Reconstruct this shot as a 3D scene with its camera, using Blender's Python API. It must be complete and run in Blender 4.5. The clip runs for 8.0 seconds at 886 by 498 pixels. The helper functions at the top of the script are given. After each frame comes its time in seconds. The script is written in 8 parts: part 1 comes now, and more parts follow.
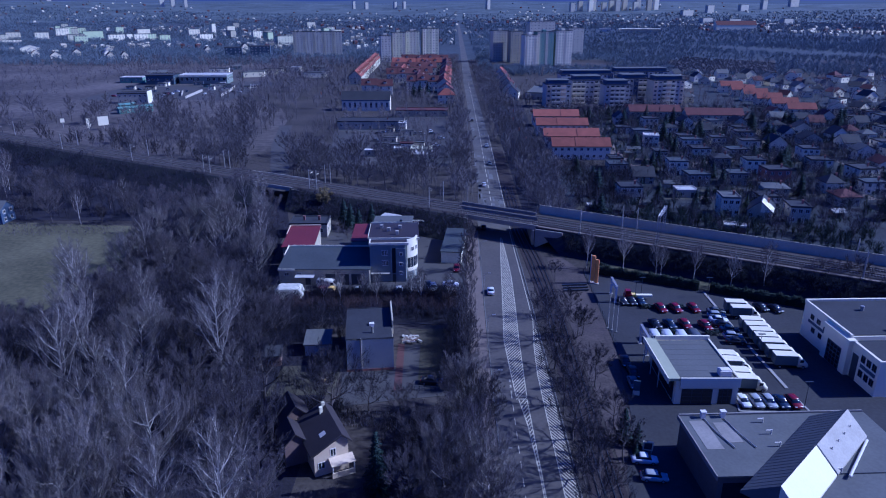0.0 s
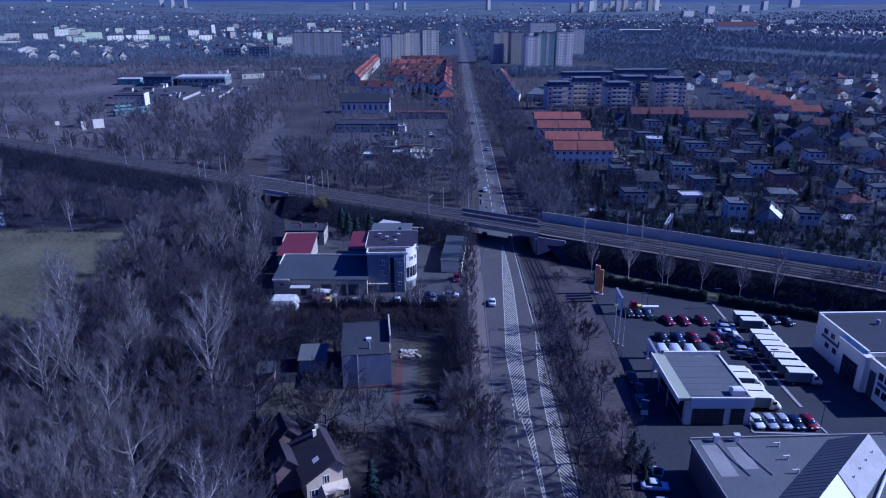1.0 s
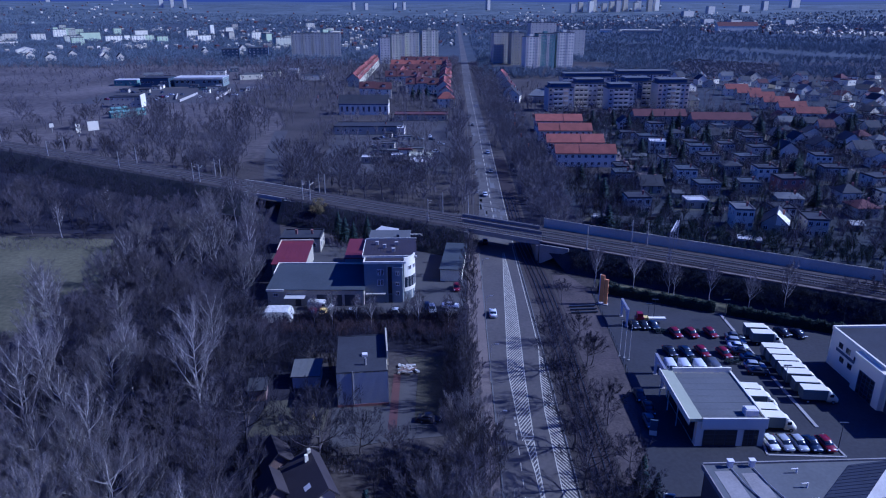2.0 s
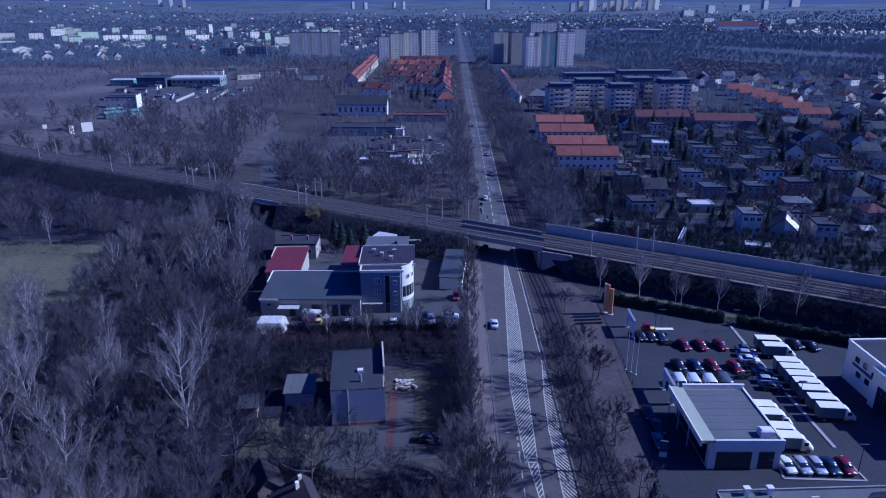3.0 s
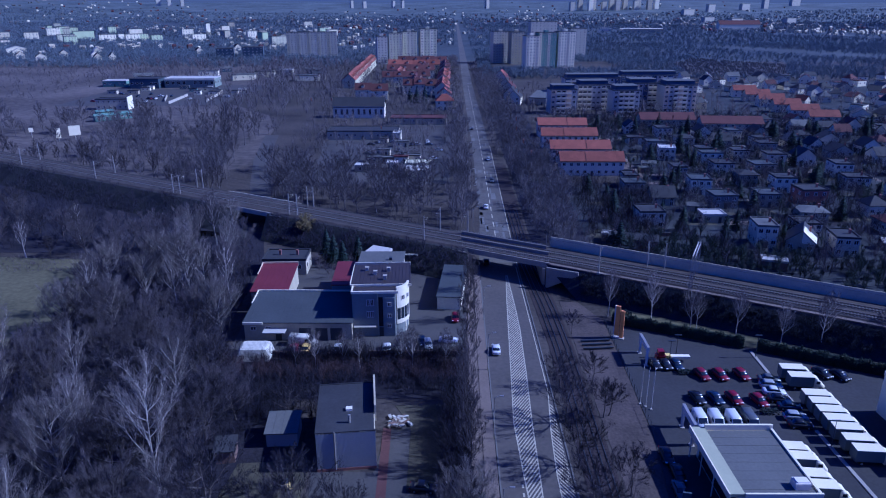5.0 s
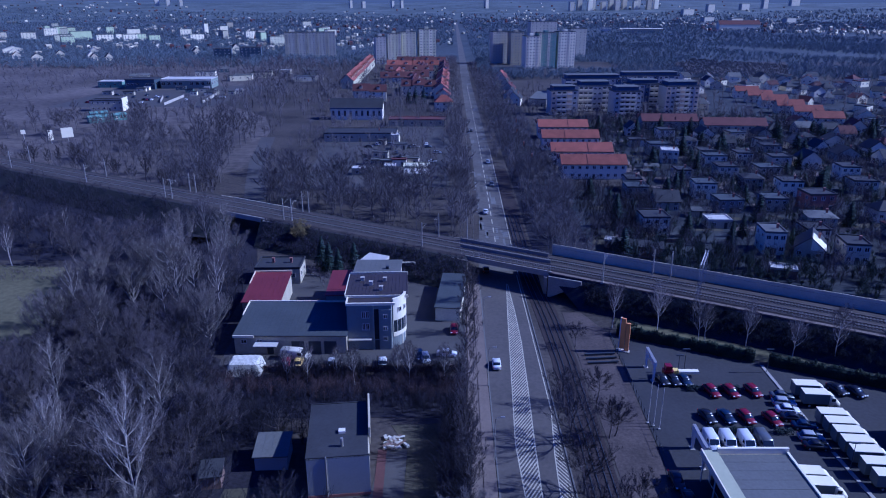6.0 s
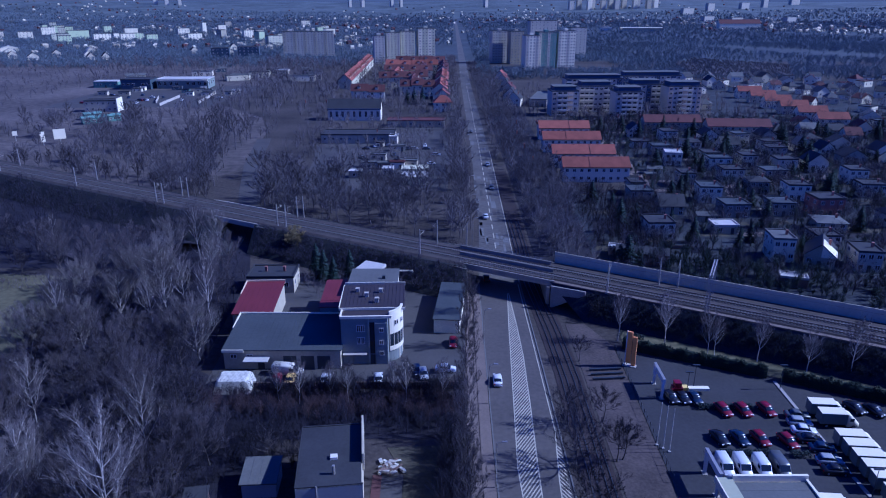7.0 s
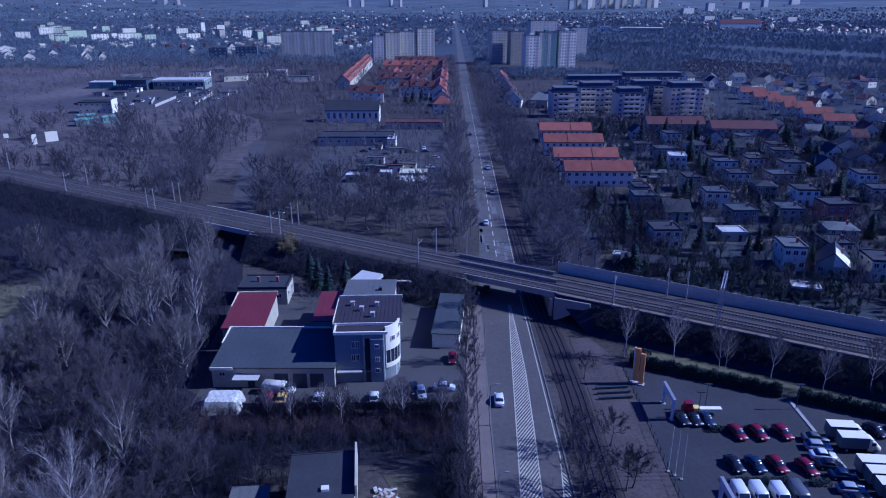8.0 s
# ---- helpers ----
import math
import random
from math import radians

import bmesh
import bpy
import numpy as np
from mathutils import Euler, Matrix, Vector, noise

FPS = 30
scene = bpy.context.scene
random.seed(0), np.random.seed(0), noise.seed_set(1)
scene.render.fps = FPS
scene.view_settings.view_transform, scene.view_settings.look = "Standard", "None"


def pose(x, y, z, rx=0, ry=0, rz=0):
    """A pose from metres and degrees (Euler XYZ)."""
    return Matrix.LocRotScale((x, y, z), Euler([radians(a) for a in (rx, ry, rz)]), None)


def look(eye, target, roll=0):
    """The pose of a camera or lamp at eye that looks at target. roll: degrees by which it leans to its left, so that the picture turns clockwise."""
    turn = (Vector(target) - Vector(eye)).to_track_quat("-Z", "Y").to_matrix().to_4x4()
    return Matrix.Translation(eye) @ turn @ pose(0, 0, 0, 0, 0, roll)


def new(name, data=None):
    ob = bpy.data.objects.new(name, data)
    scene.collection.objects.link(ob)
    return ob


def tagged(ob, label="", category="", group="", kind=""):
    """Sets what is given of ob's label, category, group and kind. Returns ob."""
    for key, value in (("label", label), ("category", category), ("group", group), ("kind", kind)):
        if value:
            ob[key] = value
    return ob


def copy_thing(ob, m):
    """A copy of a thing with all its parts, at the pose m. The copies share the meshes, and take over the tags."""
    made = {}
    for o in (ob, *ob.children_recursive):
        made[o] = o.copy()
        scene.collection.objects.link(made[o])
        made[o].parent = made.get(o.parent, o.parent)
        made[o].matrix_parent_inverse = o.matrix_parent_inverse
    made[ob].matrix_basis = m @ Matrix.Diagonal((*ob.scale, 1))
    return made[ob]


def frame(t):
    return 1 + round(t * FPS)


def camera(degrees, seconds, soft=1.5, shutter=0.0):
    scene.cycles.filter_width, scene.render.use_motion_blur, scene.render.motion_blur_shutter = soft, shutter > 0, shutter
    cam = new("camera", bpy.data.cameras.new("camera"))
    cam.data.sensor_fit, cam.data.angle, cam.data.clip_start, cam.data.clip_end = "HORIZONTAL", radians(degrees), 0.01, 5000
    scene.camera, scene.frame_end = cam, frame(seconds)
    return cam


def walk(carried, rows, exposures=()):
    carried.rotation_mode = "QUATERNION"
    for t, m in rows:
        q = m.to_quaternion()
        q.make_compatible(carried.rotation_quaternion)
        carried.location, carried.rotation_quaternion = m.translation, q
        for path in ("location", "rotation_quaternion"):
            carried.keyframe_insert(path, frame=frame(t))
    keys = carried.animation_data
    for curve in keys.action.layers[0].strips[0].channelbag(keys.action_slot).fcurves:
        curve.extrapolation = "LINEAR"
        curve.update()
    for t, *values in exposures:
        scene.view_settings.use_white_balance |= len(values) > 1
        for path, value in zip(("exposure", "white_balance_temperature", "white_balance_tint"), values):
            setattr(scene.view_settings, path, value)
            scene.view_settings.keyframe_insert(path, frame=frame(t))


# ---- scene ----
cam = camera(66.0, 8.0, soft=1.1)
PATH = [
    (0, 0.013, -0.000, 67.999, 70.176, 1.126),
    (0.5, 0.003, 2.840, 68.117, 70.195, 1.136),
    (1, -0.017, 5.686, 68.314, 70.223, 1.141),
    (1.5, -0.019, 8.576, 68.462, 70.245, 1.136),
    (3, -0.075, 17.513, 68.529, 70.172, 1.088),
    (3.5, -0.057, 20.619, 68.607, 70.128, 1.081),
    (4, -0.041, 23.671, 68.666, 70.101, 1.071),
    (4.5, -0.011, 26.662, 68.739, 70.099, 1.057),
    (6, 0.144, 35.725, 68.718, 70.094, 0.974),
    (6.5, 0.182, 38.873, 68.730, 70.061, 0.944),
    (7, 0.223, 42.163, 68.792, 70.016, 0.925),
    (7.5, 0.264, 45.515, 68.837, 69.985, 0.908),
    (8, 0.279, 48.870, 68.923, 69.990, 0.896),
]

# ---- light and exposure ----
SUN_ELEVATION, SUN_AZIMUTH = 37.5, 88.0   # degrees; azimuth clockwise from +y
EXPOSURES = [(0.0, 0.21, 3300, 58), (8.0, 0.18, 3284, 58)]
walk(cam, [(t, pose(x, y, z, rx, 0, rz)) for t, x, y, z, rx, rz in PATH], EXPOSURES)

world = bpy.data.worlds.new("sky_world")
scene.world = world
world.use_nodes = True
wn, wl = world.node_tree.nodes, world.node_tree.links
sky = wn.new("ShaderNodeTexSky")
sky.sky_type, sky.sun_disc = "NISHITA", False
sky.sun_elevation, sky.sun_rotation = radians(SUN_ELEVATION), radians(SUN_AZIMUTH)
sky.air_density, sky.dust_density, sky.ozone_density = 1.0, 1.3, 1.7
background = wn["Background"]
background.inputs["Strength"].default_value = 0.028
wl.new(sky.outputs[0], background.inputs["Color"])

sun_data = bpy.data.lights.new("sun", "SUN")
sun_data.energy, sun_data.angle, sun_data.color = 5.0, radians(0.5), (1.0, 0.77, 0.168)
sun = new("sun", sun_data)
sa, se = radians(SUN_AZIMUTH), radians(SUN_ELEVATION)
to_sun = Vector((math.sin(sa) * math.cos(se), math.cos(sa) * math.cos(se), math.sin(se)))
sun.matrix_world = look(to_sun * 300, (0, 0, 0))

# ---- materials ----


def mat(name, c, rough=0.85, var=0.25, s1=0.25, s2=3.0, metal=0.0, bump=0.0, tint=None, rnd=0.0, spec=0.3):
    """A surface with two scales of uneven colour, laid out in metres."""
    m = bpy.data.materials.new(name)
    m.use_nodes = True
    n, l = m.node_tree.nodes, m.node_tree.links
    b = n["Principled BSDF"]
    b.inputs["Roughness"].default_value, b.inputs["Metallic"].default_value = rough, metal
    b.inputs["Specular IOR Level"].default_value = spec
    geo = n.new("ShaderNodeNewGeometry")
    a, d = n.new("ShaderNodeTexNoise"), n.new("ShaderNodeTexNoise")
    a.inputs["Scale"].default_value, d.inputs["Scale"].default_value = s1, s2
    a.inputs["Detail"].default_value = d.inputs["Detail"].default_value = 4.0
    for t in (a, d):
        l.new(geo.outputs["Position"], t.inputs["Vector"])
    add = n.new("ShaderNodeMath")
    add.operation = "MULTIPLY_ADD"
    l.new(a.outputs["Fac"], add.inputs[0])
    add.inputs[1].default_value = 0.55
    half = n.new("ShaderNodeMath")
    half.operation = "MULTIPLY"
    l.new(d.outputs["Fac"], half.inputs[0])
    half.inputs[1].default_value = 0.45
    l.new(half.outputs[0], add.inputs[2])
    fac = add.outputs[0]
    if rnd:
        info = n.new("ShaderNodeObjectInfo")
        r = n.new("ShaderNodeMath")
        r.operation = "MULTIPLY_ADD"
        l.new(info.outputs["Random"], r.inputs[0])
        r.inputs[1].default_value = rnd
        l.new(fac, r.inputs[2])
        s = n.new("ShaderNodeMath")
        s.operation = "SUBTRACT"
        l.new(r.outputs[0], s.inputs[0])
        s.inputs[1].default_value = rnd / 2
        fac = s.outputs[0]
    ramp = n.new("ShaderNodeValToRGB")
    ramp.color_ramp.elements[0].position, ramp.color_ramp.elements[1].position = 0.3, 0.7
    t = tint or c
    ramp.color_ramp.elements[0].color = (*[v * (1 - var) for v in c], 1)
    ramp.color_ramp.elements[1].color = (*[min(0.95, v * (1 + var)) for v in t], 1)
    l.new(fac, ramp.inputs[0])
    l.new(ramp.outputs[0], b.inputs["Base Color"])
    if bump:
        bp = n.new("ShaderNodeBump")
        bp.inputs["Strength"].default_value, bp.inputs["Distance"].default_value = 0.6, bump
        l.new(d.outputs["Fac"], bp.inputs["Height"])
        l.new(bp.outputs[0], b.inputs["Normal"])
    return m


def glow(name, c, strength):
    m = bpy.data.materials.new(name)
    m.use_nodes = True
    b = m.node_tree.nodes["Principled BSDF"]
    b.inputs["Base Color"].default_value = (0, 0, 0, 1)
    b.inputs["Roughness"].default_value, b.inputs["Specular IOR Level"].default_value = 1.0, 0.0
    b.inputs["Emission Color"].default_value, b.inputs["Emission Strength"].default_value = (*c, 1), strength
    return m


GROUND = mat("dry_grass_soil", (0.031, 0.0255, 0.022), 0.95, 0.5, 0.035, 0.9, bump=0.15, tint=(0.058, 0.0495, 0.039))
# Bluish tone puts distance haze into the land's base colour.
HAZELAND = mat("far_land", (0.036, 0.042, 0.05), 0.95, 0.4, 0.012, 0.12, tint=(0.056, 0.064, 0.072))
# Hill colour holds haze, and a faint emission adds more of it.
HAZEHILL = mat("hazed_hill_land", (0.048, 0.055, 0.052), 0.95, 0.55, 0.009, 0.05, tint=(0.085, 0.095, 0.090))
HAZEHILL.node_tree.nodes["Principled BSDF"].inputs["Emission Color"].default_value = (0.150, 0.165, 0.075, 1)
HAZEHILL.node_tree.nodes["Principled BSDF"].inputs["Emission Strength"].default_value = 0.06
# Leaf litter darkened to hold the shade under the trees.
LITTERSHADE = mat("shaded_leaf_litter", (0.011, 0.01, 0.017), 0.95, 0.5, 0.12, 1.6, bump=0.2, tint=(0.019, 0.017, 0.026))
MEADOW = mat("winter_meadow", (0.068, 0.066, 0.026), 0.95, 0.3, 0.05, 0.8, bump=0.1, tint=(0.108, 0.1, 0.042))
BRUSH = mat("brown_brushland", (0.052, 0.045, 0.041), 0.95, 0.55, 0.014, 0.25, bump=0.2, tint=(0.100, 0.085, 0.071))
VERGE = mat("trodden_brown_verge", (0.048, 0.040, 0.037), 0.95, 0.35, 0.15, 2.0, bump=0.05, tint=(0.076, 0.061, 0.052))
BRIDGECON = mat("dirty_bridge_concrete", (0.25, 0.23, 0.19), 0.9, 0.25, 0.3, 3.0, bump=0.02)
LAWN = mat("worn_lawn", (0.048, 0.046, 0.024), 0.95, 0.3, 0.2, 2.0, bump=0.05, tint=(0.072, 0.064, 0.036))
ASPHALT = mat("asphalt", (0.075, 0.0675, 0.06), 0.9, 0.2, 0.06, 1.2, tint=(0.091, 0.081, 0.069))
OLDROAD = mat("old_pale_asphalt", (0.08, 0.074, 0.066), 0.9, 0.3, 0.08, 0.9, tint=(0.104, 0.096, 0.084))
OLDPATCH = mat("pale_repair_patch", (0.14, 0.137, 0.13), 0.9, 0.2, 0.3, 2.0)
LOT = mat("lot_asphalt", (0.031, 0.0305, 0.034), 0.9, 0.22, 0.08, 1.5, tint=(0.04, 0.039, 0.042))
PATHWAY = mat("beige_paving", (0.15, 0.122, 0.094), 0.9, 0.2, 0.2, 3.0)
PAVING = mat("grey_paving", (0.064, 0.060, 0.056), 0.9, 0.22, 0.15, 2.5)
REDPAVE = mat("red_paving", (0.080, 0.040, 0.034), 0.9, 0.2, 0.3, 3.0)
PAINT = mat("road_paint", (0.4, 0.37, 0.26), 0.7, 0.3, 0.5, 6.0)
KERB = mat("kerb_concrete", (0.32, 0.3, 0.25), 0.9, 0.15, 0.4, 4.0)
ROADKERB = mat("dirty_kerb", (0.13, 0.125, 0.115), 0.9, 0.25, 0.4, 4.0)
BALLAST = mat("ballast", (0.0563, 0.0475, 0.0405), 0.95, 0.35, 0.3, 5.0, bump=0.05)
TRAMBED = mat("tram_ballast", (0.033, 0.025, 0.024), 0.95, 0.35, 0.2, 4.0, bump=0.05)
STEEL = mat("rail_steel", (0.17, 0.14, 0.12), 0.6, 0.25, 0.5, 5.0, metal=0.6)
SLEEPER = mat("sleeper", (0.115, 0.108, 0.1), 0.95, 0.2, 0.6, 5.0)
CONCRETE = mat("concrete", (0.4, 0.37, 0.29), 0.9, 0.2, 0.3, 3.0, bump=0.02)
GALV = mat("galvanised_steel", (0.42, 0.4, 0.35), 0.45, 0.12, 0.5, 5.0, metal=0.6)
NOISEWALL = mat("noise_wall_panel", (0.5, 0.46, 0.31), 0.7, 0.15, 0.2, 2.0)
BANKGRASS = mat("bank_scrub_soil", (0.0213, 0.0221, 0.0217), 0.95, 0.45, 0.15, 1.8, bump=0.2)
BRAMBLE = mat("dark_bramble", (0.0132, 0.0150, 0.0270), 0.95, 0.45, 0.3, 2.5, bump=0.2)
ROOFGREY = mat("grey_roof_felt", (0.11, 0.11, 0.1), 0.85, 0.2, 0.15, 2.0)
WORKROOF = mat("grey_sheet_roof", (0.056, 0.062, 0.066), 0.8, 0.2, 0.15, 2.0)
# White truck sides, greyed so that their shade is in the colour.
TRUCKSHADE = mat("shaded_truck_side", (0.095, 0.11, 0.11), 0.5, 0.08, 0.3, 3.0)
ROOFDARK = mat("dark_roof_felt", (0.038, 0.038, 0.041), 0.85, 0.25, 0.2, 2.5)
ROOFMETAL = mat("brown_sheet_roof", (0.045, 0.037, 0.036), 0.55, 0.15, 0.2, 3.0)
ROOFRED = mat("red_sheet_roof", (0.1224, 0.0252, 0.0252), 0.6, 0.15, 0.2, 2.0)
ROOFTILE = mat("clay_tile_roof", (0.195, 0.068, 0.034), 0.85, 0.3, 0.3, 3.0, rnd=0.3)
ROOFTILE2 = mat("weathered_red_roof", (0.0818, 0.0339, 0.0275), 0.85, 0.25, 0.3, 3.0, rnd=0.3)
ROOFSHINGLE = mat("dark_shingle_roof", (0.04, 0.033, 0.034), 0.85, 0.25, 0.3, 4.0, bump=0.02)
ROOFPALE = mat("pale_roof_membrane", (0.4664, 0.4435, 0.3718), 0.7, 0.15, 0.2, 2.0)
ROOFGREEN = mat("pale_green_roof_band", (0.38, 0.38, 0.21), 0.6, 0.08, 0.3, 2.0)
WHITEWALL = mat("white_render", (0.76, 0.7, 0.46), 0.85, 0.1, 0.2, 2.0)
WHITEPANEL = mat("white_panel", (0.78, 0.72, 0.47), 0.5, 0.05, 0.3, 3.0)
CREAM = mat("cream_render", (0.64, 0.52, 0.3), 0.85, 0.12, 0.3, 2.5)
GREYWALL = mat("grey_render", (0.45, 0.41, 0.26), 0.85, 0.2, 0.2, 2.0, rnd=0.5)
PALEWALL = mat("pale_render", (0.7, 0.645, 0.4), 0.85, 0.2, 0.2, 2.0, rnd=0.6)
BLUEWALL = mat("blue_grey_render", (0.2, 0.215, 0.2), 0.8, 0.12, 0.2, 2.0)
DARKBLUE = mat("dark_blue_cladding", (0.06, 0.08, 0.14), 0.6, 0.12, 0.2, 2.0)
TEALWALL = mat("teal_panel", (0.15, 0.24, 0.2), 0.75, 0.12, 0.2, 2.0)
BLUEPANEL = mat("blue_panel", (0.06, 0.08, 0.11), 0.6, 0.15, 0.2, 2.0)
YELLOWWALL = mat("yellow_panel", (0.52, 0.5, 0.3), 0.8, 0.15, 0.2, 2.0)
MARKETBLUE = mat("faded_blue_cladding", (0.2, 0.23, 0.19), 0.7, 0.15, 0.2, 2.0)
# Hall wall colour with the shadow on that side painted in.
SHADEWALL = mat("shaded_brown_wall", (0.13, 0.11, 0.09), 0.85, 0.2, 0.3, 2.5)
BRICK = mat("brick_wall", (0.26, 0.13, 0.09), 0.9, 0.25, 0.4, 4.0)
METALWALL = mat("corrugated_sheet", (0.4131, 0.4134, 0.3808), 0.55, 0.1, 0.2, 3.0)
GLASS = mat("window_glass", (0.02, 0.025, 0.035), 0.12, 0.2, 0.3, 2.0, spec=0.6)
CURTAIN = mat("curtained_window", (0.12, 0.125, 0.13), 0.3, 0.4, 0.4, 0.7, spec=0.5)
TOWERGREY = mat("pale_tower_panels", (0.4982, 0.4653, 0.3403), 0.85, 0.14, 0.1, 0.8, rnd=0.3)
LIMEWALL = mat("lime_panels", (0.52, 0.58, 0.28), 0.8, 0.12, 0.2, 1.0)
FRAME = mat("window_frame", (0.6890, 0.6435, 0.5312), 0.6, 0.08, 0.5, 4.0)
DARKFRAME = mat("dark_frame", (0.0400, 0.0450, 0.0550), 0.5, 0.15, 0.5, 4.0)
TYRE = mat("tyre", (0.015, 0.015, 0.016), 0.9, 0.2, 1.0, 6.0)
RIM = mat("wheel_rim", (0.4, 0.4, 0.41), 0.35, 0.1, 1.0, 6.0, metal=0.7)
LAMPGLASS = mat("lamp_glass", (0.7, 0.7, 0.68), 0.2, 0.05, 1.0, 5.0)
REDLENS = mat("red_lens", (0.4, 0.02, 0.02), 0.25, 0.05, 1.0, 5.0)
ORANGE = mat("orange_panel", (0.8, 0.36, 0.06), 0.5, 0.06, 0.3, 2.0)
YELLOW = mat("yellow_paint", (0.7, 0.55, 0.06), 0.5, 0.1, 0.5, 4.0)
BARK = mat("grey_bark", (0.078, 0.068, 0.064), 0.95, 0.35, 0.5, 6.0, rnd=0.3)
GREYBARK = mat("pale_grey_bark", (0.31, 0.285, 0.25), 0.95, 0.35, 0.5, 6.0, rnd=0.3)
BIRCHBARK = mat("pale_birch_bark", (0.42, 0.39, 0.35), 0.9, 0.3, 0.6, 3.0, rnd=0.2)
TWIG = mat("brown_twigs", (0.088, 0.077, 0.084), 0.95, 0.3, 0.1, 2.0, rnd=0.5)
PALETWIG = mat("pale_twigs", (0.16, 0.142, 0.134), 0.95, 0.25, 0.1, 2.0, rnd=0.4)
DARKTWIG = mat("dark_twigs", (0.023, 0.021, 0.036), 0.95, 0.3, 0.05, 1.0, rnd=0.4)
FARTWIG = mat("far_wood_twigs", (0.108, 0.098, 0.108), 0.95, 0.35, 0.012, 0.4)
# Pale blue twig colour carries the haze over far woodland.
HAZEWOOD = mat("hazed_woodland_twigs", (0.135, 0.155, 0.18), 0.95, 0.4, 0.006, 0.2)
GARDENSOIL = mat("garden_soil", (0.016, 0.018, 0.026), 0.95, 0.55, 0.09, 1.2, bump=0.1, tint=(0.034, 0.037, 0.042))
RUSTTWIG = mat("reddish_brown_twigs", (0.078, 0.054, 0.056), 0.95, 0.35, 0.1, 2.0)
WILLOW = mat("willow_twigs", (0.2, 0.165, 0.055), 0.95, 0.25, 0.3, 2.0)
NEEDLES = mat("spruce_needles", (0.0210, 0.0350, 0.0320), 0.9, 0.35, 0.3, 4.0)
HEDGE = mat("hedge_leaves", (0.0143, 0.0225, 0.0150), 0.9, 0.4, 0.4, 5.0)
SHRUB = mat("shrub_leaves", (0.02, 0.029, 0.031), 0.9, 0.4, 0.4, 5.0)
TARP = mat("white_tarpaulin", (0.52, 0.5, 0.4), 0.7, 0.25, 0.4, 1.5, bump=0.15)
WOOD = mat("weathered_wood", (0.17, 0.12, 0.09), 0.9, 0.3, 0.5, 5.0)
# Emission that stands in for haze on the horizon band; no lamp there.
HAZE = glow("haze_glow", (0.160, 0.150, 0.066), 0.62)

# ---- helpers for building ----


def mesh_object(name, bm, material, parent=None, label="", smooth=False):
    me = bpy.data.meshes.new(name)
    bm.to_mesh(me)
    bm.free()
    for m in material if isinstance(material, (list, tuple)) else (material,):
        me.materials.append(m)
    if smooth:
        me.shade_smooth()
    ob = new(name, me)
    if parent is not None:
        ob.parent = parent
    if label:
        tagged(ob, label)
    return ob


def part(name, bm, material, parent, label="", smooth=False):
    return mesh_object(name, bm, material, parent, label, smooth)


def thing(name, x, y, z=0.0, rz=0.0, label="", category="", group="", kind=""):
    ob = new(name)
    ob.empty_display_size = 0.5
    ob.matrix_basis = pose(x, y, z, 0, 0, rz)
    return tagged(ob, label, category, group, kind)


def box(bm, x0, y0, z0, x1, y1, z1, mi=0):
    v = [bm.verts.new((x, y, z)) for z in (z0, z1) for x, y in ((x0, y0), (x1, y0), (x1, y1), (x0, y1))]
    for f in ((3, 2, 1, 0), (4, 5, 6, 7), (0, 1, 5, 4), (1, 2, 6, 5), (2, 3, 7, 6), (3, 0, 4, 7)):
        bm.faces.new([v[i] for i in f]).material_index = mi
    return bm


def boxes(*rows):
    bm = bmesh.new()
    for r in rows:
        box(bm, *r)
    return bm


def prism(bm, pts, z0, z1, mi=0):
    """An upright prism on a plan outline (counter-clockwise); z1 may be a number or one height a corner."""
    top = z1 if isinstance(z1, (list, tuple)) else [z1] * len(pts)
    if sum(p[0] * q[1] - q[0] * p[1] for p, q in zip(pts, pts[1:] + pts[:1])) < 0:
        pts, top = pts[::-1], top[::-1]
    a = [bm.verts.new((x, y, z0)) for x, y in pts]
    b = [bm.verts.new((x, y, h)) for (x, y), h in zip(pts, top)]
    k = len(pts)
    bm.faces.new(a[::-1]).material_index = mi
    bm.faces.new(b).material_index = mi
    for i in range(k):
        bm.faces.new((a[i], a[(i + 1) % k], b[(i + 1) % k], b[i])).material_index = mi
    return bm


def slab(pts, z0, z1):
    return prism(bmesh.new(), pts, z0, z1)


def tube(bm, p, q, r0, r1=None, n=8):
    p, q = Vector(p), Vector(q)
    r1 = r0 if r1 is None else r1
    d = (q - p).normalized()
    s = d.cross(Vector((0, 0, 1)) if abs(d.z) < 0.9 else Vector((1, 0, 0))).normalized()
    t = d.cross(s)
    rings = []
    for c, r in ((p, r0), (q, r1)):
        rings.append([bm.verts.new(c + r * (math.cos(2 * math.pi * i / n) * s + math.sin(2 * math.pi * i / n) * t)) for i in range(n)])
    a, b = rings
    for i in range(n):
        bm.faces.new((a[i], b[i], b[(i + 1) % n], a[(i + 1) % n]))
    bm.faces.new(a)
    bm.faces.new(b[::-1])
    return bm


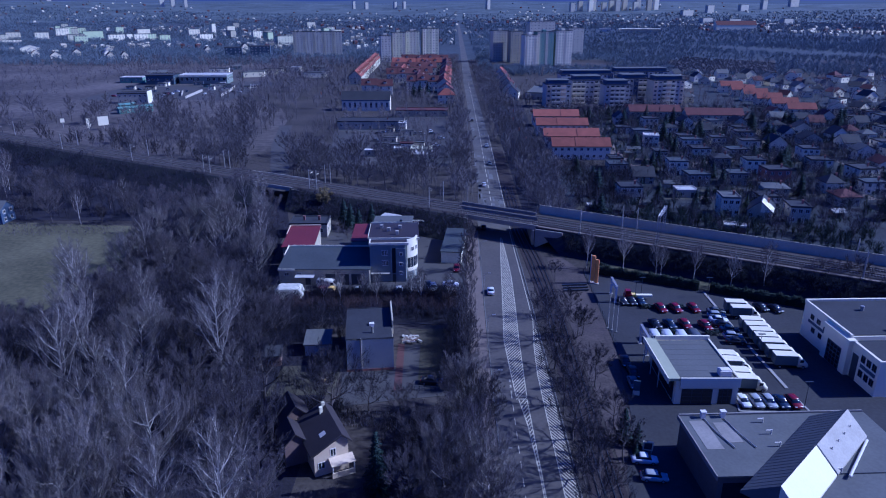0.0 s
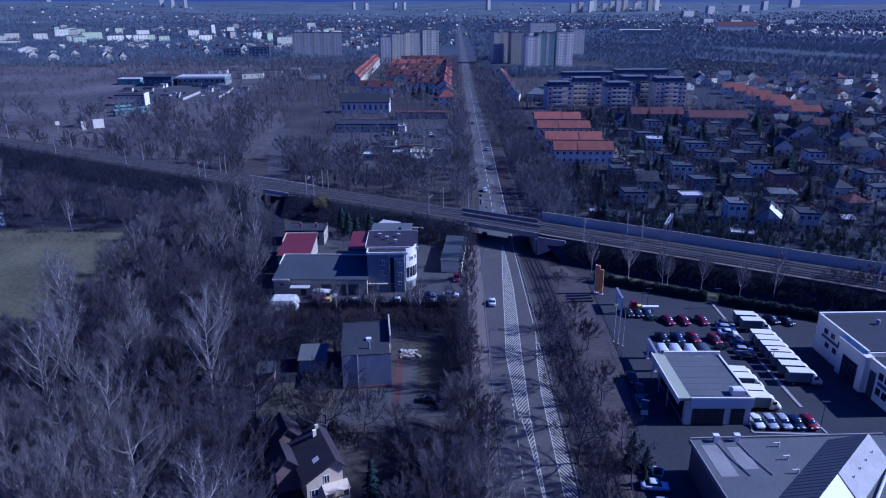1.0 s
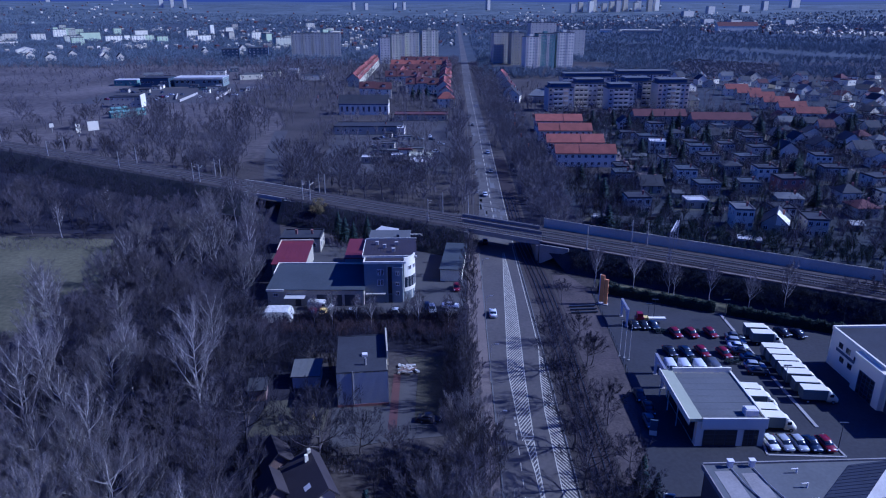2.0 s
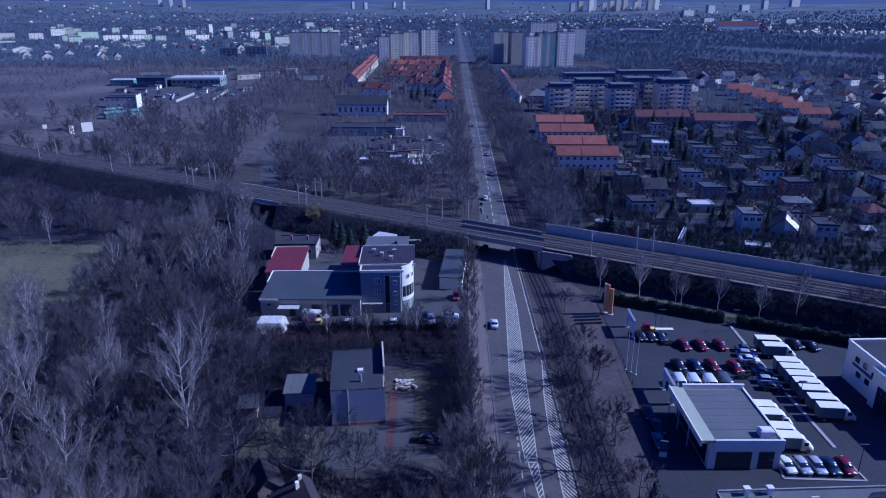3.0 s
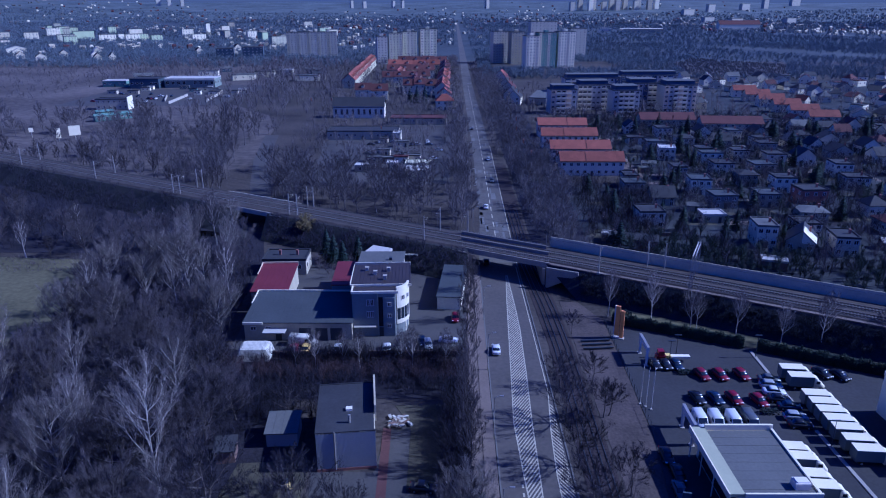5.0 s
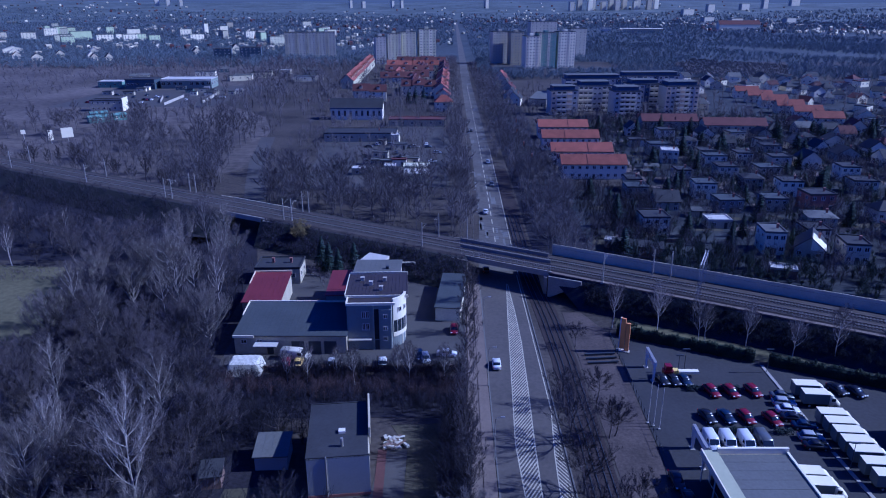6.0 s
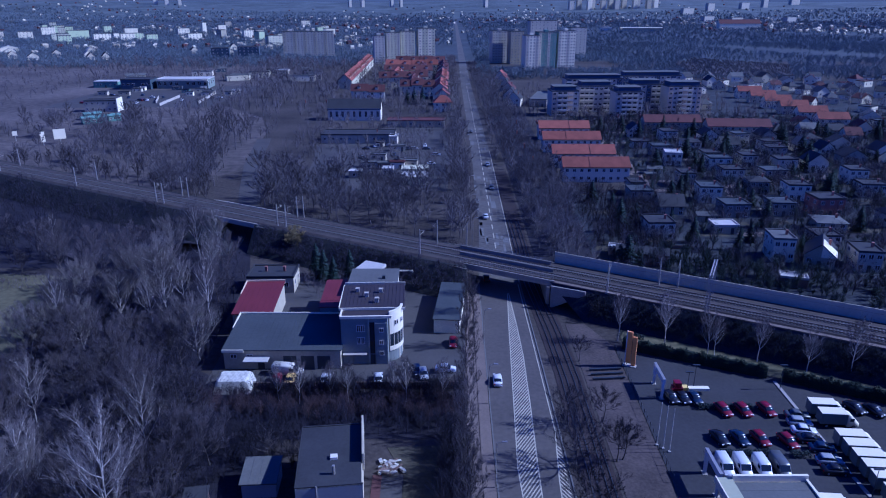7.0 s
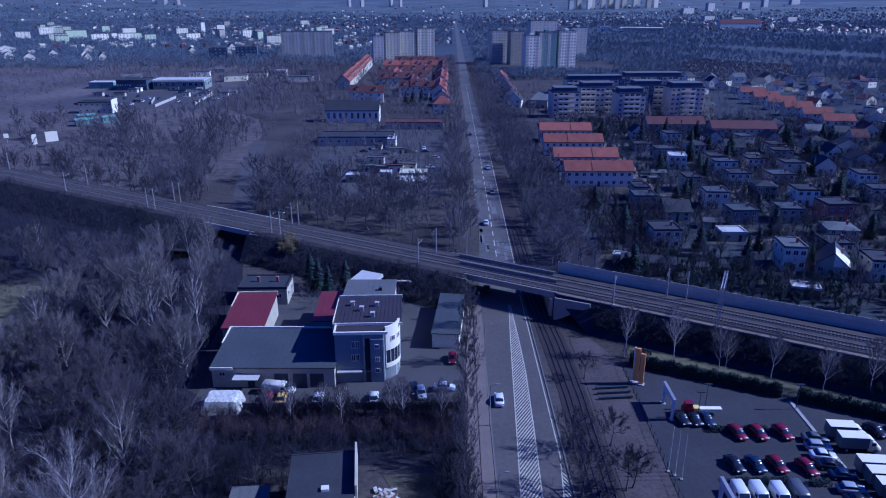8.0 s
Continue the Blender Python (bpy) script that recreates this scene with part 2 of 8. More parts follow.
def tubes(P0, P1, R0, R1, n=3):
    """Vertices and triangles of many tapered twigs at once; those that end in a point have no end cap."""
    d = P1 - P0
    ln = np.linalg.norm(d, axis=1, keepdims=True) + 1e-9
    d = d / ln
    ref = np.where(np.abs(d[:, 2:3]) < 0.9, [[0, 0, 1.0]], [[1.0, 0, 0]])
    s = np.cross(d, ref)
    s /= np.linalg.norm(s, axis=1, keepdims=True)
    t = np.cross(d, s)
    a = np.arange(n) * 2 * np.pi / n
    ring = np.cos(a)[None, :, None] * s[:, None] + np.sin(a)[None, :, None] * t[:, None]
    N = len(P0)
    base = P0[:, None] + R0[:, None, None] * ring
    i = np.arange(n)
    j = (i + 1) % n
    if np.all(R1 == 0):
        V = np.concatenate([base, P1[:, None]], 1)
        f = np.stack([i, j, np.full(n, n)], 1)
    else:
        V = np.concatenate([base, P1[:, None] + R1[:, None, None] * ring], 1)
        f = np.concatenate([np.stack([i, j, j + n], 1), np.stack([i, j + n, i + n], 1)])
    F = (f[None] + (np.arange(N) * V.shape[1])[:, None, None]).reshape(-1, 3)
    return V.reshape(-1, 3), F


def slivers(rng, P0, P1, R):
    """The finest shoots: one slim pointed blade each, turned at random."""
    side = unit(np.cross(unit(P1 - P0), unit(rng.normal(size=P0.shape)))) * np.asarray(R)[:, None]
    return np.stack([P0 - side, P0 + side, P1], 1).reshape(-1, 3), np.arange(3 * len(P0)).reshape(-1, 3)


def unit(v):
    return v / (np.linalg.norm(v, axis=-1, keepdims=True) + 1e-9)


def joined(*some):
    vs, fs, k = [], [], 0
    for v, f in some:
        vs.append(v)
        fs.append(f + k)
        k += len(v)
    return np.concatenate(vs), np.concatenate(fs)


def tri_object(name, v, f, material, parent=None, label=""):
    me = bpy.data.meshes.new(name)
    me.vertices.add(len(v))
    me.vertices.foreach_set("co", np.asarray(v, np.float32).ravel())
    me.loops.add(len(f) * 3)
    me.loops.foreach_set("vertex_index", np.asarray(f, np.int32).ravel())
    me.polygons.add(len(f))
    me.polygons.foreach_set("loop_start", np.arange(len(f), dtype=np.int32) * 3)
    me.update(calc_edges=True)
    me.materials.append(material)
    ob = new(name, me)
    if parent is not None:
        ob.parent = parent
    if label:
        tagged(ob, label)
    return ob


def flat(name, pts, z, material, label, category, thick=0.3):
    """A paved or planted sheet of the setting with a plan outline, its top at z."""
    return tagged(mesh_object(name, slab(pts, z - thick, z), material), label, category, kind="structure")


def inside(x, y, pts):
    c = False
    for (x1, y1), (x2, y2) in zip(pts, pts[1:] + pts[:1]):
        if (y1 > y) != (y2 > y) and x < (x2 - x1) * (y - y1) / (y2 - y1) + x1:
            c = not c
    return c

# ---- the ground ----
def land_z(x, y):
    """The lie of the land: level, rising to low hills near the horizon."""
    f = np.clip((np.hypot(x, y) - 3000) / 1850, 0, 1)
    return f * f * (3 - 2 * f) * (70 + 5 * np.sin(np.arctan2(x, y) * 9) + 4 * np.sin(np.arctan2(x, y) * 23 + 1))



g = bmesh.new()
g.faces.new([g.verts.new(p) for p in ((-5200, -900, 0), (5200, -900, 0), (5200, 5200, 0), (-5200, 5200, 0))])
ground = tagged(mesh_object("ground", g, GROUND), "brown winter grass and bare soil reaching the horizon", "ground", kind="structure")

FIELD = [(-160, 128), (-97, 143), (-90, 172), (-98, 208), (-150, 212), (-190, 205)]
flat("meadow", FIELD, 0.05, MEADOW, "open pale winter meadow among bare trees", "meadow")
flat("far_land", [(-4500, 900), (4500, 900), (4700, 5000), (-4700, 5000)], 0.03, HAZELAND, "distant land of woods and houses, haze in its colour", "land")
bm = bmesh.new()
rows_ = [[bm.verts.new((r * math.sin(radians(a)), r * math.cos(radians(a)), float(land_z(r * math.sin(radians(a)), r * math.cos(radians(a)))) + 0.04)) for a in range(-60, 61, 2)] for r in range(3000, 4951, 130)]
for p, q in zip(rows_, rows_[1:]):
    for i in range(60):
        bm.faces.new((p[i], p[i + 1], q[i + 1], q[i]))
tagged(mesh_object("far_hills", bm, HAZEHILL, smooth=True), "low far hills at the horizon, faintly glowing in place of haze", "hills", kind="structure")
flat("meadow", [(-900, 430), (-600, 330), (-330, 300), (-112, 292), (-92, 330), (-104, 420), (-120, 470), (-190, 560), (-150, 700), (-200, 880), (-900, 880)], 0.04, BRUSH, "brown winter scrubland beyond the railway", "meadow")
flat("meadow", [(-420, 470), (-250, 450), (-190, 560), (-330, 800), (-520, 760)], 0.05, BRUSH, "dry open meadow beyond the railway", "meadow")
flat("forest_floor", [(-88, 60), (-24, 60), (-24, 108), (-34, 150), (-50, 160), (-54, 210), (-60, 232), (-86, 236), (-92, 212), (-86, 172), (-94, 142), (-130, 120)], 0.04, LITTERSHADE, "leaf litter under bare trees, darkened for their shade", "forest floor")
flat("forest_floor", [(18.8, 214), (40, 206), (43, 300), (45, 470), (50, 720), (19, 720), (23.4, 330), (23.4, 214)], 0.035, LITTERSHADE, "ground under avenue trees, darkened for their shade", "forest floor")
flat("forest_floor", [(-260, 214), (-96, 214), (-72, 232), (-140, 272), (-260, 330)], 0.04, LITTERSHADE, "leaf litter at the foot of the railway bank, darkened for shade", "forest floor")

flat("verge", [(26.0, 60), (26.1, 86), (30.6, 102), (33.6, 128), (34.1, 158), (34.1, 172), (30, 182), (25.6, 182), (25.9, 160)], 0.055, VERGE, "rough brown grass verge beside the tram track", "verge")
flat("verge", [(2.4, 112.9), (4.85, 113.1), (4.85, 205), (2.9, 200), (2.6, 160)], 0.055, PATHWAY, "bare trodden verge beside the footway", "verge")
# road, straight on below the railway bridge
def strip(name, line, z, material, label, category, thick=0.3):
    """A band of the setting along a line of (y, x_left, x_right)."""
    pts = [(b, y) for y, a, b in line] + [(a, y) for y, a, b in line[::-1]]
    return flat(name, pts, z, material, label, category, thick)

strip("road", [(208.0, 6.9, 17.4), (255, 8.6, 17.4), (372, 8.6, 17.4), (640, 6.2, 14.8), (1240, 4.2, 12.4), (2600, 0.0, 7.0)], 0.05,
      OLDROAD, "old pale patched avenue beyond the railway bridge", "road")
road = strip("road", [(-120, 7.6, 18.6), (84, 7.5, 18.6), (131, 7.2, 18.35), (160, 7.1, 18.1), (200, 7.0, 17.4), (208.0, 6.9, 17.4)], 0.05,
             ASPHALT, "straight grey asphalt road with worn markings", "road")
strip("pavement", [(90, 4.9, 7.0), (150, 4.9, 6.8), (206, 5.2, 6.9)], 0.15, PATHWAY, "beige paved footway beside the road", "pavement")
strip("kerb", [(-120, 18.6, 18.85), (84, 18.6, 18.85), (131, 18.35, 18.6), (160, 18.1, 18.35), (206, 17.35, 17.6)], 0.17, ROADKERB, "pale concrete kerb of the road", "kerb")
strip("kerb", [(-120, 7.3, 7.6), (84, 7.25, 7.5), (131, 6.95, 7.2), (160, 6.85, 7.1), (206, 6.75, 7.0)], 0.17, ROADKERB, "pale concrete kerb of the road", "kerb")
strip("tram_bed", [(-120, 20.4, 25.7), (160, 20.2, 25.4), (182, 19.2, 24.6), (206, 17.9, 22.7), (330, 17.9, 22.6)], 0.06, TRAMBED, "dark ballast bed of a double tram track", "tram track")

marks = thing("road_marking", 0, 0, 0.0, 0, "worn white hatched and dashed road paint", "road marking", kind="structure")
def piece(ymid, x0, x1, dy, w, name="stripe"):
    """A slanted bar from x0 to x1 that climbs dy on its way."""
    bm = bmesh.new()
    y0, y1 = ymid - dy / 2, ymid + dy / 2
    prism(bm, [(x0, y0 - w / 2), (x1, y1 - w / 2), (x1, y1 + w / 2), (x0, y0 + w / 2)] if x1 > x0 else [], 0.05, 0.062)
    part(name, bm, PAINT, marks)
def lerp(y, line):
    for (ya, xa), (yb, xb) in zip(line, line[1:]):
        if ya <= y <= yb:
            return xa + (xb - xa) * (y - ya) / (yb - ya)
    return line[-1][1] if y > line[-1][0] else line[0][1]
HL = [(108.9, 11.3), (117, 10.95), (131, 10.5), (148, 11.3), (167, 12.15), (181, 12.8), (199, 13.8)]
HR = [(108.9, 13.25), (131, 13.7), (148, 14.3), (167, 14.75), (181, 14.6), (199, 14.1)]
def edge_line(line, w=0.18, name="line"):
    for (ya, xa), (yb, xb) in zip(line, line[1:]):
        part(name, slab([(xa - w / 2, ya), (xa + w / 2, ya), (xb + w / 2, yb), (xb - w / 2, yb)], 0.05, 0.064), PAINT, marks)
edge_line(HL)
edge_line(HR)
y = 109.6
while y < 196:
    a, b = lerp(y, HL), lerp(y, HR)
    k = b - a
    if k > 0.35:
        piece(y, a, b, 1.75 * k, 0.42)
    y += 1.02
T1 = [(70, 13.3), (86, 13.2), (100, 12.55), (108, 11.7)]
T2 = [(70, 13.5), (86, 13.45), (108, 13.2)]
edge_line(T1)
edge_line(T2)
part("line", boxes((11.7, 107.9, 0.05, 13.2, 108.15, 0.064)), PAINT, marks)
part("line", boxes((11.3, 108.9, 0.05, 13.25, 109.15, 0.064)), PAINT, marks)
y = 87.0
while y < 107.5:
    a, b = lerp(y, T1), lerp(y, T2)
    if b - a > 0.3:
        piece(y, a, b, 1.75 * (b - a), 0.4)
    y += 1.02
S1 = [(60, 16.2), (83, 16.3), (102, 16.15), (117, 16.1), (128, 16.6), (141, 17.7)]
S2 = [(60, 18.3), (83, 18.35), (105, 18.2), (127, 18.0), (141, 17.95)]
edge_line(S1)
y = 62.0
while y < 137:
    a, b = lerp(y, S1), lerp(y, S2)
    if b - a > 0.3:
        piece(y, a, b, -1.75 * (b - a), 0.4)
    y += 1.02
edge_line([(141, 17.7), (160, 17.5), (205, 16.95)])
edge_line([(206, 17.4), (372, 17.5)], 0.2)
for y in range(60, 112, 4):
    part("dash", boxes((10.42, y, 0.05, 10.56, y + 2.0, 0.064)), PAINT, marks)
for y in range(110, 116, 2):
    part("dash", boxes((10.4, y, 0.05, 10.7, y + 0.9, 0.064)), PAINT, marks)
for y in range(214, 640, 9):
    x = 12.6 - 0.0075 * max(0, y - 370)
    part("dash", boxes((x, y, 0.05, x + 0.3, y + 5.0, 0.064)), PAINT, marks)
rp = random.Random(14)
for k in range(120):
    y = 214 + 620 * rp.random() ** 1.5
    x = rp.choice((8.6, 10.2, 13.2, 15.0)) - 0.0075 * max(0, y - 370) + rp.uniform(-0.4, 0.4)
    part("repair_patch", boxes((x, y, 0.045, x + rp.uniform(0.5, 1.8), y + rp.uniform(2, 9), rp.choice((0.055, 0.058)))), rp.choice((OLDPATCH, ASPHALT, OLDPATCH, PAVING)), marks)

TRAM = [(-100, 0.0), (158, 0.0), (178, -0.7), (206, -2.6), (260, -3.0)]
def tram_track(xc):
    tr = thing("tram_rails", 0, 0, 0, 0, "worn steel tram track in dark ballast", "tram track", "tram tracks", "structure")
    for s in (-0.5, 0.5):
        bm = bmesh.new()
        for (ya, da), (yb, db) in zip(TRAM, TRAM[1:]):
            a, b = xc + da + s, xc + db + s
            prism(bm, [(a - 0.06, ya), (a + 0.06, ya), (b + 0.06, yb), (b - 0.06, yb)], 0.06, 0.2)
        part("rail", bm, DARKFRAME, tr)
    bm = bmesh.new()
    for k in range(0, 170):
        y = 70 + k * 0.8
        x = xc + lerp(y, TRAM)
        box(bm, x - 0.95, y, 0.03, x + 0.95, y + 0.22, 0.1)
    tagged(part("sleepers", bm, TRAMBED, tr), kind="stuff")
tram_track(21.75)
tram_track(24.1)

# ---- the railway on its bank ----
U, V = Vector((0.8813, -0.4726, 0)), Vector((0.4726, 0.8813, 0))
def at_x(x, v):
    """The place on the line at distance v across it whose x is given."""
    return ((x, ((x - 0.4726 * v) / 0.8813) * -0.4726 + 0.8813 * v))
def bank(name, xa, xb, profile, material, label, category, parent=None, skew=None):
    """A long body of the given cross-section between two cuts along the road's direction."""
    bm = bmesh.new()
    rings = [[bm.verts.new((*at_x(x + (skew[i] if skew and x == xa else 0), v), z)) for i, (v, z) in enumerate(profile)] for x in (xa, xb)]
    n = len(profile)
    for i in range(n):
        bm.faces.new((rings[0][i], rings[0][(i + 1) % n], rings[1][(i + 1) % n], rings[1][i]))
    bm.faces.new(rings[0][::-1])
    bm.faces.new(rings[1])
    bmesh.ops.recalc_face_normals(bm, faces=bm.faces)
    ob = mesh_object(name, bm, material, parent, "" if parent is None else label)
    if parent is None:
        tagged(ob, label, category, kind="structure")
    return ob
TOP = 5.6
SIDE = [(170.5, -0.3), (179.8, TOP), (194.0, TOP), (203.5, -0.3)]
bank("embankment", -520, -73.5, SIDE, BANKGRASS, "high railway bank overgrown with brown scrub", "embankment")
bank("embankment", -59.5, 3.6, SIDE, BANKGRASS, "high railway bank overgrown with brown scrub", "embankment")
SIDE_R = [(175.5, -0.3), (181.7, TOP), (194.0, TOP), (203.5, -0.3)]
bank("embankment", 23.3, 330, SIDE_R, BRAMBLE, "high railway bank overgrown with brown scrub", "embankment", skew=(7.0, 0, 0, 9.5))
bank("bank_ledge", 24.0, 329, [(181.5, TOP - 0.2), (181.5, TOP + 0.06), (182.6, TOP + 0.06), (182.6, TOP - 0.2)], PATHWAY, "pale trodden ledge along the top of the bank", "path")
BED = [(180.4, TOP - 0.1), (181.6, TOP + 0.35), (192.4, TOP + 0.35), (193.6, TOP - 0.1)]
bank("ballast_bed", -519, 3.0, BED, BALLAST, "brown grey ballast bed of the railway", "ballast")
bank("ballast_bed", 23.8, 329, [(182.5, TOP - 0.1), (183.0, TOP + 0.35), (192.4, TOP + 0.35), (193.6, TOP - 0.1)], BALLAST, "brown grey ballast bed of the railway", "ballast")
bank("ballast_bed", 3.0, 23.8, [(182.3, TOP - 0.1), (182.3, TOP + 0.35), (191.2, TOP + 0.35), (191.2, TOP - 0.1)], BALLAST, "dark ballast trough on the bridge", "ballast")
for v in (184.7, 189.0):
    tr = thing("rail_track", 0, 0, 0, 0, "rusty steel railway track on concrete sleepers", "railway track", "railway tracks", "structure")
    for s in (-0.75, 0.75):
        bank("rail", -518, 328, [(v + s - 0.06, TOP + 0.3), (v + s - 0.06, TOP + 0.66), (v + s + 0.06, TOP + 0.66), (v + s + 0.06, TOP + 0.3)], STEEL, "", "", tr)
    bm = bmesh.new()
    u0 = (-250 - 0.4726 * v) / 0.8813
    for k in range(720):
        c = U * (u0 + 0.65 * k) + V * v
        q = [c + U * a + V * b for a, b in ((-0.14, -1.3), (0.14, -1.3), (0.14, 1.3), (-0.14, 1.3))]
        prism(bm, [(p.x, p.y) for p in q], TOP + 0.25, TOP + 0.5)
    tagged(part("sleepers", bm, SLEEPER, tr), kind="stuff")

# road bridge opening: deck, edge beams, abutments, wing walls, railings
def rail_bridge(xa, xb, label, va=180.6, vb=193.4, rail=True, concrete=None):
    b = thing("railway_bridge", 0, 0, 0, 0, label, "bridge", "railway bridges", "structure")
    bank("deck", xa - 0.6, xb + 0.6, [(va, TOP - 1.0), (va, TOP - 0.12), (vb, TOP - 0.12), (vb, TOP - 1.0)], concrete or CONCRETE, "", "", b)
    for v in (va - 0.4, vb + 0.05):
        bank("edge_beam", xa - 1.8, xb + 1.8, [(v, TOP - 1.15), (v, TOP + 0.3), (v + 0.35, TOP + 0.3), (v + 0.35, TOP - 1.15)], concrete or CONCRETE, "", "", b)
    for x0, x1 in ((xa - 0.7, xa), (xb, xb + 0.7)):
        bank("abutment", x0, x1, [(va - 1.4, -0.4), (va - 1.4, TOP - 1.05), (vb + 1.4, TOP - 1.05), (vb + 1.4, -0.4)], concrete or CONCRETE, "", "", b)
    # wing walls run along the bank and taper down into its slope
    for x, s in ((xa, -1), (xb + 0.7, 1)):
        for v in (min(va - 1.2, 179.3), max(vb + 1.2, 194.2)):
            p, q = Vector((*at_x(x, v), 0)), Vector((*at_x(x + s * 7.5, v + (0.5 if v < va else -0.5)), 0))
            e = V * 0.4
            bm = bmesh.new()
            tri = [p + Vector((0, 0, -0.3)), p + Vector((0, 0, TOP - 0.1)), q + Vector((0, 0, TOP - 0.1)), q + Vector((0, 0, TOP - 1.0))]
            f = [bm.verts.new(c) for c in tri]
            k = [bm.verts.new(c + e) for c in tri]
            bm.faces.new(f)
            bm.faces.new(k[::-1])
            for i in range(4):
                bm.faces.new((f[i], f[(i + 1) % 4], k[(i + 1) % 4], k[i]))
            bmesh.ops.recalc_face_normals(bm, faces=bm.faces)
            part("wing_wall", bm, concrete or CONCRETE, b)
    if rail:
        for v in (va - 0.2, vb + 0.2):
            bm = bmesh.new()
            n = 14
            for k in range(n + 1):
                x = xa - 1.5 + (xb - xa + 3) * k / n
                p = at_x(x, v)
                tube(bm, (*p, TOP + 0.3), (*p, TOP + 1.4), 0.03, n=5)
            for z in (TOP + 0.9, TOP + 1.4):
                tube(bm, (*at_x(xa - 1.5, v), z), (*at_x(xb + 1.5, v), z), 0.03, n=5)
            part("railing", bm, GALV, b)
    return b
rail_bridge(3.6, 22.6, "grey concrete railway bridge over the road", 182.0, 191.5, concrete=BRIDGECON)
rail_bridge(-73.5, -59.5, "small pale concrete railway bridge over a track", rail=False)
br = thing("bridge_girder", 0, 0, 0, 0, "steel trough girders between the rails on the bridge", "girder", kind="structure")
for v in (186.85, 191.2):
    bank("girder", 2.0, 24.8, [(v - 0.22, TOP + 0.3), (v - 0.22, TOP + 1.15), (v + 0.22, TOP + 1.15), (v + 0.22, TOP + 0.3)], BRIDGECON, "", "", br)
    bank("girder_cap", 1.9, 24.9, [(v - 0.3, TOP + 1.16), (v - 0.3, TOP + 1.24), (v + 0.3, TOP + 1.24), (v + 0.3, TOP + 1.16)], SLEEPER, "", "", br)
# stair up the bank beside the bridge
st = thing("bank_stairs", 0.8, 203.2, 0, -24, "pale steel stair up the railway bank", "stairs", kind="structure")
for k in range(22):
    part("step", boxes((-0.6, 0.36 * k, 0.22 * k + 0.1, 0.6, 0.36 * k + 0.34, 0.22 * k + 0.22)), CONCRETE, st)
for x in (-0.65, 0.65):
    bm = tube(bmesh.new(), (x, 0, 1.1), (x, 7.9, 5.9), 0.06)
    tube(bm, (x, 0, 0.2), (x, 7.9, 5.0), 0.08)
    for k in range(8):
        tube(bm, (x, 1.1 * k, 0.1 + 0.67 * k), (x, 1.1 * k, 1.1 + 0.67 * k), 0.035, n=5)
    part("railing", bm, FRAME, st)

# noise wall with posts and panels
nw = thing("noise_wall", 0, 0, 0, 0, "blue grey noise wall along the railway", "noise wall", kind="structure")
x = 26.4
while x < 150:
    bank("panel", x + 0.12, x + 3.88, [(194.2, TOP - 0.3), (194.2, TOP + 2.9), (194.35, TOP + 2.9), (194.35, TOP - 0.3)], NOISEWALL, "", "", nw)
    bank("post", x - 0.12, x + 0.12, [(194.16, TOP - 0.3), (194.16, TOP + 2.95), (194.4, TOP + 2.95), (194.4, TOP - 0.3)], NOISEWALL, "", "", nw)
    x += 4.0

def mast(x, v, h, far):
    """A catenary mast with its bracket towards the tracks."""
    p = at_x(x, v)
    m = thing("catenary_mast", p[0], p[1], TOP - 0.3, -28.2, "pale steel railway catenary mast with a bracket arm", "mast", "catenary masts")
    part("foot", boxes((-0.35, -0.35, -0.6, 0.35, 0.35, 0.5)), CONCRETE, m)
    part("pole", tube(bmesh.new(), (0, 0, 0.4), (0, 0, h), 0.2, 0.13, 8), GALV, m)
    s = -1 if far else 1
    bm = tube(bmesh.new(), (0, 0, h - 1.6), (0, s * 2.4, h - 1.0), 0.022, 0.022, 5)
    tube(bm, (0, 0, h - 0.3), (0, s * 2.4, h - 1.0), 0.018, 0.018, 5)
    part("bracket", bm, GALV, m)
for x, v, far in ((-8.6, 182, 0), (-4.2, 191.3, 1), (3.8, 192.5, 1), (-52, 182, 0), (-49.3, 182.6, 0), (-48, 191.5, 1), (-45.9, 192, 1), (-95.5, 182, 0), (-98.5, 182, 0), (-92.8, 191.5, 1), (-90.3, 191.6, 1), (-136, 182, 0),
                  (-133, 191.5, 1), (-178, 182, 0), (-176, 191.5, 1), (-222, 182, 0), (-220, 191.5, 1), (35.7, 181.8, 0), (48.7, 191.6, 1), (52.5, 191.8, 1), (98, 182, 0), (101, 191.5, 1)):
    mast(x, v, 7.4, far)

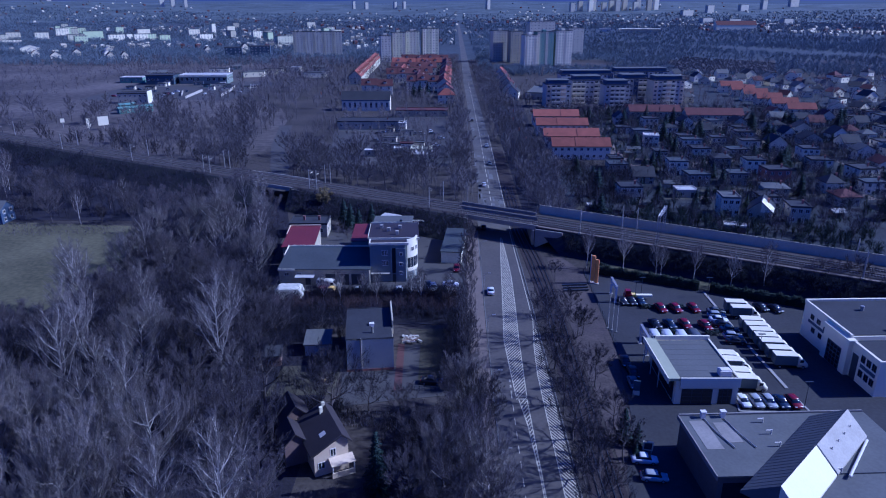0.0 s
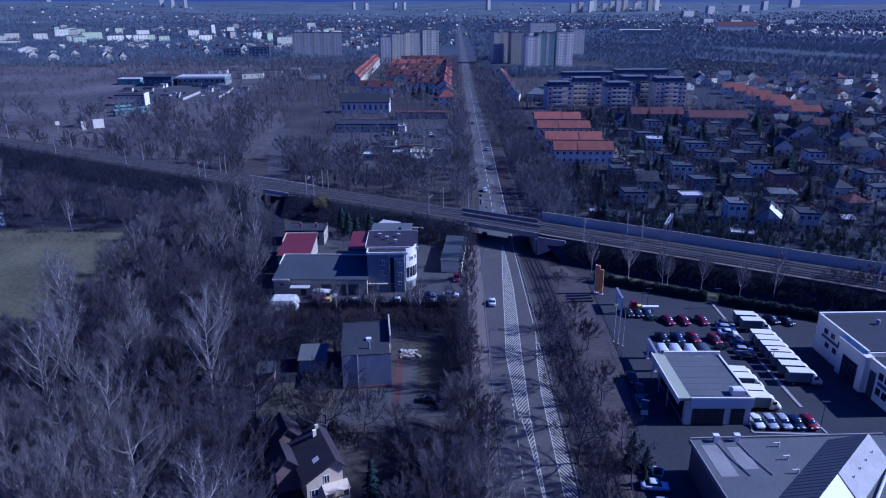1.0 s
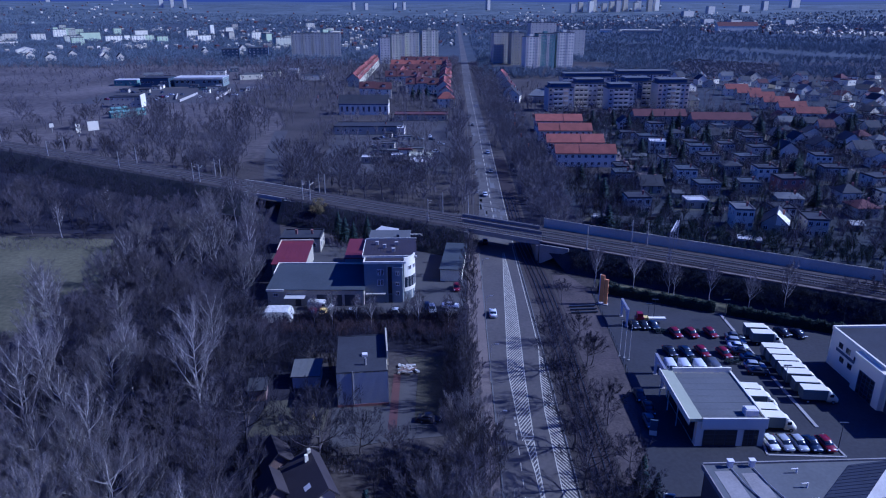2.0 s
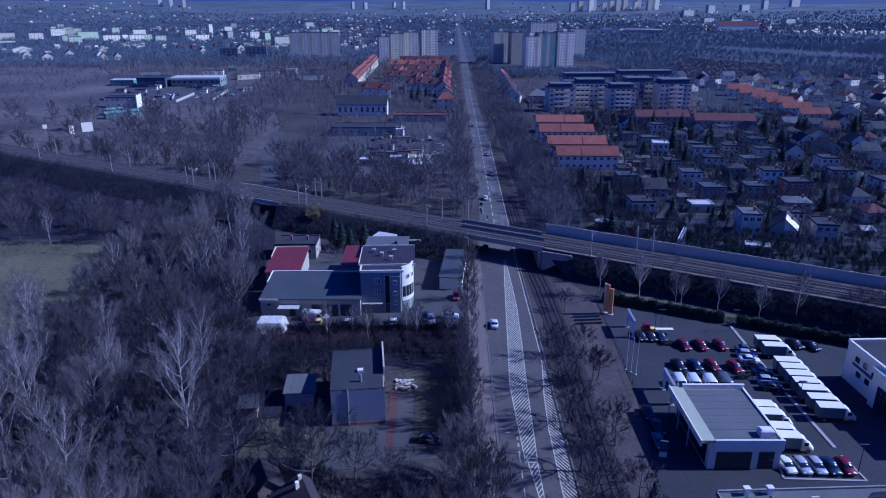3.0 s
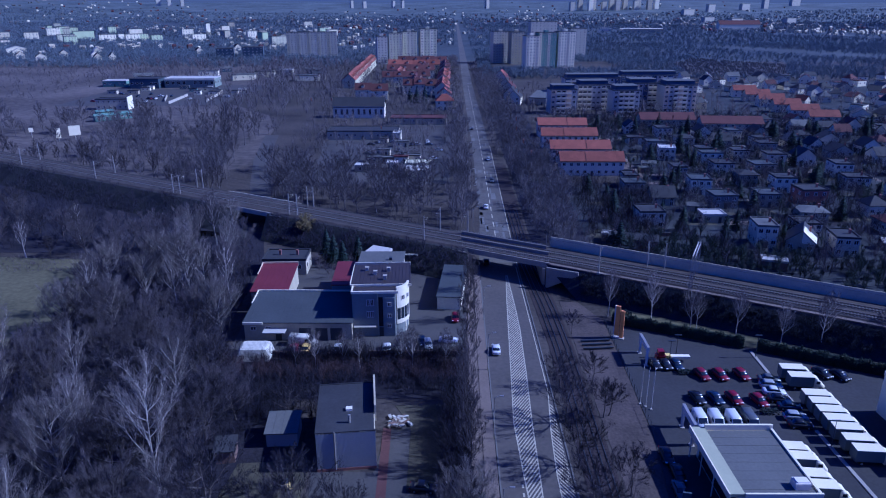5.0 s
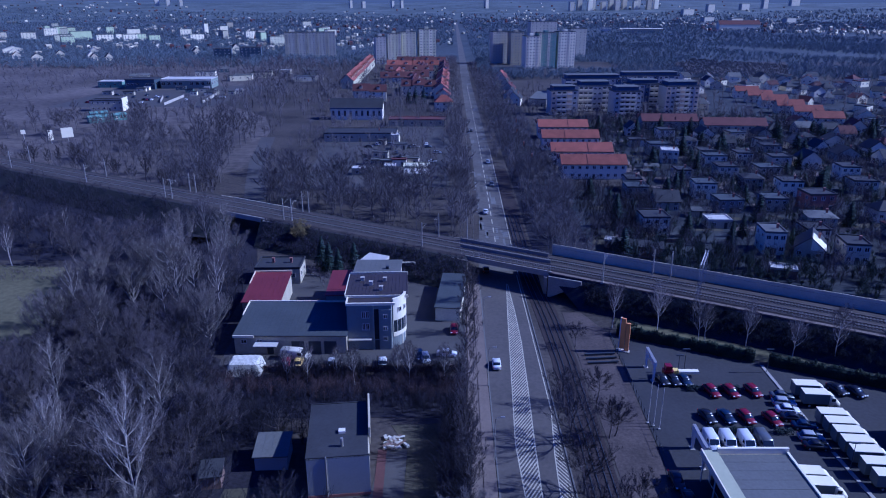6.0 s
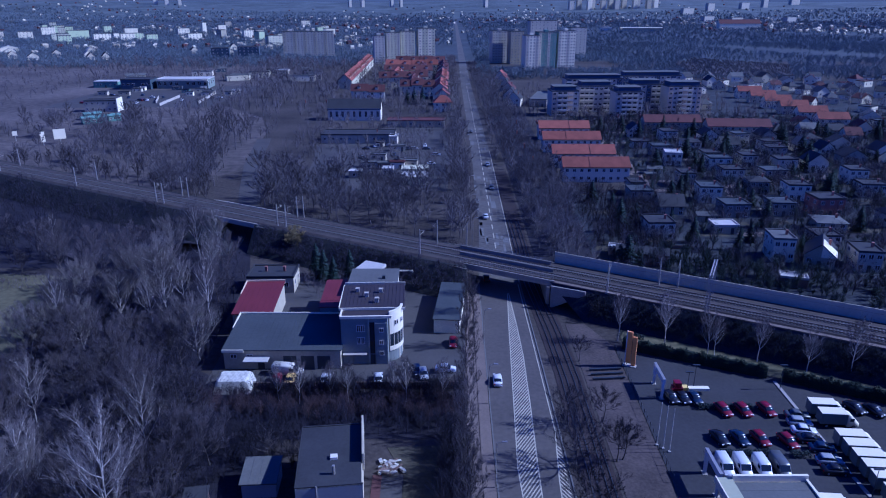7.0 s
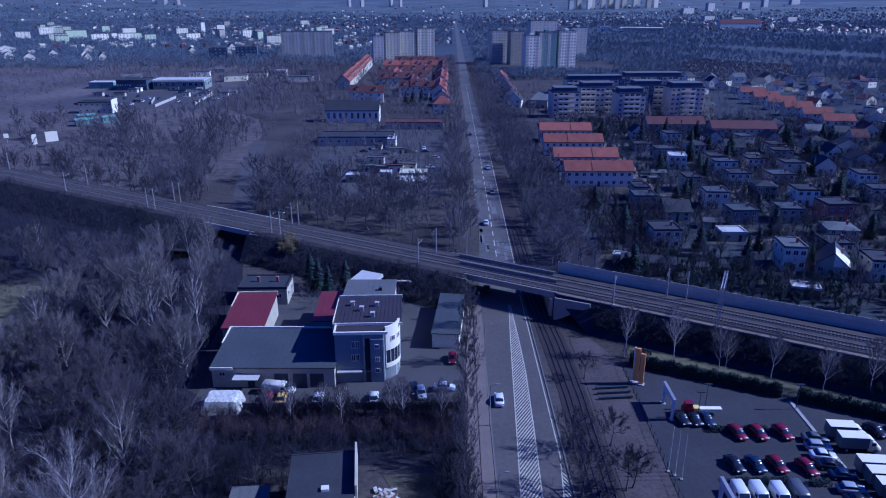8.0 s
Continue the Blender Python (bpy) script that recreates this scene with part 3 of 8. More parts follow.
def gantry(x):
    p, q = at_x(x, 181.6), at_x(x + 4.4, 192.0)
    ga = thing("signal_gantry", p[0], p[1], TOP - 0.3, 0, "white lattice portal gantry spanning the railway", "gantry")
    d = Vector((q[0] - p[0], q[1] - p[1], 0))
    for c, nm in ((Vector(), "leg"), (d, "leg")):
        bm = bmesh.new()
        for sx in (-0.3, 0.3):
            for sy in (-0.3, 0.3):
                tube(bm, c + Vector((sx, sy, 0)), c + Vector((sx, sy, 9)), 0.06, n=5)
        for k in range(9):
            tube(bm, c + Vector((-0.3, -0.3, k)), c + Vector((0.3, -0.3, k + 1)), 0.04, n=4)
            tube(bm, c + Vector((-0.3, 0.3, k)), c + Vector((-0.3, -0.3, k + 1)), 0.04, n=4)
        part(nm, bm, GALV, ga)
    bm = bmesh.new()
    for z in (8.4, 9.0):
        for s in (-0.3, 0.3):
            tube(bm, Vector((s, 0, z)), d + Vector((s, 0, z)), 0.06, n=5)
    for k in range(10):
        a, b = d * (k / 10), d * ((k + 1) / 10)
        tube(bm, a + Vector((-0.3, 0, 8.4)), b + Vector((-0.3, 0, 9)), 0.04, n=4)
        tube(bm, a + Vector((0.3, 0, 9)), b + Vector((-0.3, 0, 9)), 0.04, n=4)
    part("beam", bm, GALV, ga)
gantry(54.8)
wires = thing("overhead_wires", 0, 0, 0, 0, "thin contact wires over the railway tracks", "wire", kind="structure")
for v in (184.7, 189.0):
    for z in (TOP + 5.6, TOP + 6.7):
        bank("wire", -230, 110, [(v - 0.02, z), (v, z + 0.03), (v + 0.02, z)], DARKFRAME, "", "", wires)

# ---- buildings ----
WINDOWS = {}
def window_mesh(w, h, frame_mat, pane):
    """A framed window, front towards -y, its middle at the origin; 5 cm proud of the wall."""
    key = (w, h, frame_mat.name, pane.name)
    if key not in WINDOWS:
        bm = bmesh.new()
        t = 0.09
        xs, zs = (-w / 2, -w / 2 + t, -t / 2, t / 2, w / 2 - t, w / 2), (-h / 2, -h / 2 + t, h / 2 - t, h / 2)
        v = [[bm.verts.new((x, -0.06, z)) for z in zs] for x in xs]
        for i in range(5):
            for j in range(3):
                q = (v[i][j], v[i + 1][j], v[i + 1][j + 1], v[i][j + 1])
                if j == 1 and i in (1, 3):
                    r = [bm.verts.new((c.co.x, -0.012, c.co.z)) for c in q]
                    bm.faces.new(r).material_index = 1
                    for k in range(4):
                        bm.faces.new((q[k], q[(k + 1) % 4], r[(k + 1) % 4], r[k]))
                else:
                    bm.faces.new(q)
        rim = [v[i][0] for i in range(6)] + [v[5][1], v[5][2]] + [v[i][3] for i in range(5, -1, -1)] + [v[0][2], v[0][1]]
        back = [bm.verts.new((c.co.x, 0.05, c.co.z)) for c in rim]
        for k in range(len(rim)):
            n = (k + 1) % len(rim)
            bm.faces.new((rim[n], rim[k], back[k], back[n]))
        me = bpy.data.meshes.new("window")
        bm.to_mesh(me)
        bm.free()
        me.materials.append(frame_mat)
        me.materials.append(pane)
        WINDOWS[key] = me
    return WINDOWS[key]


def window(parent, x, y, z, rz=0.0, w=1.3, h=1.3, frame_mat=None, pane=None):
    ob = new("window", window_mesh(w, h, frame_mat or FRAME, pane or GLASS))
    ob.parent = parent
    ob.matrix_basis = pose(x, y, z, 0, 0, rz)
    return ob


def gable_roof(w, d, h0, h1, over=0.4, along="x", thick=0.22):
    """A pitched roof with real thickness over a w x d plan (front middle at the origin), ridge along x or y."""
    bm = bmesh.new()
    a, b = -w / 2 - over, w / 2 + over
    c, e = -over, d + over
    if along == "x":
        m = d / 2
        k = (h1 - h0) / m
        lo = h0 - over * k
        prof = [(c, lo), (m, h1), (e, lo), (e, lo + thick), (m, h1 + thick), (c, lo + thick)]
        rings = [[bm.verts.new((x, y, z)) for y, z in prof] for x in (a, b)]
    else:
        k = (h1 - h0) / (w / 2)
        lo = h0 - over * k
        prof = [(a, lo), (0, h1), (b, lo), (b, lo + thick), (0, h1 + thick), (a, lo + thick)]
        rings = [[bm.verts.new((x, y, z)) for x, z in prof] for y in (c, e)]
    n = 6
    for i in range(n):
        bm.faces.new((rings[0][i], rings[0][(i + 1) % n], rings[1][(i + 1) % n], rings[1][i]))
    for r in (rings[0], rings[1]):
        bm.faces.new((r[0], r[1], r[4], r[5]))
        bm.faces.new((r[1], r[2], r[3], r[4]))
    bmesh.ops.recalc_face_normals(bm, faces=bm.faces)
    return bm


def gable_walls(w, d, h0, h1, along="x"):
    bm = bmesh.new()
    if along == "x":
        prof = [(0, 0), (d, 0), (d, h0), (d / 2, h1), (0, h0)]
        rings = [[bm.verts.new((x, y, z)) for y, z in prof] for x in (-w / 2, w / 2)]
    else:
        prof = [(-w / 2, 0), (w / 2, 0), (w / 2, h0), (0, h1), (-w / 2, h0)]
        rings = [[bm.verts.new((x, y, z)) for x, z in prof] for y in (0, d)]
    for i in range(5):
        bm.faces.new((rings[0][i], rings[0][(i + 1) % 5], rings[1][(i + 1) % 5], rings[1][i]))
    bm.faces.new(rings[0][::-1])
    bm.faces.new(rings[1])
    bmesh.ops.recalc_face_normals(bm, faces=bm.faces)
    return bm


def hip_roof(w, d, h0, h1, over=0.4):
    bm = bmesh.new()
    a, b, c, e = -w / 2 - over, w / 2 + over, -over, d + over
    r = max(0.3, (w - d) / 2)
    lo = [bm.verts.new((x, y, h0 - 0.15)) for x, y in ((a, c), (b, c), (b, e), (a, e))]
    md = [bm.verts.new((x, y, h0 + 0.05)) for x, y in ((a, c), (b, c), (b, e), (a, e))]
    p, q = bm.verts.new((-r, d / 2, h1)), bm.verts.new((r, d / 2, h1))
    bm.faces.new(lo[::-1])
    for i in range(4):
        bm.faces.new((lo[i], lo[(i + 1) % 4], md[(i + 1) % 4], md[i]))
    bm.faces.new((md[0], md[1], q, p))
    bm.faces.new((md[1], md[2], q))
    bm.faces.new((md[2], md[3], p, q))
    bm.faces.new((md[3], md[0], p))
    return bm


def flat_roof(w, d, h, lip=0.35, over=0.12, pts=None):
    """A flat deck with a raised rim."""
    bm = bmesh.new()
    a, b, c, e = -w / 2 - over, w / 2 + over, -over, d + over
    t = 0.3
    box(bm, a + t, c + t, h - 0.1, b - t, e - t, h + 0.06)
    for r in ((a, c, h - 0.25, b, c + t, h + lip), (a, e - t, h - 0.25, b, e, h + lip), (a, c + t, h - 0.25, a + t, e - t, h + lip), (b - t, c + t, h - 0.25, b, e - t, h + lip)):
        box(bm, *r)
    return bm


def chimney(parent, x, y, z, h=1.2, material=None):
    bm = boxes((x - 0.3, y - 0.25, z - 0.6, x + 0.3, y + 0.25, z + h), (x - 0.37, y - 0.32, z + h, x + 0.37, y + 0.32, z + h + 0.12))
    part("chimney", bm, material or BRICK, parent)


def house(x, y, w, d, h, rz=0.0, roof="flat", wall=None, top=None, rise=2.2, along="x", label="", category="house", group="", floors=2, cols=3, sides=2, chim=1, name="house", ww=1.3, wh=1.3, frame_mat=None, door=True):
    """A house whose front middle stands at x, y: walls, roof, windows on front and both sides, chimney, door."""
    ho = thing(name, x, y, 0, rz, label, category, group)
    if roof in ("flat", "hip"):
        part("wall", boxes((-w / 2, 0, -0.2, w / 2, d, h - 0.26 if roof == "flat" else h - 0.16)), wall, ho)
        part("roof", flat_roof(w, d, h) if roof == "flat" else hip_roof(w, d, h, h + rise), top, ho)
    else:
        part("wall", gable_walls(w, d, h, h + rise, along), wall, ho)
        part("roof", gable_roof(w, d, h + 0.02, h + rise + 0.02, 0.4, along), top, ho)
    step = h / floors
    for f in range(floors):
        z = step * (f + 0.55)
        for c in range(cols):
            if door and f == 0 and c == cols // 2:
                continue
            window(ho, w * ((c + 0.5) / cols - 0.5), 0, z, 0, ww, wh, frame_mat)
        for c in range(sides):
            yy = d * (c + 0.5) / sides
            if x < 60:
                window(ho, w / 2, yy, z, 90, ww, wh, frame_mat)
            window(ho, -w / 2, yy, z, -90, ww, wh, frame_mat)
    if door:
        c = cols // 2
        xx = w * ((c + 0.5) / cols - 0.5)
        part("door", boxes((xx - 0.5, -0.06, 0, xx + 0.5, 0.05, 2.1)), DARKFRAME, ho)
    for k in range(chim):
        zt = h + (0.2 if roof == "flat" else rise * 0.7)
        chimney(ho, w * (0.25 - 0.4 * k), d * 0.5, zt, 1.1)
    return ho


def apartment(x, y, w, d, h, rz=0.0, wall=None, accent=None, floors=11, bay=3.4, label="", category="apartment building", group="", lift=True, balconies=(), windows=True, glass=None, lit_end=False, top=None, penthouse=False):
    """A slab block: walls in vertical sections, a roof with a rim and lift housings, a window a bay and storey."""
    b = thing("apartment_building", x, y, float(land_z(x, y)), rz, label, category, group)
    n = max(2, round(w / bay))
    step = w / n
    part("wall", boxes((-w / 2, 0, -0.2, w / 2, d, h - 0.26)), wall, b)
    part("roof", flat_roof(w, d, h, 0.6), top or ROOFGREY, b)
    fl = h / floors
    if accent:
        bm = bmesh.new()
        for k in range(0, n, 3):
            box(bm, -w / 2 + k * step + 0.1, -0.12, 0, -w / 2 + (k + 1) * step - 0.1, 0.05, h - 0.3)
        part("facade_strip", bm, accent, b)
    if windows and y > 780:
        me = window_mesh(1.8, 1.4, FRAME, glass or GLASS)
        bm = bmesh.new()
        for f in range(floors):
            for k in range(n):
                old = len(bm.verts)
                bm.from_mesh(me)
                bm.verts.ensure_lookup_table()
                off = Vector((-w / 2 + (k + 0.5) * step, -0.13 if accent and k % 3 == 0 else 0, fl * (f + 0.55)))
                for v in bm.verts[old:]:
                    v.co += off
        tagged(part("window_grid", bm, (FRAME, glass or GLASS), b), kind="stuff")
    elif windows:
        for f in range(floors):
            for k in range(n):
                xx, z = -w / 2 + (k + 0.5) * step, fl * (f + 0.55)
                if k in balconies:
                    bm_x = boxes((xx - step * 0.45, -1.1, z - 1.2, xx + step * 0.45, -0.06, z - 1.05), (xx - step * 0.45, -1.1, z - 1.05, xx + step * 0.45, -1.02, z - 0.05))
                    part("balcony", bm_x, WHITEPANEL, b)
                    window(b, xx, -0.005, z, 0, 2.2, 1.6, DARKFRAME, glass)
                else:
                    window(b, xx, -0.13 if accent and k % 3 == 0 else 0, z, 0, 1.8, 1.4, None, glass)
    if penthouse:
        part("penthouse", boxes((-w / 2 + 1.6, 1.2, h + 0.07, w / 2 - 1.6, d - 1.2, h + 2.7)), DARKBLUE, b, "dark set-back top storey")
        part("penthouse_roof", boxes((-w / 2 + 1.0, 0.5, h + 2.71, w / 2 - 1.0, d - 0.8, h + 3.0)), ROOFGREY, b)
    # Sunny end painted whiter than the front to stand for its sunlight.
    if lit_end:
        part("end_wall", boxes((w / 2 + 0.02, -0.05, 0, w / 2 + 0.3, d + 0.05, h + 0.3)), WHITEPANEL, b, "end wall painted white for its sunlit side")
    if lift:
        for k in range(max(1, int(w // 20))):
            xx = -w / 2 + (k + 0.5) * w / max(1, int(w // 20))
            part("lift_housing", boxes((xx - 2, d * 0.3, h + 0.06, xx + 2, d * 0.7, h + 2.6)), wall, b)
    return b


# ---- vehicles ----
def loft(sections):
    """A closed body through cross-sections, each a list of points of equal number."""
    bm = bmesh.new()
    rings = [[bm.verts.new(p) for p in s] for s in sections]
    n = len(rings[0])
    for a, b in zip(rings, rings[1:]):
        for i in range(n):
            bm.faces.new((a[i], a[(i + 1) % n], b[(i + 1) % n], b[i]))
    bm.faces.new(rings[0][::-1])
    bm.faces.new(rings[-1])
    bmesh.ops.recalc_face_normals(bm, faces=bm.faces)
    return bm


def ring(y, w, z0, z1, c=0.12):
    """A rounded-off cross-section at y."""
    return [(-w + c, y, z0), (w - c, y, z0), (w, y, z0 + c), (w, y, z1 - c), (w - c, y, z1), (-w + c, y, z1), (-w, y, z1 - c), (-w, y, z0 + c)]


PAINTS = {}
def car_paint(colour, c):
    if colour not in PAINTS:
        PAINTS[colour] = mat(colour + "_car_paint", c, 0.3, 0.06, 0.5, 5.0, spec=0.5)
    return PAINTS[colour]


def wheel(parent, x, y, r, w):
    t = part("wheel", tube(bmesh.new(), (x - w / 2, y, r), (x + w / 2, y, r), r, r, 14), TYRE, parent)
    part("rim", tube(bmesh.new(), (x - w / 2 - 0.01, y, r), (x + w / 2 + 0.01, y, r), r * 0.6, r * 0.6, 10), RIM, t)


def car(name, paint, L=4.1, W=1.7, H=1.46, estate=False, label="", category="car", group="parked cars"):
    """A passenger car, nose towards -y, middle at the origin."""
    c = thing(name, 0, 0, 0, 0, label, category, group)
    w, f, r = W / 2, -L / 2, L / 2
    part("body", loft([ring(f, w * 0.8, 0.35, 0.62), ring(f + 0.25, w * 0.95, 0.22, 0.78), ring(f + 1.15, w, 0.2, 0.92), ring(f + 1.9, w, 0.2, 0.95), ring(r - 0.7, w, 0.2, 0.98), ring(r - 0.12, w * 0.95, 0.24, 0.95), ring(r, w * 0.86, 0.38, 0.8)]), paint, c, smooth=True)
    back = r - 0.25 if estate else r - 0.75
    cab = loft([ring(f + 1.05, w * 0.86, 0.9, 0.96, 0.02), ring(f + 1.75, w * 0.76, 0.9, H - 0.06, 0.06), ring(back - 0.55, w * 0.76, 0.9, H - 0.05, 0.06), ring(back + 0.1, w * 0.84, 0.9, 0.99, 0.02)])
    part("cabin_glass", cab, GLASS, c, "tinted car glass", smooth=True)
    part("roof", loft([ring(f + 1.6, w * 0.72, H - 0.12, H - 0.08, 0.015), ring(f + 1.95, w * 0.78, H - 0.1, H, 0.04), ring(back - 0.7, w * 0.78, H - 0.1, H, 0.04), ring(back - 0.4, w * 0.74, H - 0.14, H - 0.07, 0.015)]), paint, c, smooth=True)
    for s in (-1, 1):
        for y in (f + 0.85, r - 0.8):
            wheel(c, s * (w - 0.1), y, 0.31, 0.22)
        part("headlight", boxes((s * w * 0.68 - 0.17, f + 0.02, 0.58, s * w * 0.68 + 0.17, f + 0.3, 0.74)), LAMPGLASS, c)
        part("tail_light", boxes((s * w * 0.76 - 0.12, r - 0.12, 0.66, s * w * 0.76 + 0.12, r + 0.005, 0.86)), REDLENS, c)
    return c


def van(paint, L=5.2, label="", name="van", group="parked vans"):
    """A panel van, nose towards -y."""
    c = thing(name, 0, 0, 0, 0, label, "van", group)
    f, r, w = -L / 2, L / 2, 0.98
    part("body", loft([ring(f, w * 0.84, 0.4, 0.8), ring(f + 0.3, w * 0.97, 0.28, 1.05), ring(f + 0.95, w, 0.26, 1.2), ring(f + 1.65, w * 0.97, 0.26, 2.1), ring(f + 2.1, w * 0.97, 0.26, 2.25), ring(r - 0.1, w * 0.97, 0.28, 2.25), ring(r, w * 0.93, 0.34, 2.1)]), paint, c, smooth=True)
    part("windscreen", loft([ring(f + 0.93, w * 0.86, 1.2, 1.24, 0.01), ring(f + 1.58, w * 0.84, 2.0, 2.06, 0.01)]), GLASS, c)
    for s in (-1, 1):
        part("side_window", boxes((s * w * 0.985 - 0.02, f + 1.5, 1.25, s * w * 0.985 + 0.02, f + 2.3, 1.85)), GLASS, c)
        for y in (f + 0.95, r - 1.0):
            wheel(c, s * (w - 0.12), y, 0.34, 0.24)
        part("headlight", boxes((s * 0.68 - 0.16, f + 0.03, 0.7, s * 0.68 + 0.16, f + 0.3, 0.92)), LAMPGLASS, c)
    return c


def box_truck(label):
    """A light truck with a tall white box, nose towards +x, tail at the origin."""
    c = thing("box_truck", 0, 0, 0, 0, label, "truck", "parked box trucks")
    # Box greyed for its shaded sides; only the roof panel stays white.
    part("cargo_box", boxes((0, -1.04, 0.8, 4.3, 1.04, 2.8)), TRUCKSHADE, c, "white cargo box with shade put into its grey sides")
    part("roof_panel", boxes((-0.03, -1.07, 2.81, 4.33, 1.07, 2.88)), WHITEPANEL, c)
    part("chassis", boxes((0.1, -0.45, 0.5, 5.2, 0.45, 0.84)), DARKFRAME, c)
    def sec(x, z0, z1, w):
        return [(x, -w, z0), (x, w, z0), (x, w, z1 - 0.1), (x, w - 0.12, z1), (x, -w + 0.12, z1), (x, -w, z1 - 0.1)]
    part("cab", loft([sec(4.42, 0.4, 2.3, 0.95), sec(5.15, 0.4, 2.3, 0.95), sec(5.75, 0.4, 1.45, 0.95), sec(6.35, 0.42, 1.1, 0.88)]), WHITEPANEL, c, smooth=True)
    part("windscreen", loft([[(5.22, -0.8, 2.14), (5.22, 0.8, 2.14), (5.25, 0.8, 2.18), (5.25, -0.8, 2.18)], [(5.74, -0.85, 1.42), (5.74, 0.85, 1.42), (5.8, 0.85, 1.46), (5.8, -0.85, 1.46)]]), GLASS, c)
    part("spoiler", loft([sec(4.35, 2.25, 2.75, 0.8), sec(5.1, 2.25, 2.42, 0.75)]), WHITEPANEL, c)
    for s in (-1, 1):
        part("side_window", boxes((4.75, s * 0.95 - 0.02, 1.4, 5.45, s * 0.95 + 0.02, 2.0)), GLASS, c)
        for x in (1.1, 5.5):
            t = part("wheel", tube(bmesh.new(), (x, s * 0.72, 0.36), (x, s * 0.98, 0.36), 0.36, 0.36, 14), TYRE, c)
            part("rim", tube(bmesh.new(), (x, s * 0.98, 0.36), (x, s * 1.0, 0.36), 0.2, 0.2, 10), RIM, t)
        part("headlight", boxes((6.2, s * 0.62 - 0.15, 0.7, 6.36, s * 0.62 + 0.15, 0.9)), LAMPGLASS, c)
    return c


# ---- trees ----
def sprout(rng, P0, P1, R, n, frac, spread, up, smin=0.3, taper=0.5):
    """n shoots from each of the given limbs, at places along them."""
    N = len(P0)
    s = rng.uniform(smin, 1.0, (N, n, 1))
    d = P1 - P0
    ln = np.linalg.norm(d, axis=1)
    start = P0[:, None] + s * d[:, None]
    way = unit(unit(d)[:, None] + spread * unit(rng.normal(size=(N, n, 3))) + [0, 0, up])
    le = ln[:, None, None] * frac * rng.uniform(0.55, 1.25, (N, n, 1)) * (1.25 - 0.5 * s)
    r = (R[:, None] * taper * np.ones((N, n))).ravel()
    return start.reshape(-1, 3), (start + way * le).reshape(-1, 3), r


def grow(seed, h, leaders=12, n2=5, n3=5, n4=4, n5=4, wide=0.34, tall=0.42, base=0.16, low=0.1, r0=0.016, stems=1, fine=0.014, up=0.3, crook=0.05, droop=0.0):
    """A bare tree: trunk and bowed limbs that fill an egg-shaped crown, then branches and twigs, as vertices and triangles."""
    rng = np.random.default_rng(seed)
    thick, P0s, P1s, Rs = [], [], [], []
    for st in range(stems):
        lean = rng.normal(0, 0.03 + 0.12 * (stems > 1), 2)
        k = 7
        z = np.linspace(0, h * rng.uniform(0.8, 0.9), k + 1)
        p = np.stack([lean[i] * z + np.cumsum(rng.normal(0, 0.010 * h, k + 1)) * (z > 0) for i in (0, 1)] + [z], 1)
        rad = h * r0 * (1 - 0.94 * np.linspace(0, 1, k + 1)) / (1 + 0.4 * (stems > 1))
        rad[0] *= 1.3
        thick.append(tubes(p[:-1], p[1:], rad[:-1], rad[1:], 6))
        n = leaders
        f = (np.arange(n) + rng.uniform(0.1, 0.9, n)) / n
        zi = h * (base + (0.78 - base) * f)
        at = np.stack([np.interp(zi, z, p[:, i]) for i in range(3)], 1)
        az = np.arange(n) * 2.4 + rng.uniform(0, 0.9, n)
        el = np.arcsin(np.clip(low + (0.98 - low) * f + rng.normal(0, 0.06, n), -0.2, 0.99))
        swell = rng.uniform(0.8, 1.06, n)
        mid = np.array([lean[0], lean[1], 1.0]) * h * (1 - tall)
        goal = mid + np.stack([np.cos(az) * np.cos(el) * wide * h * swell, np.sin(az) * np.cos(el) * wide * h * swell, np.sin(el) * tall * h * swell], 1)
        bow = at + (goal - at) * [0.62, 0.62, 0.38] + rng.normal(0, crook * h * 0.4, (n, 3))
        t = np.array([0, 0.36, 0.7, 1.0])[None, :, None]
        c = (1 - t) ** 2 * at[:, None] + 2 * t * (1 - t) * bow[:, None] + t ** 2 * goal[:, None]
        lr = np.maximum(np.interp(zi, z, rad) * 0.75, h * 0.0034)
        for i, (ra, rb, m) in enumerate(((1.0, 0.7, 5), (0.7, 0.42, 4), (0.42, 0.12, 3))):
            thick.append(tubes(c[:, i], c[:, i + 1], lr * ra, lr * rb, m))
            P0s.append(c[:, i])
            P1s.append(c[:, i + 1])
            Rs.append(lr * ra)
        P0s.append(p[k - 2:k])
        P1s.append(p[k - 1:k + 1])
        Rs.append(rad[k - 2:k])
    P0, P1, R = np.concatenate(P0s), np.concatenate(P1s), np.concatenate(Rs)
    a0, a1, ar = sprout(rng, P0, P1, R, n2, 0.95, 0.56, up)
    b0, b1, brr = sprout(rng, a0, a1, ar, n3, 0.72, 0.5, up - droop * 0.5)
    c0, c1, crr = sprout(rng, b0, b1, brr, n4, 0.70, 0.46, up - droop)
    if not n5:
        return joined(*thick), joined(tubes(a0, a1, np.clip(ar * 0.5, fine * 1.6, 0.07), np.zeros(len(ar))), slivers(rng, b0, b1, np.full(len(b0), fine * 1.5)), slivers(rng, c0, c1, np.full(len(c0), fine)))
    d0, d1, dr = sprout(rng, c0, c1, crr, n5, 1.0, 0.48, up - droop * 1.6)
    none = np.zeros
    thick.append(tubes(a0, a1, np.clip(ar * 0.5, fine * 1.8, 0.06), none(len(ar))))
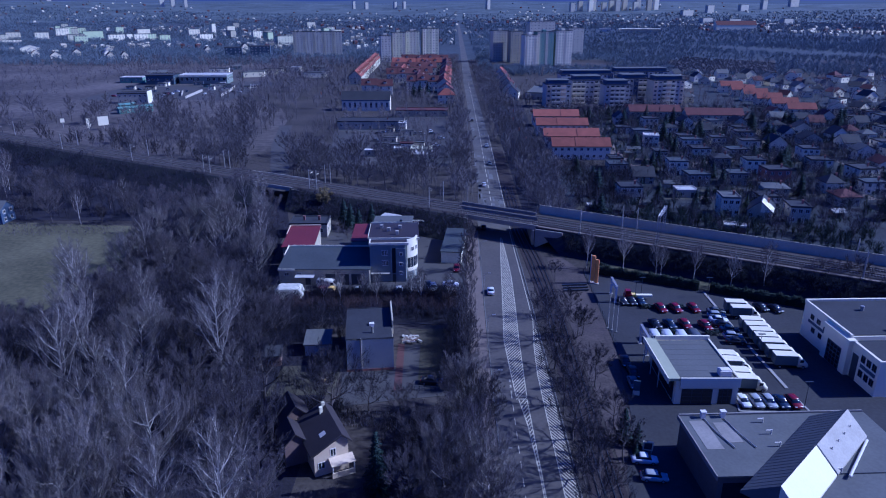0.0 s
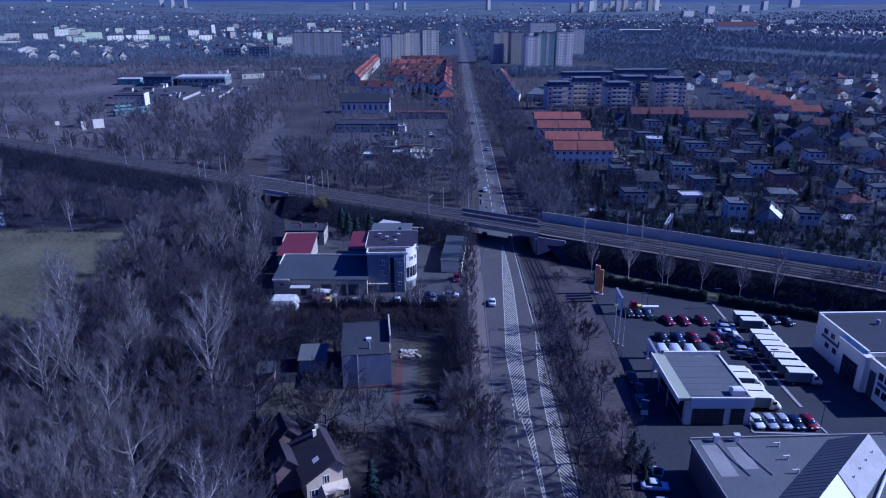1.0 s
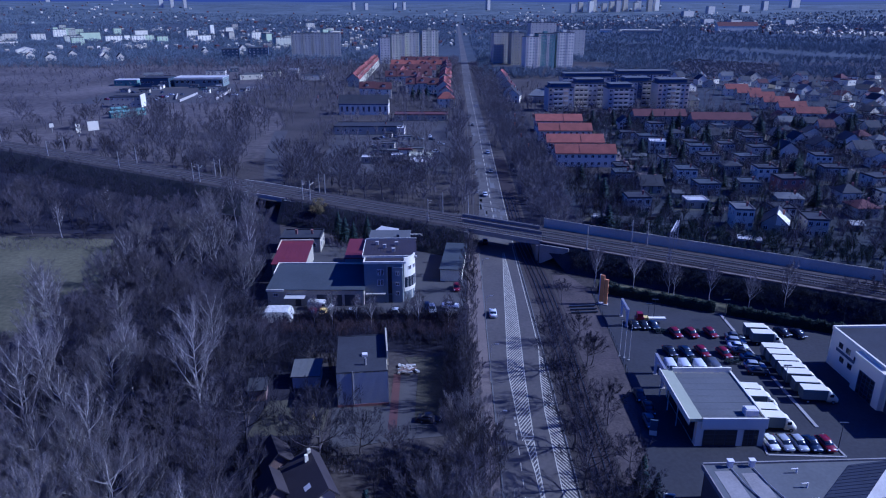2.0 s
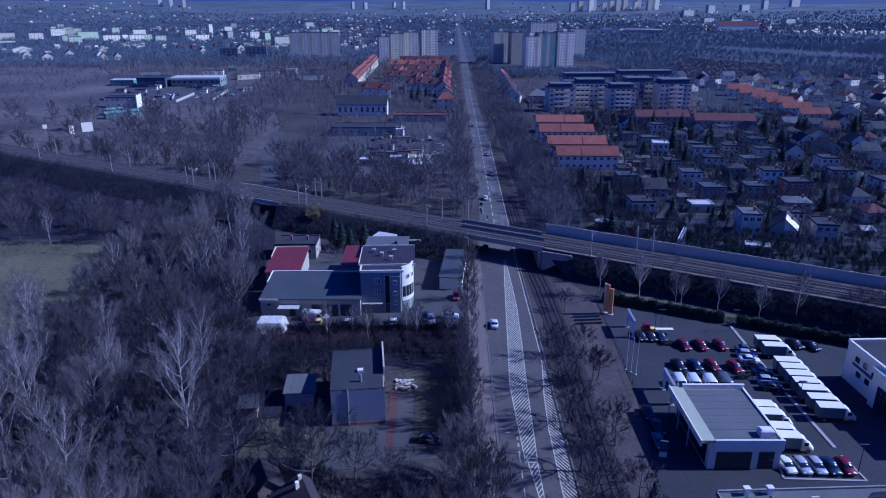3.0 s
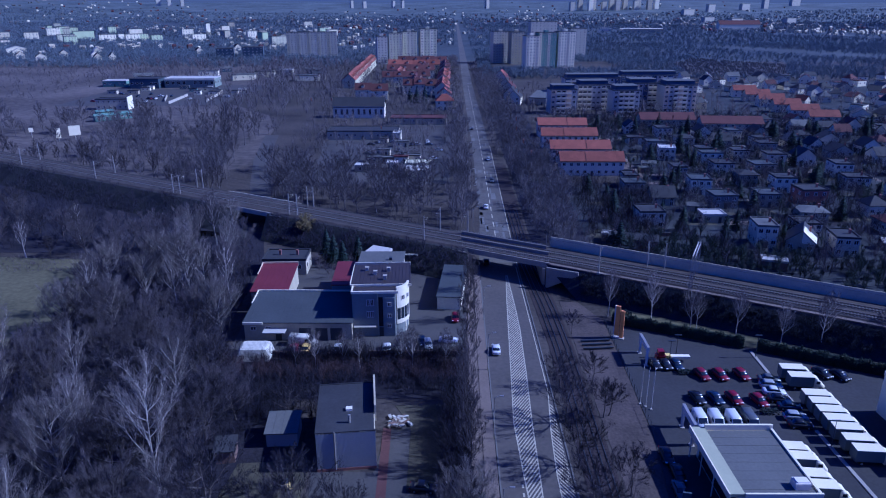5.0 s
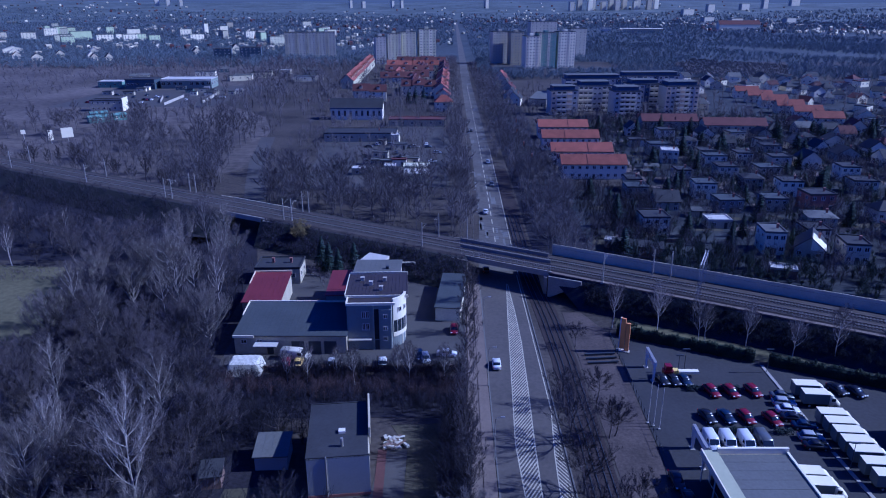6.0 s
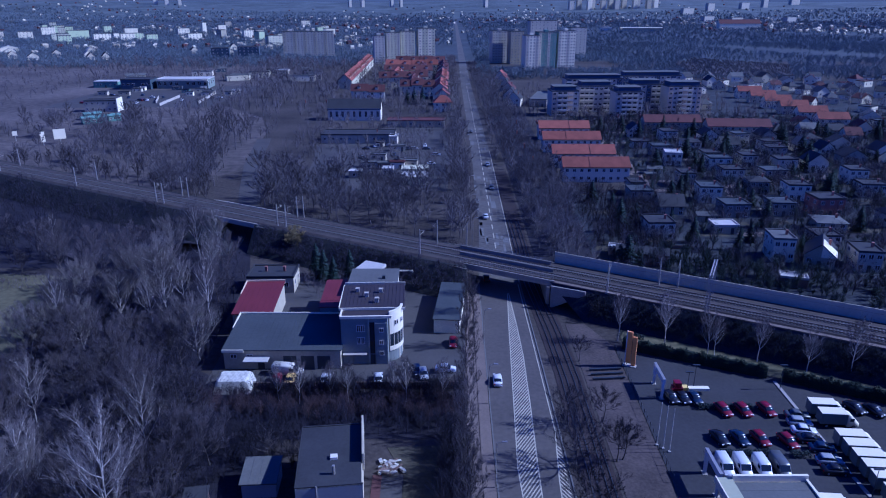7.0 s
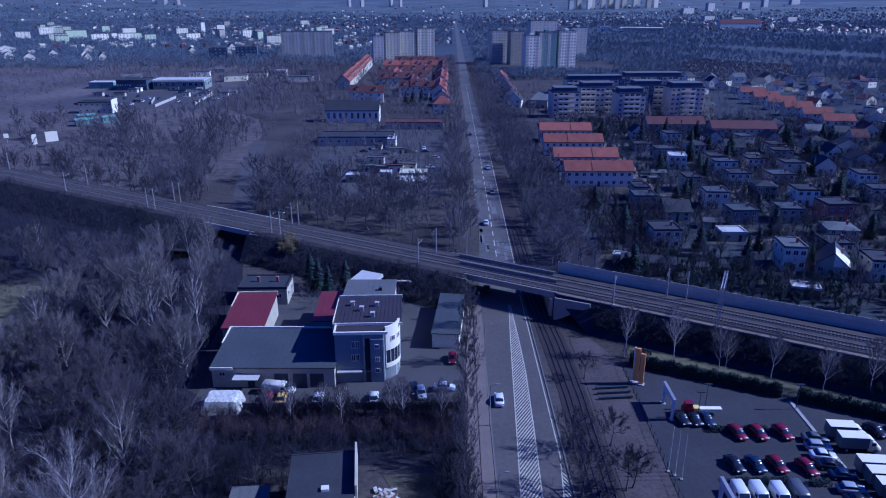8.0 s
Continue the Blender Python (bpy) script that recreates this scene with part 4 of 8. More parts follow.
    fineset = [tubes(b0, b1, np.full(len(b0), fine * 2.0), none(len(b0))),
               slivers(rng, c0, c1, np.full(len(c0), fine * 1.25)), slivers(rng, d0, d1, np.full(len(d0), fine * 0.85))]
    return joined(*thick), joined(*fineset)


def bare_tree(seed, bark, twig, label, group="bare trees", name="tree", **kw):
    t = thing(name, 0, 0, 0, 0, label, "tree", group)
    a, b = grow(seed, **kw)
    tri_object("trunk", *a, bark, t)
    tri_object("crown", *b, twig, t)
    return t


def grove(name, spots_, seed, hmin, hmax, material, label, wide=0.33, fine=0.026):
    """Bare trees farther off, each grown whole, joined as one stand."""
    rng_ = np.random.default_rng(seed)
    kinds_ = [joined(*grow(seed + i, 10, leaders=10, n2=4, n3=4, n4=4, n5=0, wide=wide * f, tall=0.40, base=0.2 + 0.06 * i, low=-0.1, r0=0.014, fine=fine, up=0.35)) for i, f in enumerate((1.0, 0.8, 1.15, 0.6))]
    some = []
    for x, y in spots_:
        v, f = kinds_[rng_.integers(4)]
        a, k = rng_.uniform(0, 6.283), rng_.uniform(hmin, hmax) / 10
        m = np.array([[math.cos(a), -math.sin(a), 0], [math.sin(a), math.cos(a), 0], [0, 0, 1]]) * k * rng_.uniform(0.88, 1.12, (3, 1))
        some.append((v @ m.T + [x, y, -0.05], f))
    return tagged(tri_object(name, *joined(*some), material), label, "trees", kind="stuff")


def spruce(seed, h, label, material=None, group="conifers", spread=0.2, tiers=26):
    rng = np.random.default_rng(seed)
    t = thing("spruce", 0, 0, 0, 0, label, "tree", group)
    part("trunk", tube(bmesh.new(), (0, 0, 0), (0, 0, h * 0.96), h * 0.018, 0.03, 7), BARK, t)
    n = 11
    s = np.repeat(np.linspace(0.06, 0.97, tiers), n)
    az = rng.uniform(0, 6.3, len(s))
    ln = h * spread * (1.04 - s) * rng.uniform(0.7, 1.2, len(s)) + 0.15
    p0 = np.stack([0 * s, 0 * s, h * s], 1)
    p1 = p0 + np.stack([np.cos(az) * ln, np.sin(az) * ln, -0.3 * ln + 0.1], 1)
    q0, q1, qr = sprout(rng, p0, p1, np.full(len(s), 0.1), 9, 0.34, 0.9, -0.15, 0.2)
    ne = joined(tubes(p0, p1, np.full(len(p0), 0.12), np.zeros(len(p0)), 4), tubes(q0, q1, np.full(len(q0), 0.12), np.zeros(len(q0)), 3))
    tri_object("crown", *ne, material or NEEDLES, t)
    return t


def scrub(name, pts, hs, seed, material, label, category, spread=0.45, n=10, kids=3, rad=0.03, low=0.05, group=""):
    """Many bare shrubs or far trees joined as one growth: a stem of each, its boughs and their shoots."""
    rng = np.random.default_rng(seed)
    pts, hs = np.asarray(pts, float), np.asarray(hs, float)
    N = len(pts)
    base = np.concatenate([pts, np.zeros((N, 1))], 1) if pts.shape[1] == 2 else pts
    sh = rng.uniform(low, 0.55, (N, n))
    p0 = np.repeat(base[:, None], n, 1)
    p0[..., 2] += sh * hs[:, None]
    az = rng.uniform(0, 6.283, (N, n))
    el = rng.uniform(0.15, 1.35, (N, n))
    ra = hs[:, None] * spread * rng.uniform(0.6, 1.1, (N, n))
    top = hs[:, None] * (0.62 + 0.38 * np.sin(el)) * rng.uniform(0.85, 1.05, (N, n))
    p1 = base[:, None] + np.stack([np.cos(az) * ra * np.cos(el), np.sin(az) * ra * np.cos(el), np.maximum(top, sh * hs[:, None] + 0.2 * hs[:, None])], -1)
    p0, p1 = p0.reshape(-1, 3), p1.reshape(-1, 3)
    r = np.repeat(np.clip(hs * rad * 0.25, rad, rad * 3), n)
    trunk_r = np.clip(hs * 0.012, 0.03, 0.2)
    some = [tubes(base, base + np.stack([0 * hs, 0 * hs, hs * 0.8], 1), trunk_r, np.zeros(N), 4), tubes(p0, p1, r, np.zeros(len(r))) if kids else slivers(rng, p0, p1, r)]
    if kids:
        q0, q1, qr = sprout(rng, p0, p1, r, kids, 0.55, 0.8, 0.15, 0.25, 0.8)
        some.append(slivers(rng, q0, q1, qr))
    ob = tri_object(name, *joined(*some), material)
    return tagged(ob, label, category, group, "stuff")


def leafy(parent, name, x0, y0, x1, y1, w, h, seed, material, per=60, size=0.28):
    """Dense leaf clumps along a line: each a small four-sided tuft."""
    rng = np.random.default_rng(seed)
    L = math.hypot(x1 - x0, y1 - y0)
    n = int(L * per)
    s = rng.uniform(0, 1, n)
    a = rng.uniform(0, 3.1416, n)
    rr = np.sqrt(rng.uniform(0.25, 1, n))
    hh = h * (1 + 0.12 * np.sin(s * L * 1.7) + 0.08 * np.sin(s * L * 4.1))
    off = np.cos(a) * rr * w / 2
    z = np.sin(a) ** 0.5 * rr * hh
    nx, ny = -(y1 - y0) / L, (x1 - x0) / L
    c = np.stack([x0 + (x1 - x0) * s + nx * off, y0 + (y1 - y0) * s + ny * off, z], 1)
    way = unit(np.stack([nx * np.cos(a), ny * np.cos(a), np.sin(a) + 0.2], 1) + 0.7 * unit(rng.normal(size=(n, 3))))
    return tri_object(name, *tubes(c, c + way * size * 1.6, np.full(n, size * 0.55), np.zeros(n), 4), material, parent)

# ---- yard with office, workshop and sheds ----
flat("yard", [(-47, 153.5), (-2, 157.5), (2.6, 160), (3.2, 200), (-12, 208), (-54, 210), (-52, 196), (-48, 176)], 0.06, PAVING, "grey paved works yard", "yard")

def office():
    o = thing("office_building", -16.7, 163.2, 0, 3.0, "blue grey three storey office with a curved white corner", "office")
    # main body with a round corner to the right
    W0, W1, D = -5.2, 4.2, 14.6
    pts = [(W0, 0), (W1 - 0.2, 0)]
    cx, cy, R = 2.6, 4.6, 4.2
    for k in range(0, 9):
        a = radians(-68 + 68 * k / 8)
        pts.append((cx + R * math.cos(a) * 0.98, cy + R * math.sin(a)))
    pts += [(cx + R * 0.98, D), (W0, D)]
    part("wall", slab(pts, -0.2, 10.2), BLUEWALL, o)
    # curved white facade band
    cur = [(cx + (R + 0.18) * math.cos(radians(-66 + 66 * k / 10)), cy + (R + 0.18) * math.sin(radians(-66 + 66 * k / 10))) for k in range(11)]
    inn = [(cx + (R - 0.3) * math.cos(radians(-66 + 66 * k / 10)), cy + (R - 0.3) * math.sin(radians(-66 + 66 * k / 10))) for k in range(11)]
    part("curved_facade", slab(cur + inn[::-1], 6.3, 10.9), WHITEWALL, o)
    part("curved_facade", slab(cur + inn[::-1], 2.6, 3.5), WHITEWALL, o)
    for z0, z1 in ((3.55, 6.2),):
        gl = [(cx + (R + 0.08) * math.cos(radians(-66 + 66 * k / 10)), cy + (R + 0.08) * math.sin(radians(-66 + 66 * k / 10))) for k in range(11)]
        part("glazing", slab(gl + inn[::-1], z0, z1), GLASS, o)
    for k in range(0, 11, 2):
        a = radians(-66 + 66 * k / 10)
        c = (cx + (R + 0.14) * math.cos(a), cy + (R + 0.14) * math.sin(a))
        part("mullion", tube(bmesh.new(), (*c, 3.5), (*c, 6.3), 0.07, n=6), FRAME, o)
    for k in (2, 5):
        a = radians(-60 + 60 * k / 8)
        window(o, cx + (R + 0.2) * math.cos(a), cy + (R + 0.2) * math.sin(a), 8.6, 90 + math.degrees(a), 1.0, 1.1)
    for k in (1, 3):
        c = (cx + (R - 0.1) * math.cos(radians(-50 + 20 * k)), cy + (R - 0.1) * math.sin(radians(-50 + 20 * k)))
        part("column", tube(bmesh.new(), (*c, 0), (*c, 2.7), 0.18, n=8), WHITEWALL, o)
    # front roof strip with a white rim, and the higher sheet roof behind
    part("parapet", boxes((W0 - 0.15, -0.25, 10.2, W1 + 0.6, 0.1, 10.75), (W0 - 0.15, 0.1, 10.2, W0 + 0.15, 3.2, 10.75)), WHITEWALL, o)
    part("parapet", slab([(x, y) for x, y in cur] + inn[::-1], 10.9, 11.25), WHITEPANEL, o)
    part("lower_roof", slab([(W0 + 0.1, 0.12), (W1, 0.12)] + [(x * 0.97, y) for x, y in inn] + [(6.4, 4.0), (W0 + 0.1, 4.0)], 10.2, 10.45), ROOFMETAL, o)
    bm = bmesh.new()
    prism(bm, [(W0 - 0.5, 3.3), (7.4, 3.3), (7.2, 15.4), (W0 - 0.5, 14.6)], 10.46, [10.9, 10.9, 11.2, 11.2])
    part("roof", bm, ROOFMETAL, o, "dark brown standing seam roof")
    bm = bmesh.new()
    for k in range(17):
        x = W0 - 0.2 + k * 0.78
        prism(bm, [(x, 3.35), (x + 0.06, 3.35), (x + 0.06, 14.6), (x, 14.6)], 10.8, [10.96, 10.96, 11.24, 11.24])
    tagged(part("roof_seams", bm, ROOFMETAL, o), kind="stuff")
    part("roof_edge", boxes((W0 - 0.6, 3.1, 10.5, 7.5, 3.28, 11.0), (W0 - 0.62, 3.3, 10.5, W0 - 0.52, 14.6, 11.3), (W0 - 0.5, 15.45, 10.6, 7.3, 15.6, 11.35)), WHITEPANEL, o)
    for x, y in ((-0.6, 8.6), (1.7, 5.9), (2.3, 10.6), (-2.6, 11.0)):
        part("roof_vent", boxes((x - 0.35, y - 0.3, 10.9, x + 0.35, y + 0.3, 11.9), (x - 0.45, y - 0.4, 11.9, x + 0.45, y + 0.4, 12.0)), CONCRETE, o)
    # stair tower strip and downpipe
    part("pilaster", boxes((0.05, -0.35, 0, 0.35, 0.02, 10.2)), BLUEWALL, o)
    part("pilaster", boxes((1.5, -0.3, 0, 3.9, 0.02, 9.2)), BLUEWALL, o)
    for x in (-1.75, -0.95):
        for z in (8.0, 5.3):
            window(o, x, 0, z, 0, 0.75, 1.5)
    for z in (7.7, 5.0, 2.6):
        window(o, 2.75, -0.3, z, 0, 0.85, 0.95)
    part("door", boxes((0.5, -0.06, 0, 1.4, 0.05, 2.2)), DARKFRAME, o)
    part("stair_glazing", boxes((0.45, -0.04, 2.4, 1.4, 0.05, 9.3)), GLASS, o)
    part("canopy", boxes((-5.0, -1.0, 2.5, -0.2, 0.0, 2.7)), CONCRETE, o)
    return o
office()

def shed(name, x0, y0, x1, y1, h0, h1, wall, roof, label, rz=0.0, edge=None, category="shed"):
    """A low building with a single-pitch sheet roof, eaves h0 in front, h1 behind."""
    s = thing(name, (x0 + x1) / 2, y0, 0, rz, label, category)
    w, d = x1 - x0, y1 - y0
    part("wall", prism(bmesh.new(), [(-w / 2, 0), (w / 2, 0), (w / 2, d), (-w / 2, d)], -0.2, [h0 - 0.12, h0 - 0.12, h1 - 0.12, h1 - 0.12]), wall, s)
    bm = bmesh.new()
    a, b = -w / 2 - 0.25, w / 2 + 0.25
    lo = [bm.verts.new(p) for p in ((a, -0.3, h0 - 0.1), (b, -0.3, h0 - 0.1), (b, d + 0.2, h1 - 0.1), (a, d + 0.2, h1 - 0.1))]
    hi = [bm.verts.new((v.co.x, v.co.y, v.co.z + 0.2)) for v in lo]
    bm.faces.new(lo[::-1])
    bm.faces.new(hi)
    for i in range(4):
        bm.faces.new((lo[i], lo[(i + 1) % 4], hi[(i + 1) % 4], hi[i]))
    part("roof", bm, roof, s)
    n = int(w / 1.1)
    bm = bmesh.new()
    for k in range(1, n):
        x = a + (b - a) * k / n
        prism(bm, [(x, -0.28), (x + 0.07, -0.28), (x + 0.07, d + 0.18), (x, d + 0.18)], min(h0, h1) - 0.05, [h0 + 0.13, h0 + 0.13, h1 + 0.13, h1 + 0.13])
    if n > 2 and abs(h1 - h0) < 3:
        tagged(part("roof_ribs", bm, roof, s), kind="stuff")
    else:
        bm.free()
    if edge:
        part("parapet", boxes((a, d + 0.2, h1 - 0.6, b, d + 0.45, h1 + 0.45)), edge, s)
        part("parapet", prism(bmesh.new(), [(a - 0.2, d * 0.6), (a, d * 0.6), (a, d + 0.45), (a - 0.2, d + 0.45)], 1, [h0 + (h1 - h0) * 0.6 + 0.2] * 2 + [h1 + 0.45] * 2), edge, s)
    return s, w, d
s, w, d = shed("workshop", -45.0, 160.9, -21.9, 174.8, 4.3, 5.3, GREYWALL, WORKROOF, "long grey roofed workshop with a white rear parapet", 0.8, WHITEWALL, "workshop")
for x in (-9.6, -6.4):
    window(s, x, 0, 2.9, 0, 1.2, 0.9)
part("canopy", boxes((-7.2, -2.2, 2.75, -2.4, -0.02, 2.9)), ROOFPALE, s)
part("door", boxes((-4.9, -0.07, 0, -3.6, 0.05, 2.3)), DARKFRAME, s)
for x in (1.5, 5.0, 8.2):
    part("gate", boxes((x - 1.3, -0.06, 0, x + 1.3, 0.05, 3.0)), DARKFRAME, s)
part("fascia", boxes((-11.7, -0.5, 3.95, -7.4, -0.32, 4.5)), WHITEPANEL, s)
s, w, d = shed("storage_shed", -47.6, 175.9, -39.2, 192.3, 5.0, 5.5, GREYWALL, ROOFRED, "storage shed with a red sheet roof", 4.0, CREAM)
house(-45.2, 198.0, 11.5, 8.0, 4.4, 2.0, "flat", GREYWALL, ROOFDARK, label="small grey block house with a flat felt roof", category="house", floors=1, cols=3, sides=2, chim=2)
s, w, d = shed("annex", -28.4, 175.4, -22.2, 190.2, 7.0, 7.0, BLUEWALL, ROOFRED, "narrow annex with a red sheet roof", 3.0)
s, w, d = shed("rear_block", -23.4, 181.2, -12.6, 193.8, 8.6, 8.4, GREYWALL, ROOFGREY, "grey rear block with a felt roof behind the office", 1.0)
part("roof_vent", boxes((2.0, 6, 8.3, 2.7, 6.8, 9.3)), DARKFRAME, s)
s, w, d = shed("garage_row", -4.0, 177.0, 1.6, 197.0, 3.4, 3.6, PALEWALL, WORKROOF, "low row of garages with a felt roof", -4.5)
for k in range(5):
    part("garage_door", boxes((-w / 2 - 0.05, 1.0 + 3.5 * k, 0.1, -w / 2 + 0.03, 3.8 + 3.5 * k, 2.5)), DARKFRAME, s)
sh = thing("lean_to", -24.5, 202.0, 0, -25, "pale sheet roofed lean-to beside the rear block", "shed")
part("wall", boxes((-0.5, 0, 0, 5, 6, 4.4)), GREYWALL, sh)
part("roof", prism(bmesh.new(), [(-0.8, -0.3), (5.3, -0.3), (5.3, 6.3), (-0.8, 6.3)], 4.41, [4.6, 4.6, 5.2, 5.2]), ROOFPALE, sh)
def arch_gate(x, y, rz):
    a = thing("arched_gate", x, y, 0, rz, "white arched gateway frame", "gate")
    for r, nm in ((0, "arch"),):
        bm = bmesh.new()
        pts = [(-2.1, 0), (-2.1, 2.6)] + [(-2.1 + 0.9 * (1 - math.cos(radians(k * 15))), 2.6 + 0.9 * math.sin(radians(k * 15))) for k in range(1, 7)] + [(2.1, 3.5), (2.1, 0)]
        for p, q in zip(pts, pts[1:]):
            tube(bm, (p[0], 0, p[1]), (q[0], 0, q[1]), 0.22, n=6)
        part(nm, bm, WHITEPANEL, a)
    part("door", boxes((-1.9, -0.05, 0, 1.9, 0.05, 3.2)), DARKFRAME, a)
arch_gate(-12.3, 205.2, 0)
lp = thing("log_pile", -37.6, 181.5, 0.06, 4, "stack of sawn logs beside the red roofed shed", "log pile")
rl = random.Random(15)
for k in range(22):
    row, c = divmod(k, 8)
    r, L = rl.uniform(0.14, 0.22), rl.uniform(1.6, 2.3)
    x0 = rl.uniform(-0.3, 0.3)
    part("log", tube(bmesh.new(), (x0, 0.5 * c + 0.24 * (row % 2) + rl.uniform(-0.05, 0.05), 0.2 + 0.36 * row), (x0 + L, 0.5 * c + 0.24 * (row % 2), 0.2 + 0.36 * row), r, r * 0.95, 8), WOOD, lp)
fw = thing("yard_wall", 0, 0, 0, 0, "low brown yard wall with posts", "wall", kind="structure")
for k in range(2, 12):
    x = -45 + 3.9 * k
    yy = 153.0 + (x + 45) * 0.03
    part("panel", boxes((x, yy, 0, x + 3.6, yy + 0.16, 1.5)), WOOD, fw)
    part("post", boxes((x + 3.6, yy - 0.06, 0, x + 3.9, yy + 0.24, 1.6)), WOOD, fw)
tp = thing("covered_stack", -40.9, 153.0, 0.06, 2, "stack under a crumpled white tarpaulin", "tarpaulin")
bm = bmesh.new()
n1, n2 = 16, 8
vs = [[bm.verts.new((-3.4 + 6.8 * i / n1, -1.6 + 5.2 * j / n2, 2.5 * (1 - abs(2 * i / n1 - 1) ** 14) * (1 - abs(2 * j / n2 - 1) ** 10) + 0.05 * math.sin(i * 2.3 + j * 1.7) * (0 < i < n1) * (0 < j < n2))) for j in range(n2 + 1)] for i in range(n1 + 1)]
for i in range(n1):
    for j in range(n2):
        bm.faces.new((vs[i][j], vs[i + 1][j], vs[i + 1][j + 1], vs[i][j + 1]))
edge = [vs[i][0] for i in range(n1 + 1)] + [vs[n1][j] for j in range(1, n2 + 1)] + [vs[i][n2] for i in range(n1 - 1, -1, -1)] + [vs[0][j] for j in range(n2 - 1, 0, -1)]
bm.faces.new(edge[::-1])
part("tarpaulin", bm, TARP, tp)

# ---- flat house with forecourt ----
flat("forecourt", [(-20.5, 104.8), (-9.5, 107.5), (2.5, 109.6), (4.9, 110.2), (4.9, 113.0), (2.0, 113.2), (-7.0, 112.6), (-7.3, 129.0), (-11.3, 129.5), (-12.2, 117.4), (-22, 117)], 0.07, PAVING, "grey concrete forecourt and drive", "forecourt")
flat("paving_strip", [(-11.4, 110.6), (-9.9, 110.6), (-10.6, 129), (-12.0, 129)], 0.085, REDPAVE, "strip of red paving stones", "paving")
flat("lawn", [(-7.0, 113.3), (-1.8, 113.6), (-1.7, 136.5), (-10.5, 136), (-7.2, 129.2)], 0.06, LAWN, "worn brown lawn plot", "lawn")
flat("lawn", [(-35, 108), (-22.5, 109), (-22.5, 117), (-24.8, 120), (-34, 119)], 0.06, LAWN, "rough green garden lawn", "lawn")
mh = thing("workshop_house", -16.5, 117.9, 0, 7.5, "flat roofed building with a ribbed grey metal front wall", "building")
part("wall", boxes((-4.5, 0, -0.2, 4.5, 14, 6.7)), GREYWALL, mh)
part("cladding", boxes((-4.55, -0.12, 0.5, 4.55, -0.02, 6.9)), METALWALL, mh)
bm = bmesh.new()
for k in range(46):
    x = -4.5 + 0.2 * k
    box(bm, x, -0.16, 0.5, x + 0.07, -0.12, 6.9)
tagged(part("cladding_ribs", bm, METALWALL, mh), kind="stuff")
part("roof", boxes((-4.5, 0.1, 6.72, 4.4, 13.9, 7.0)), ROOFDARK, mh)
for q in ((-4.62, -0.12, 6.71, 4.62, 0.08, 7.1), (-4.62, 13.92, 6.71, 4.4, 14.12, 7.1), (-4.62, 0.1, 6.71, -4.52, 13.9, 7.1)):
    part("roof_rim", boxes(q), ROOFDARK, mh)
part("side_wall", boxes((4.52, 4.6, 5.5, 4.8, 14.2, 8.4)), GREYWALL, mh)
part("downpipe", tube(bmesh.new(), (-1.7, -0.25, 0.3), (-1.7, -0.25, 7.2), 0.1), GALV, mh)
part("flue", tube(bmesh.new(), (0.6, 2.4, 6.9), (0.6, 2.4, 8.4), 0.22), GALV, mh, "bright metal flue")
part("roof_hatch", boxes((0.0, 5.5, 6.95, 1.0, 6.4, 7.4)), FRAME, mh)
part("plinth", boxes((-4.6, -0.2, 0, 4.6, -0.02, 0.48)), BRICK, mh)
ss = shed("garden_shed", -30.6, 123.6, -25.6, 128.6, 2.6, 3.4, METALWALL, ROOFGREY, "small garden shed with a grey sheet roof", 4)
ss = shed("garden_hut", -37.5, 119.0, -34.5, 122.5, 2.3, 2.7, WOOD, ROOFDARK, "weathered wooden garden hut", 10)
pile = thing("rubble_pile", -9.6, 130.5, 0.07, 0, "heap of pale planks, sacks and rubble", "pile")
rng = random.Random(5)
for k in range(16):
    bm = boxes((-0.5, -0.22, 0, 0.5, 0.22, 0.35))
    for v in bm.verts:
        v.co += Vector((rng.uniform(-0.12, 0.12), rng.uniform(-0.1, 0.1), rng.uniform(-0.05, 0.12)))
    o = part("sack" if k % 2 else "block", bm, TARP if k % 3 else CONCRETE, pile)
    o.matrix_basis = pose(rng.uniform(-1.6, 2.4), rng.uniform(-2.2, 1.8), 0.3 * (k % 3 == 0), rng.uniform(-8, 8), rng.uniform(-8, 8), rng.uniform(0, 180))
for k in range(5):
    o = part("plank", boxes((-1.5, -0.12, 0, 1.5, 0.12, 0.08)), WOOD, pile)
    o.matrix_basis = pose(rng.uniform(-0.6, 1.2), rng.uniform(-1.2, 1.0), 0.55, rng.uniform(-4, 4), rng.uniform(-10, 10), rng.uniform(20, 70))
fd = thing("drive_fence", -10.5, 110.2, 0, 3, "low dark metal fence beside the drive", "fence")
for k in range(11):
    part("post", tube(bmesh.new(), (k * 1.0, 0, 0), (k * 1.0, 0, 1.1), 0.05, n=6), DARKFRAME, fd)
part("rail", boxes((0, -0.03, 0.95, 10, 0.03, 1.02), (0, -0.03, 0.4, 10, 0.03, 0.46)), DARKFRAME, fd)

# ---- gabled house in the wood ----
gh = thing("gabled_house", -16.4, 88.0, 0, 26.8, "house with dark pitched roofs and cream walls in the wood", "house")
def shifted(ob, m):
    ob.matrix_basis = m
    return ob
def along_y(profile, y0, y1):
    """A body of the given cross-section (x, z) from y0 to y1."""
    return loft([[(x, y, z) for x, z in profile] for y in (y0, y1)])
part("wall", along_y([(-5.3, -0.2), (0.1, -0.2), (0.1, 5.4), (-0.9, 6.4), (-5.3, 4.0)], 0, 9.4), CREAM, gh)
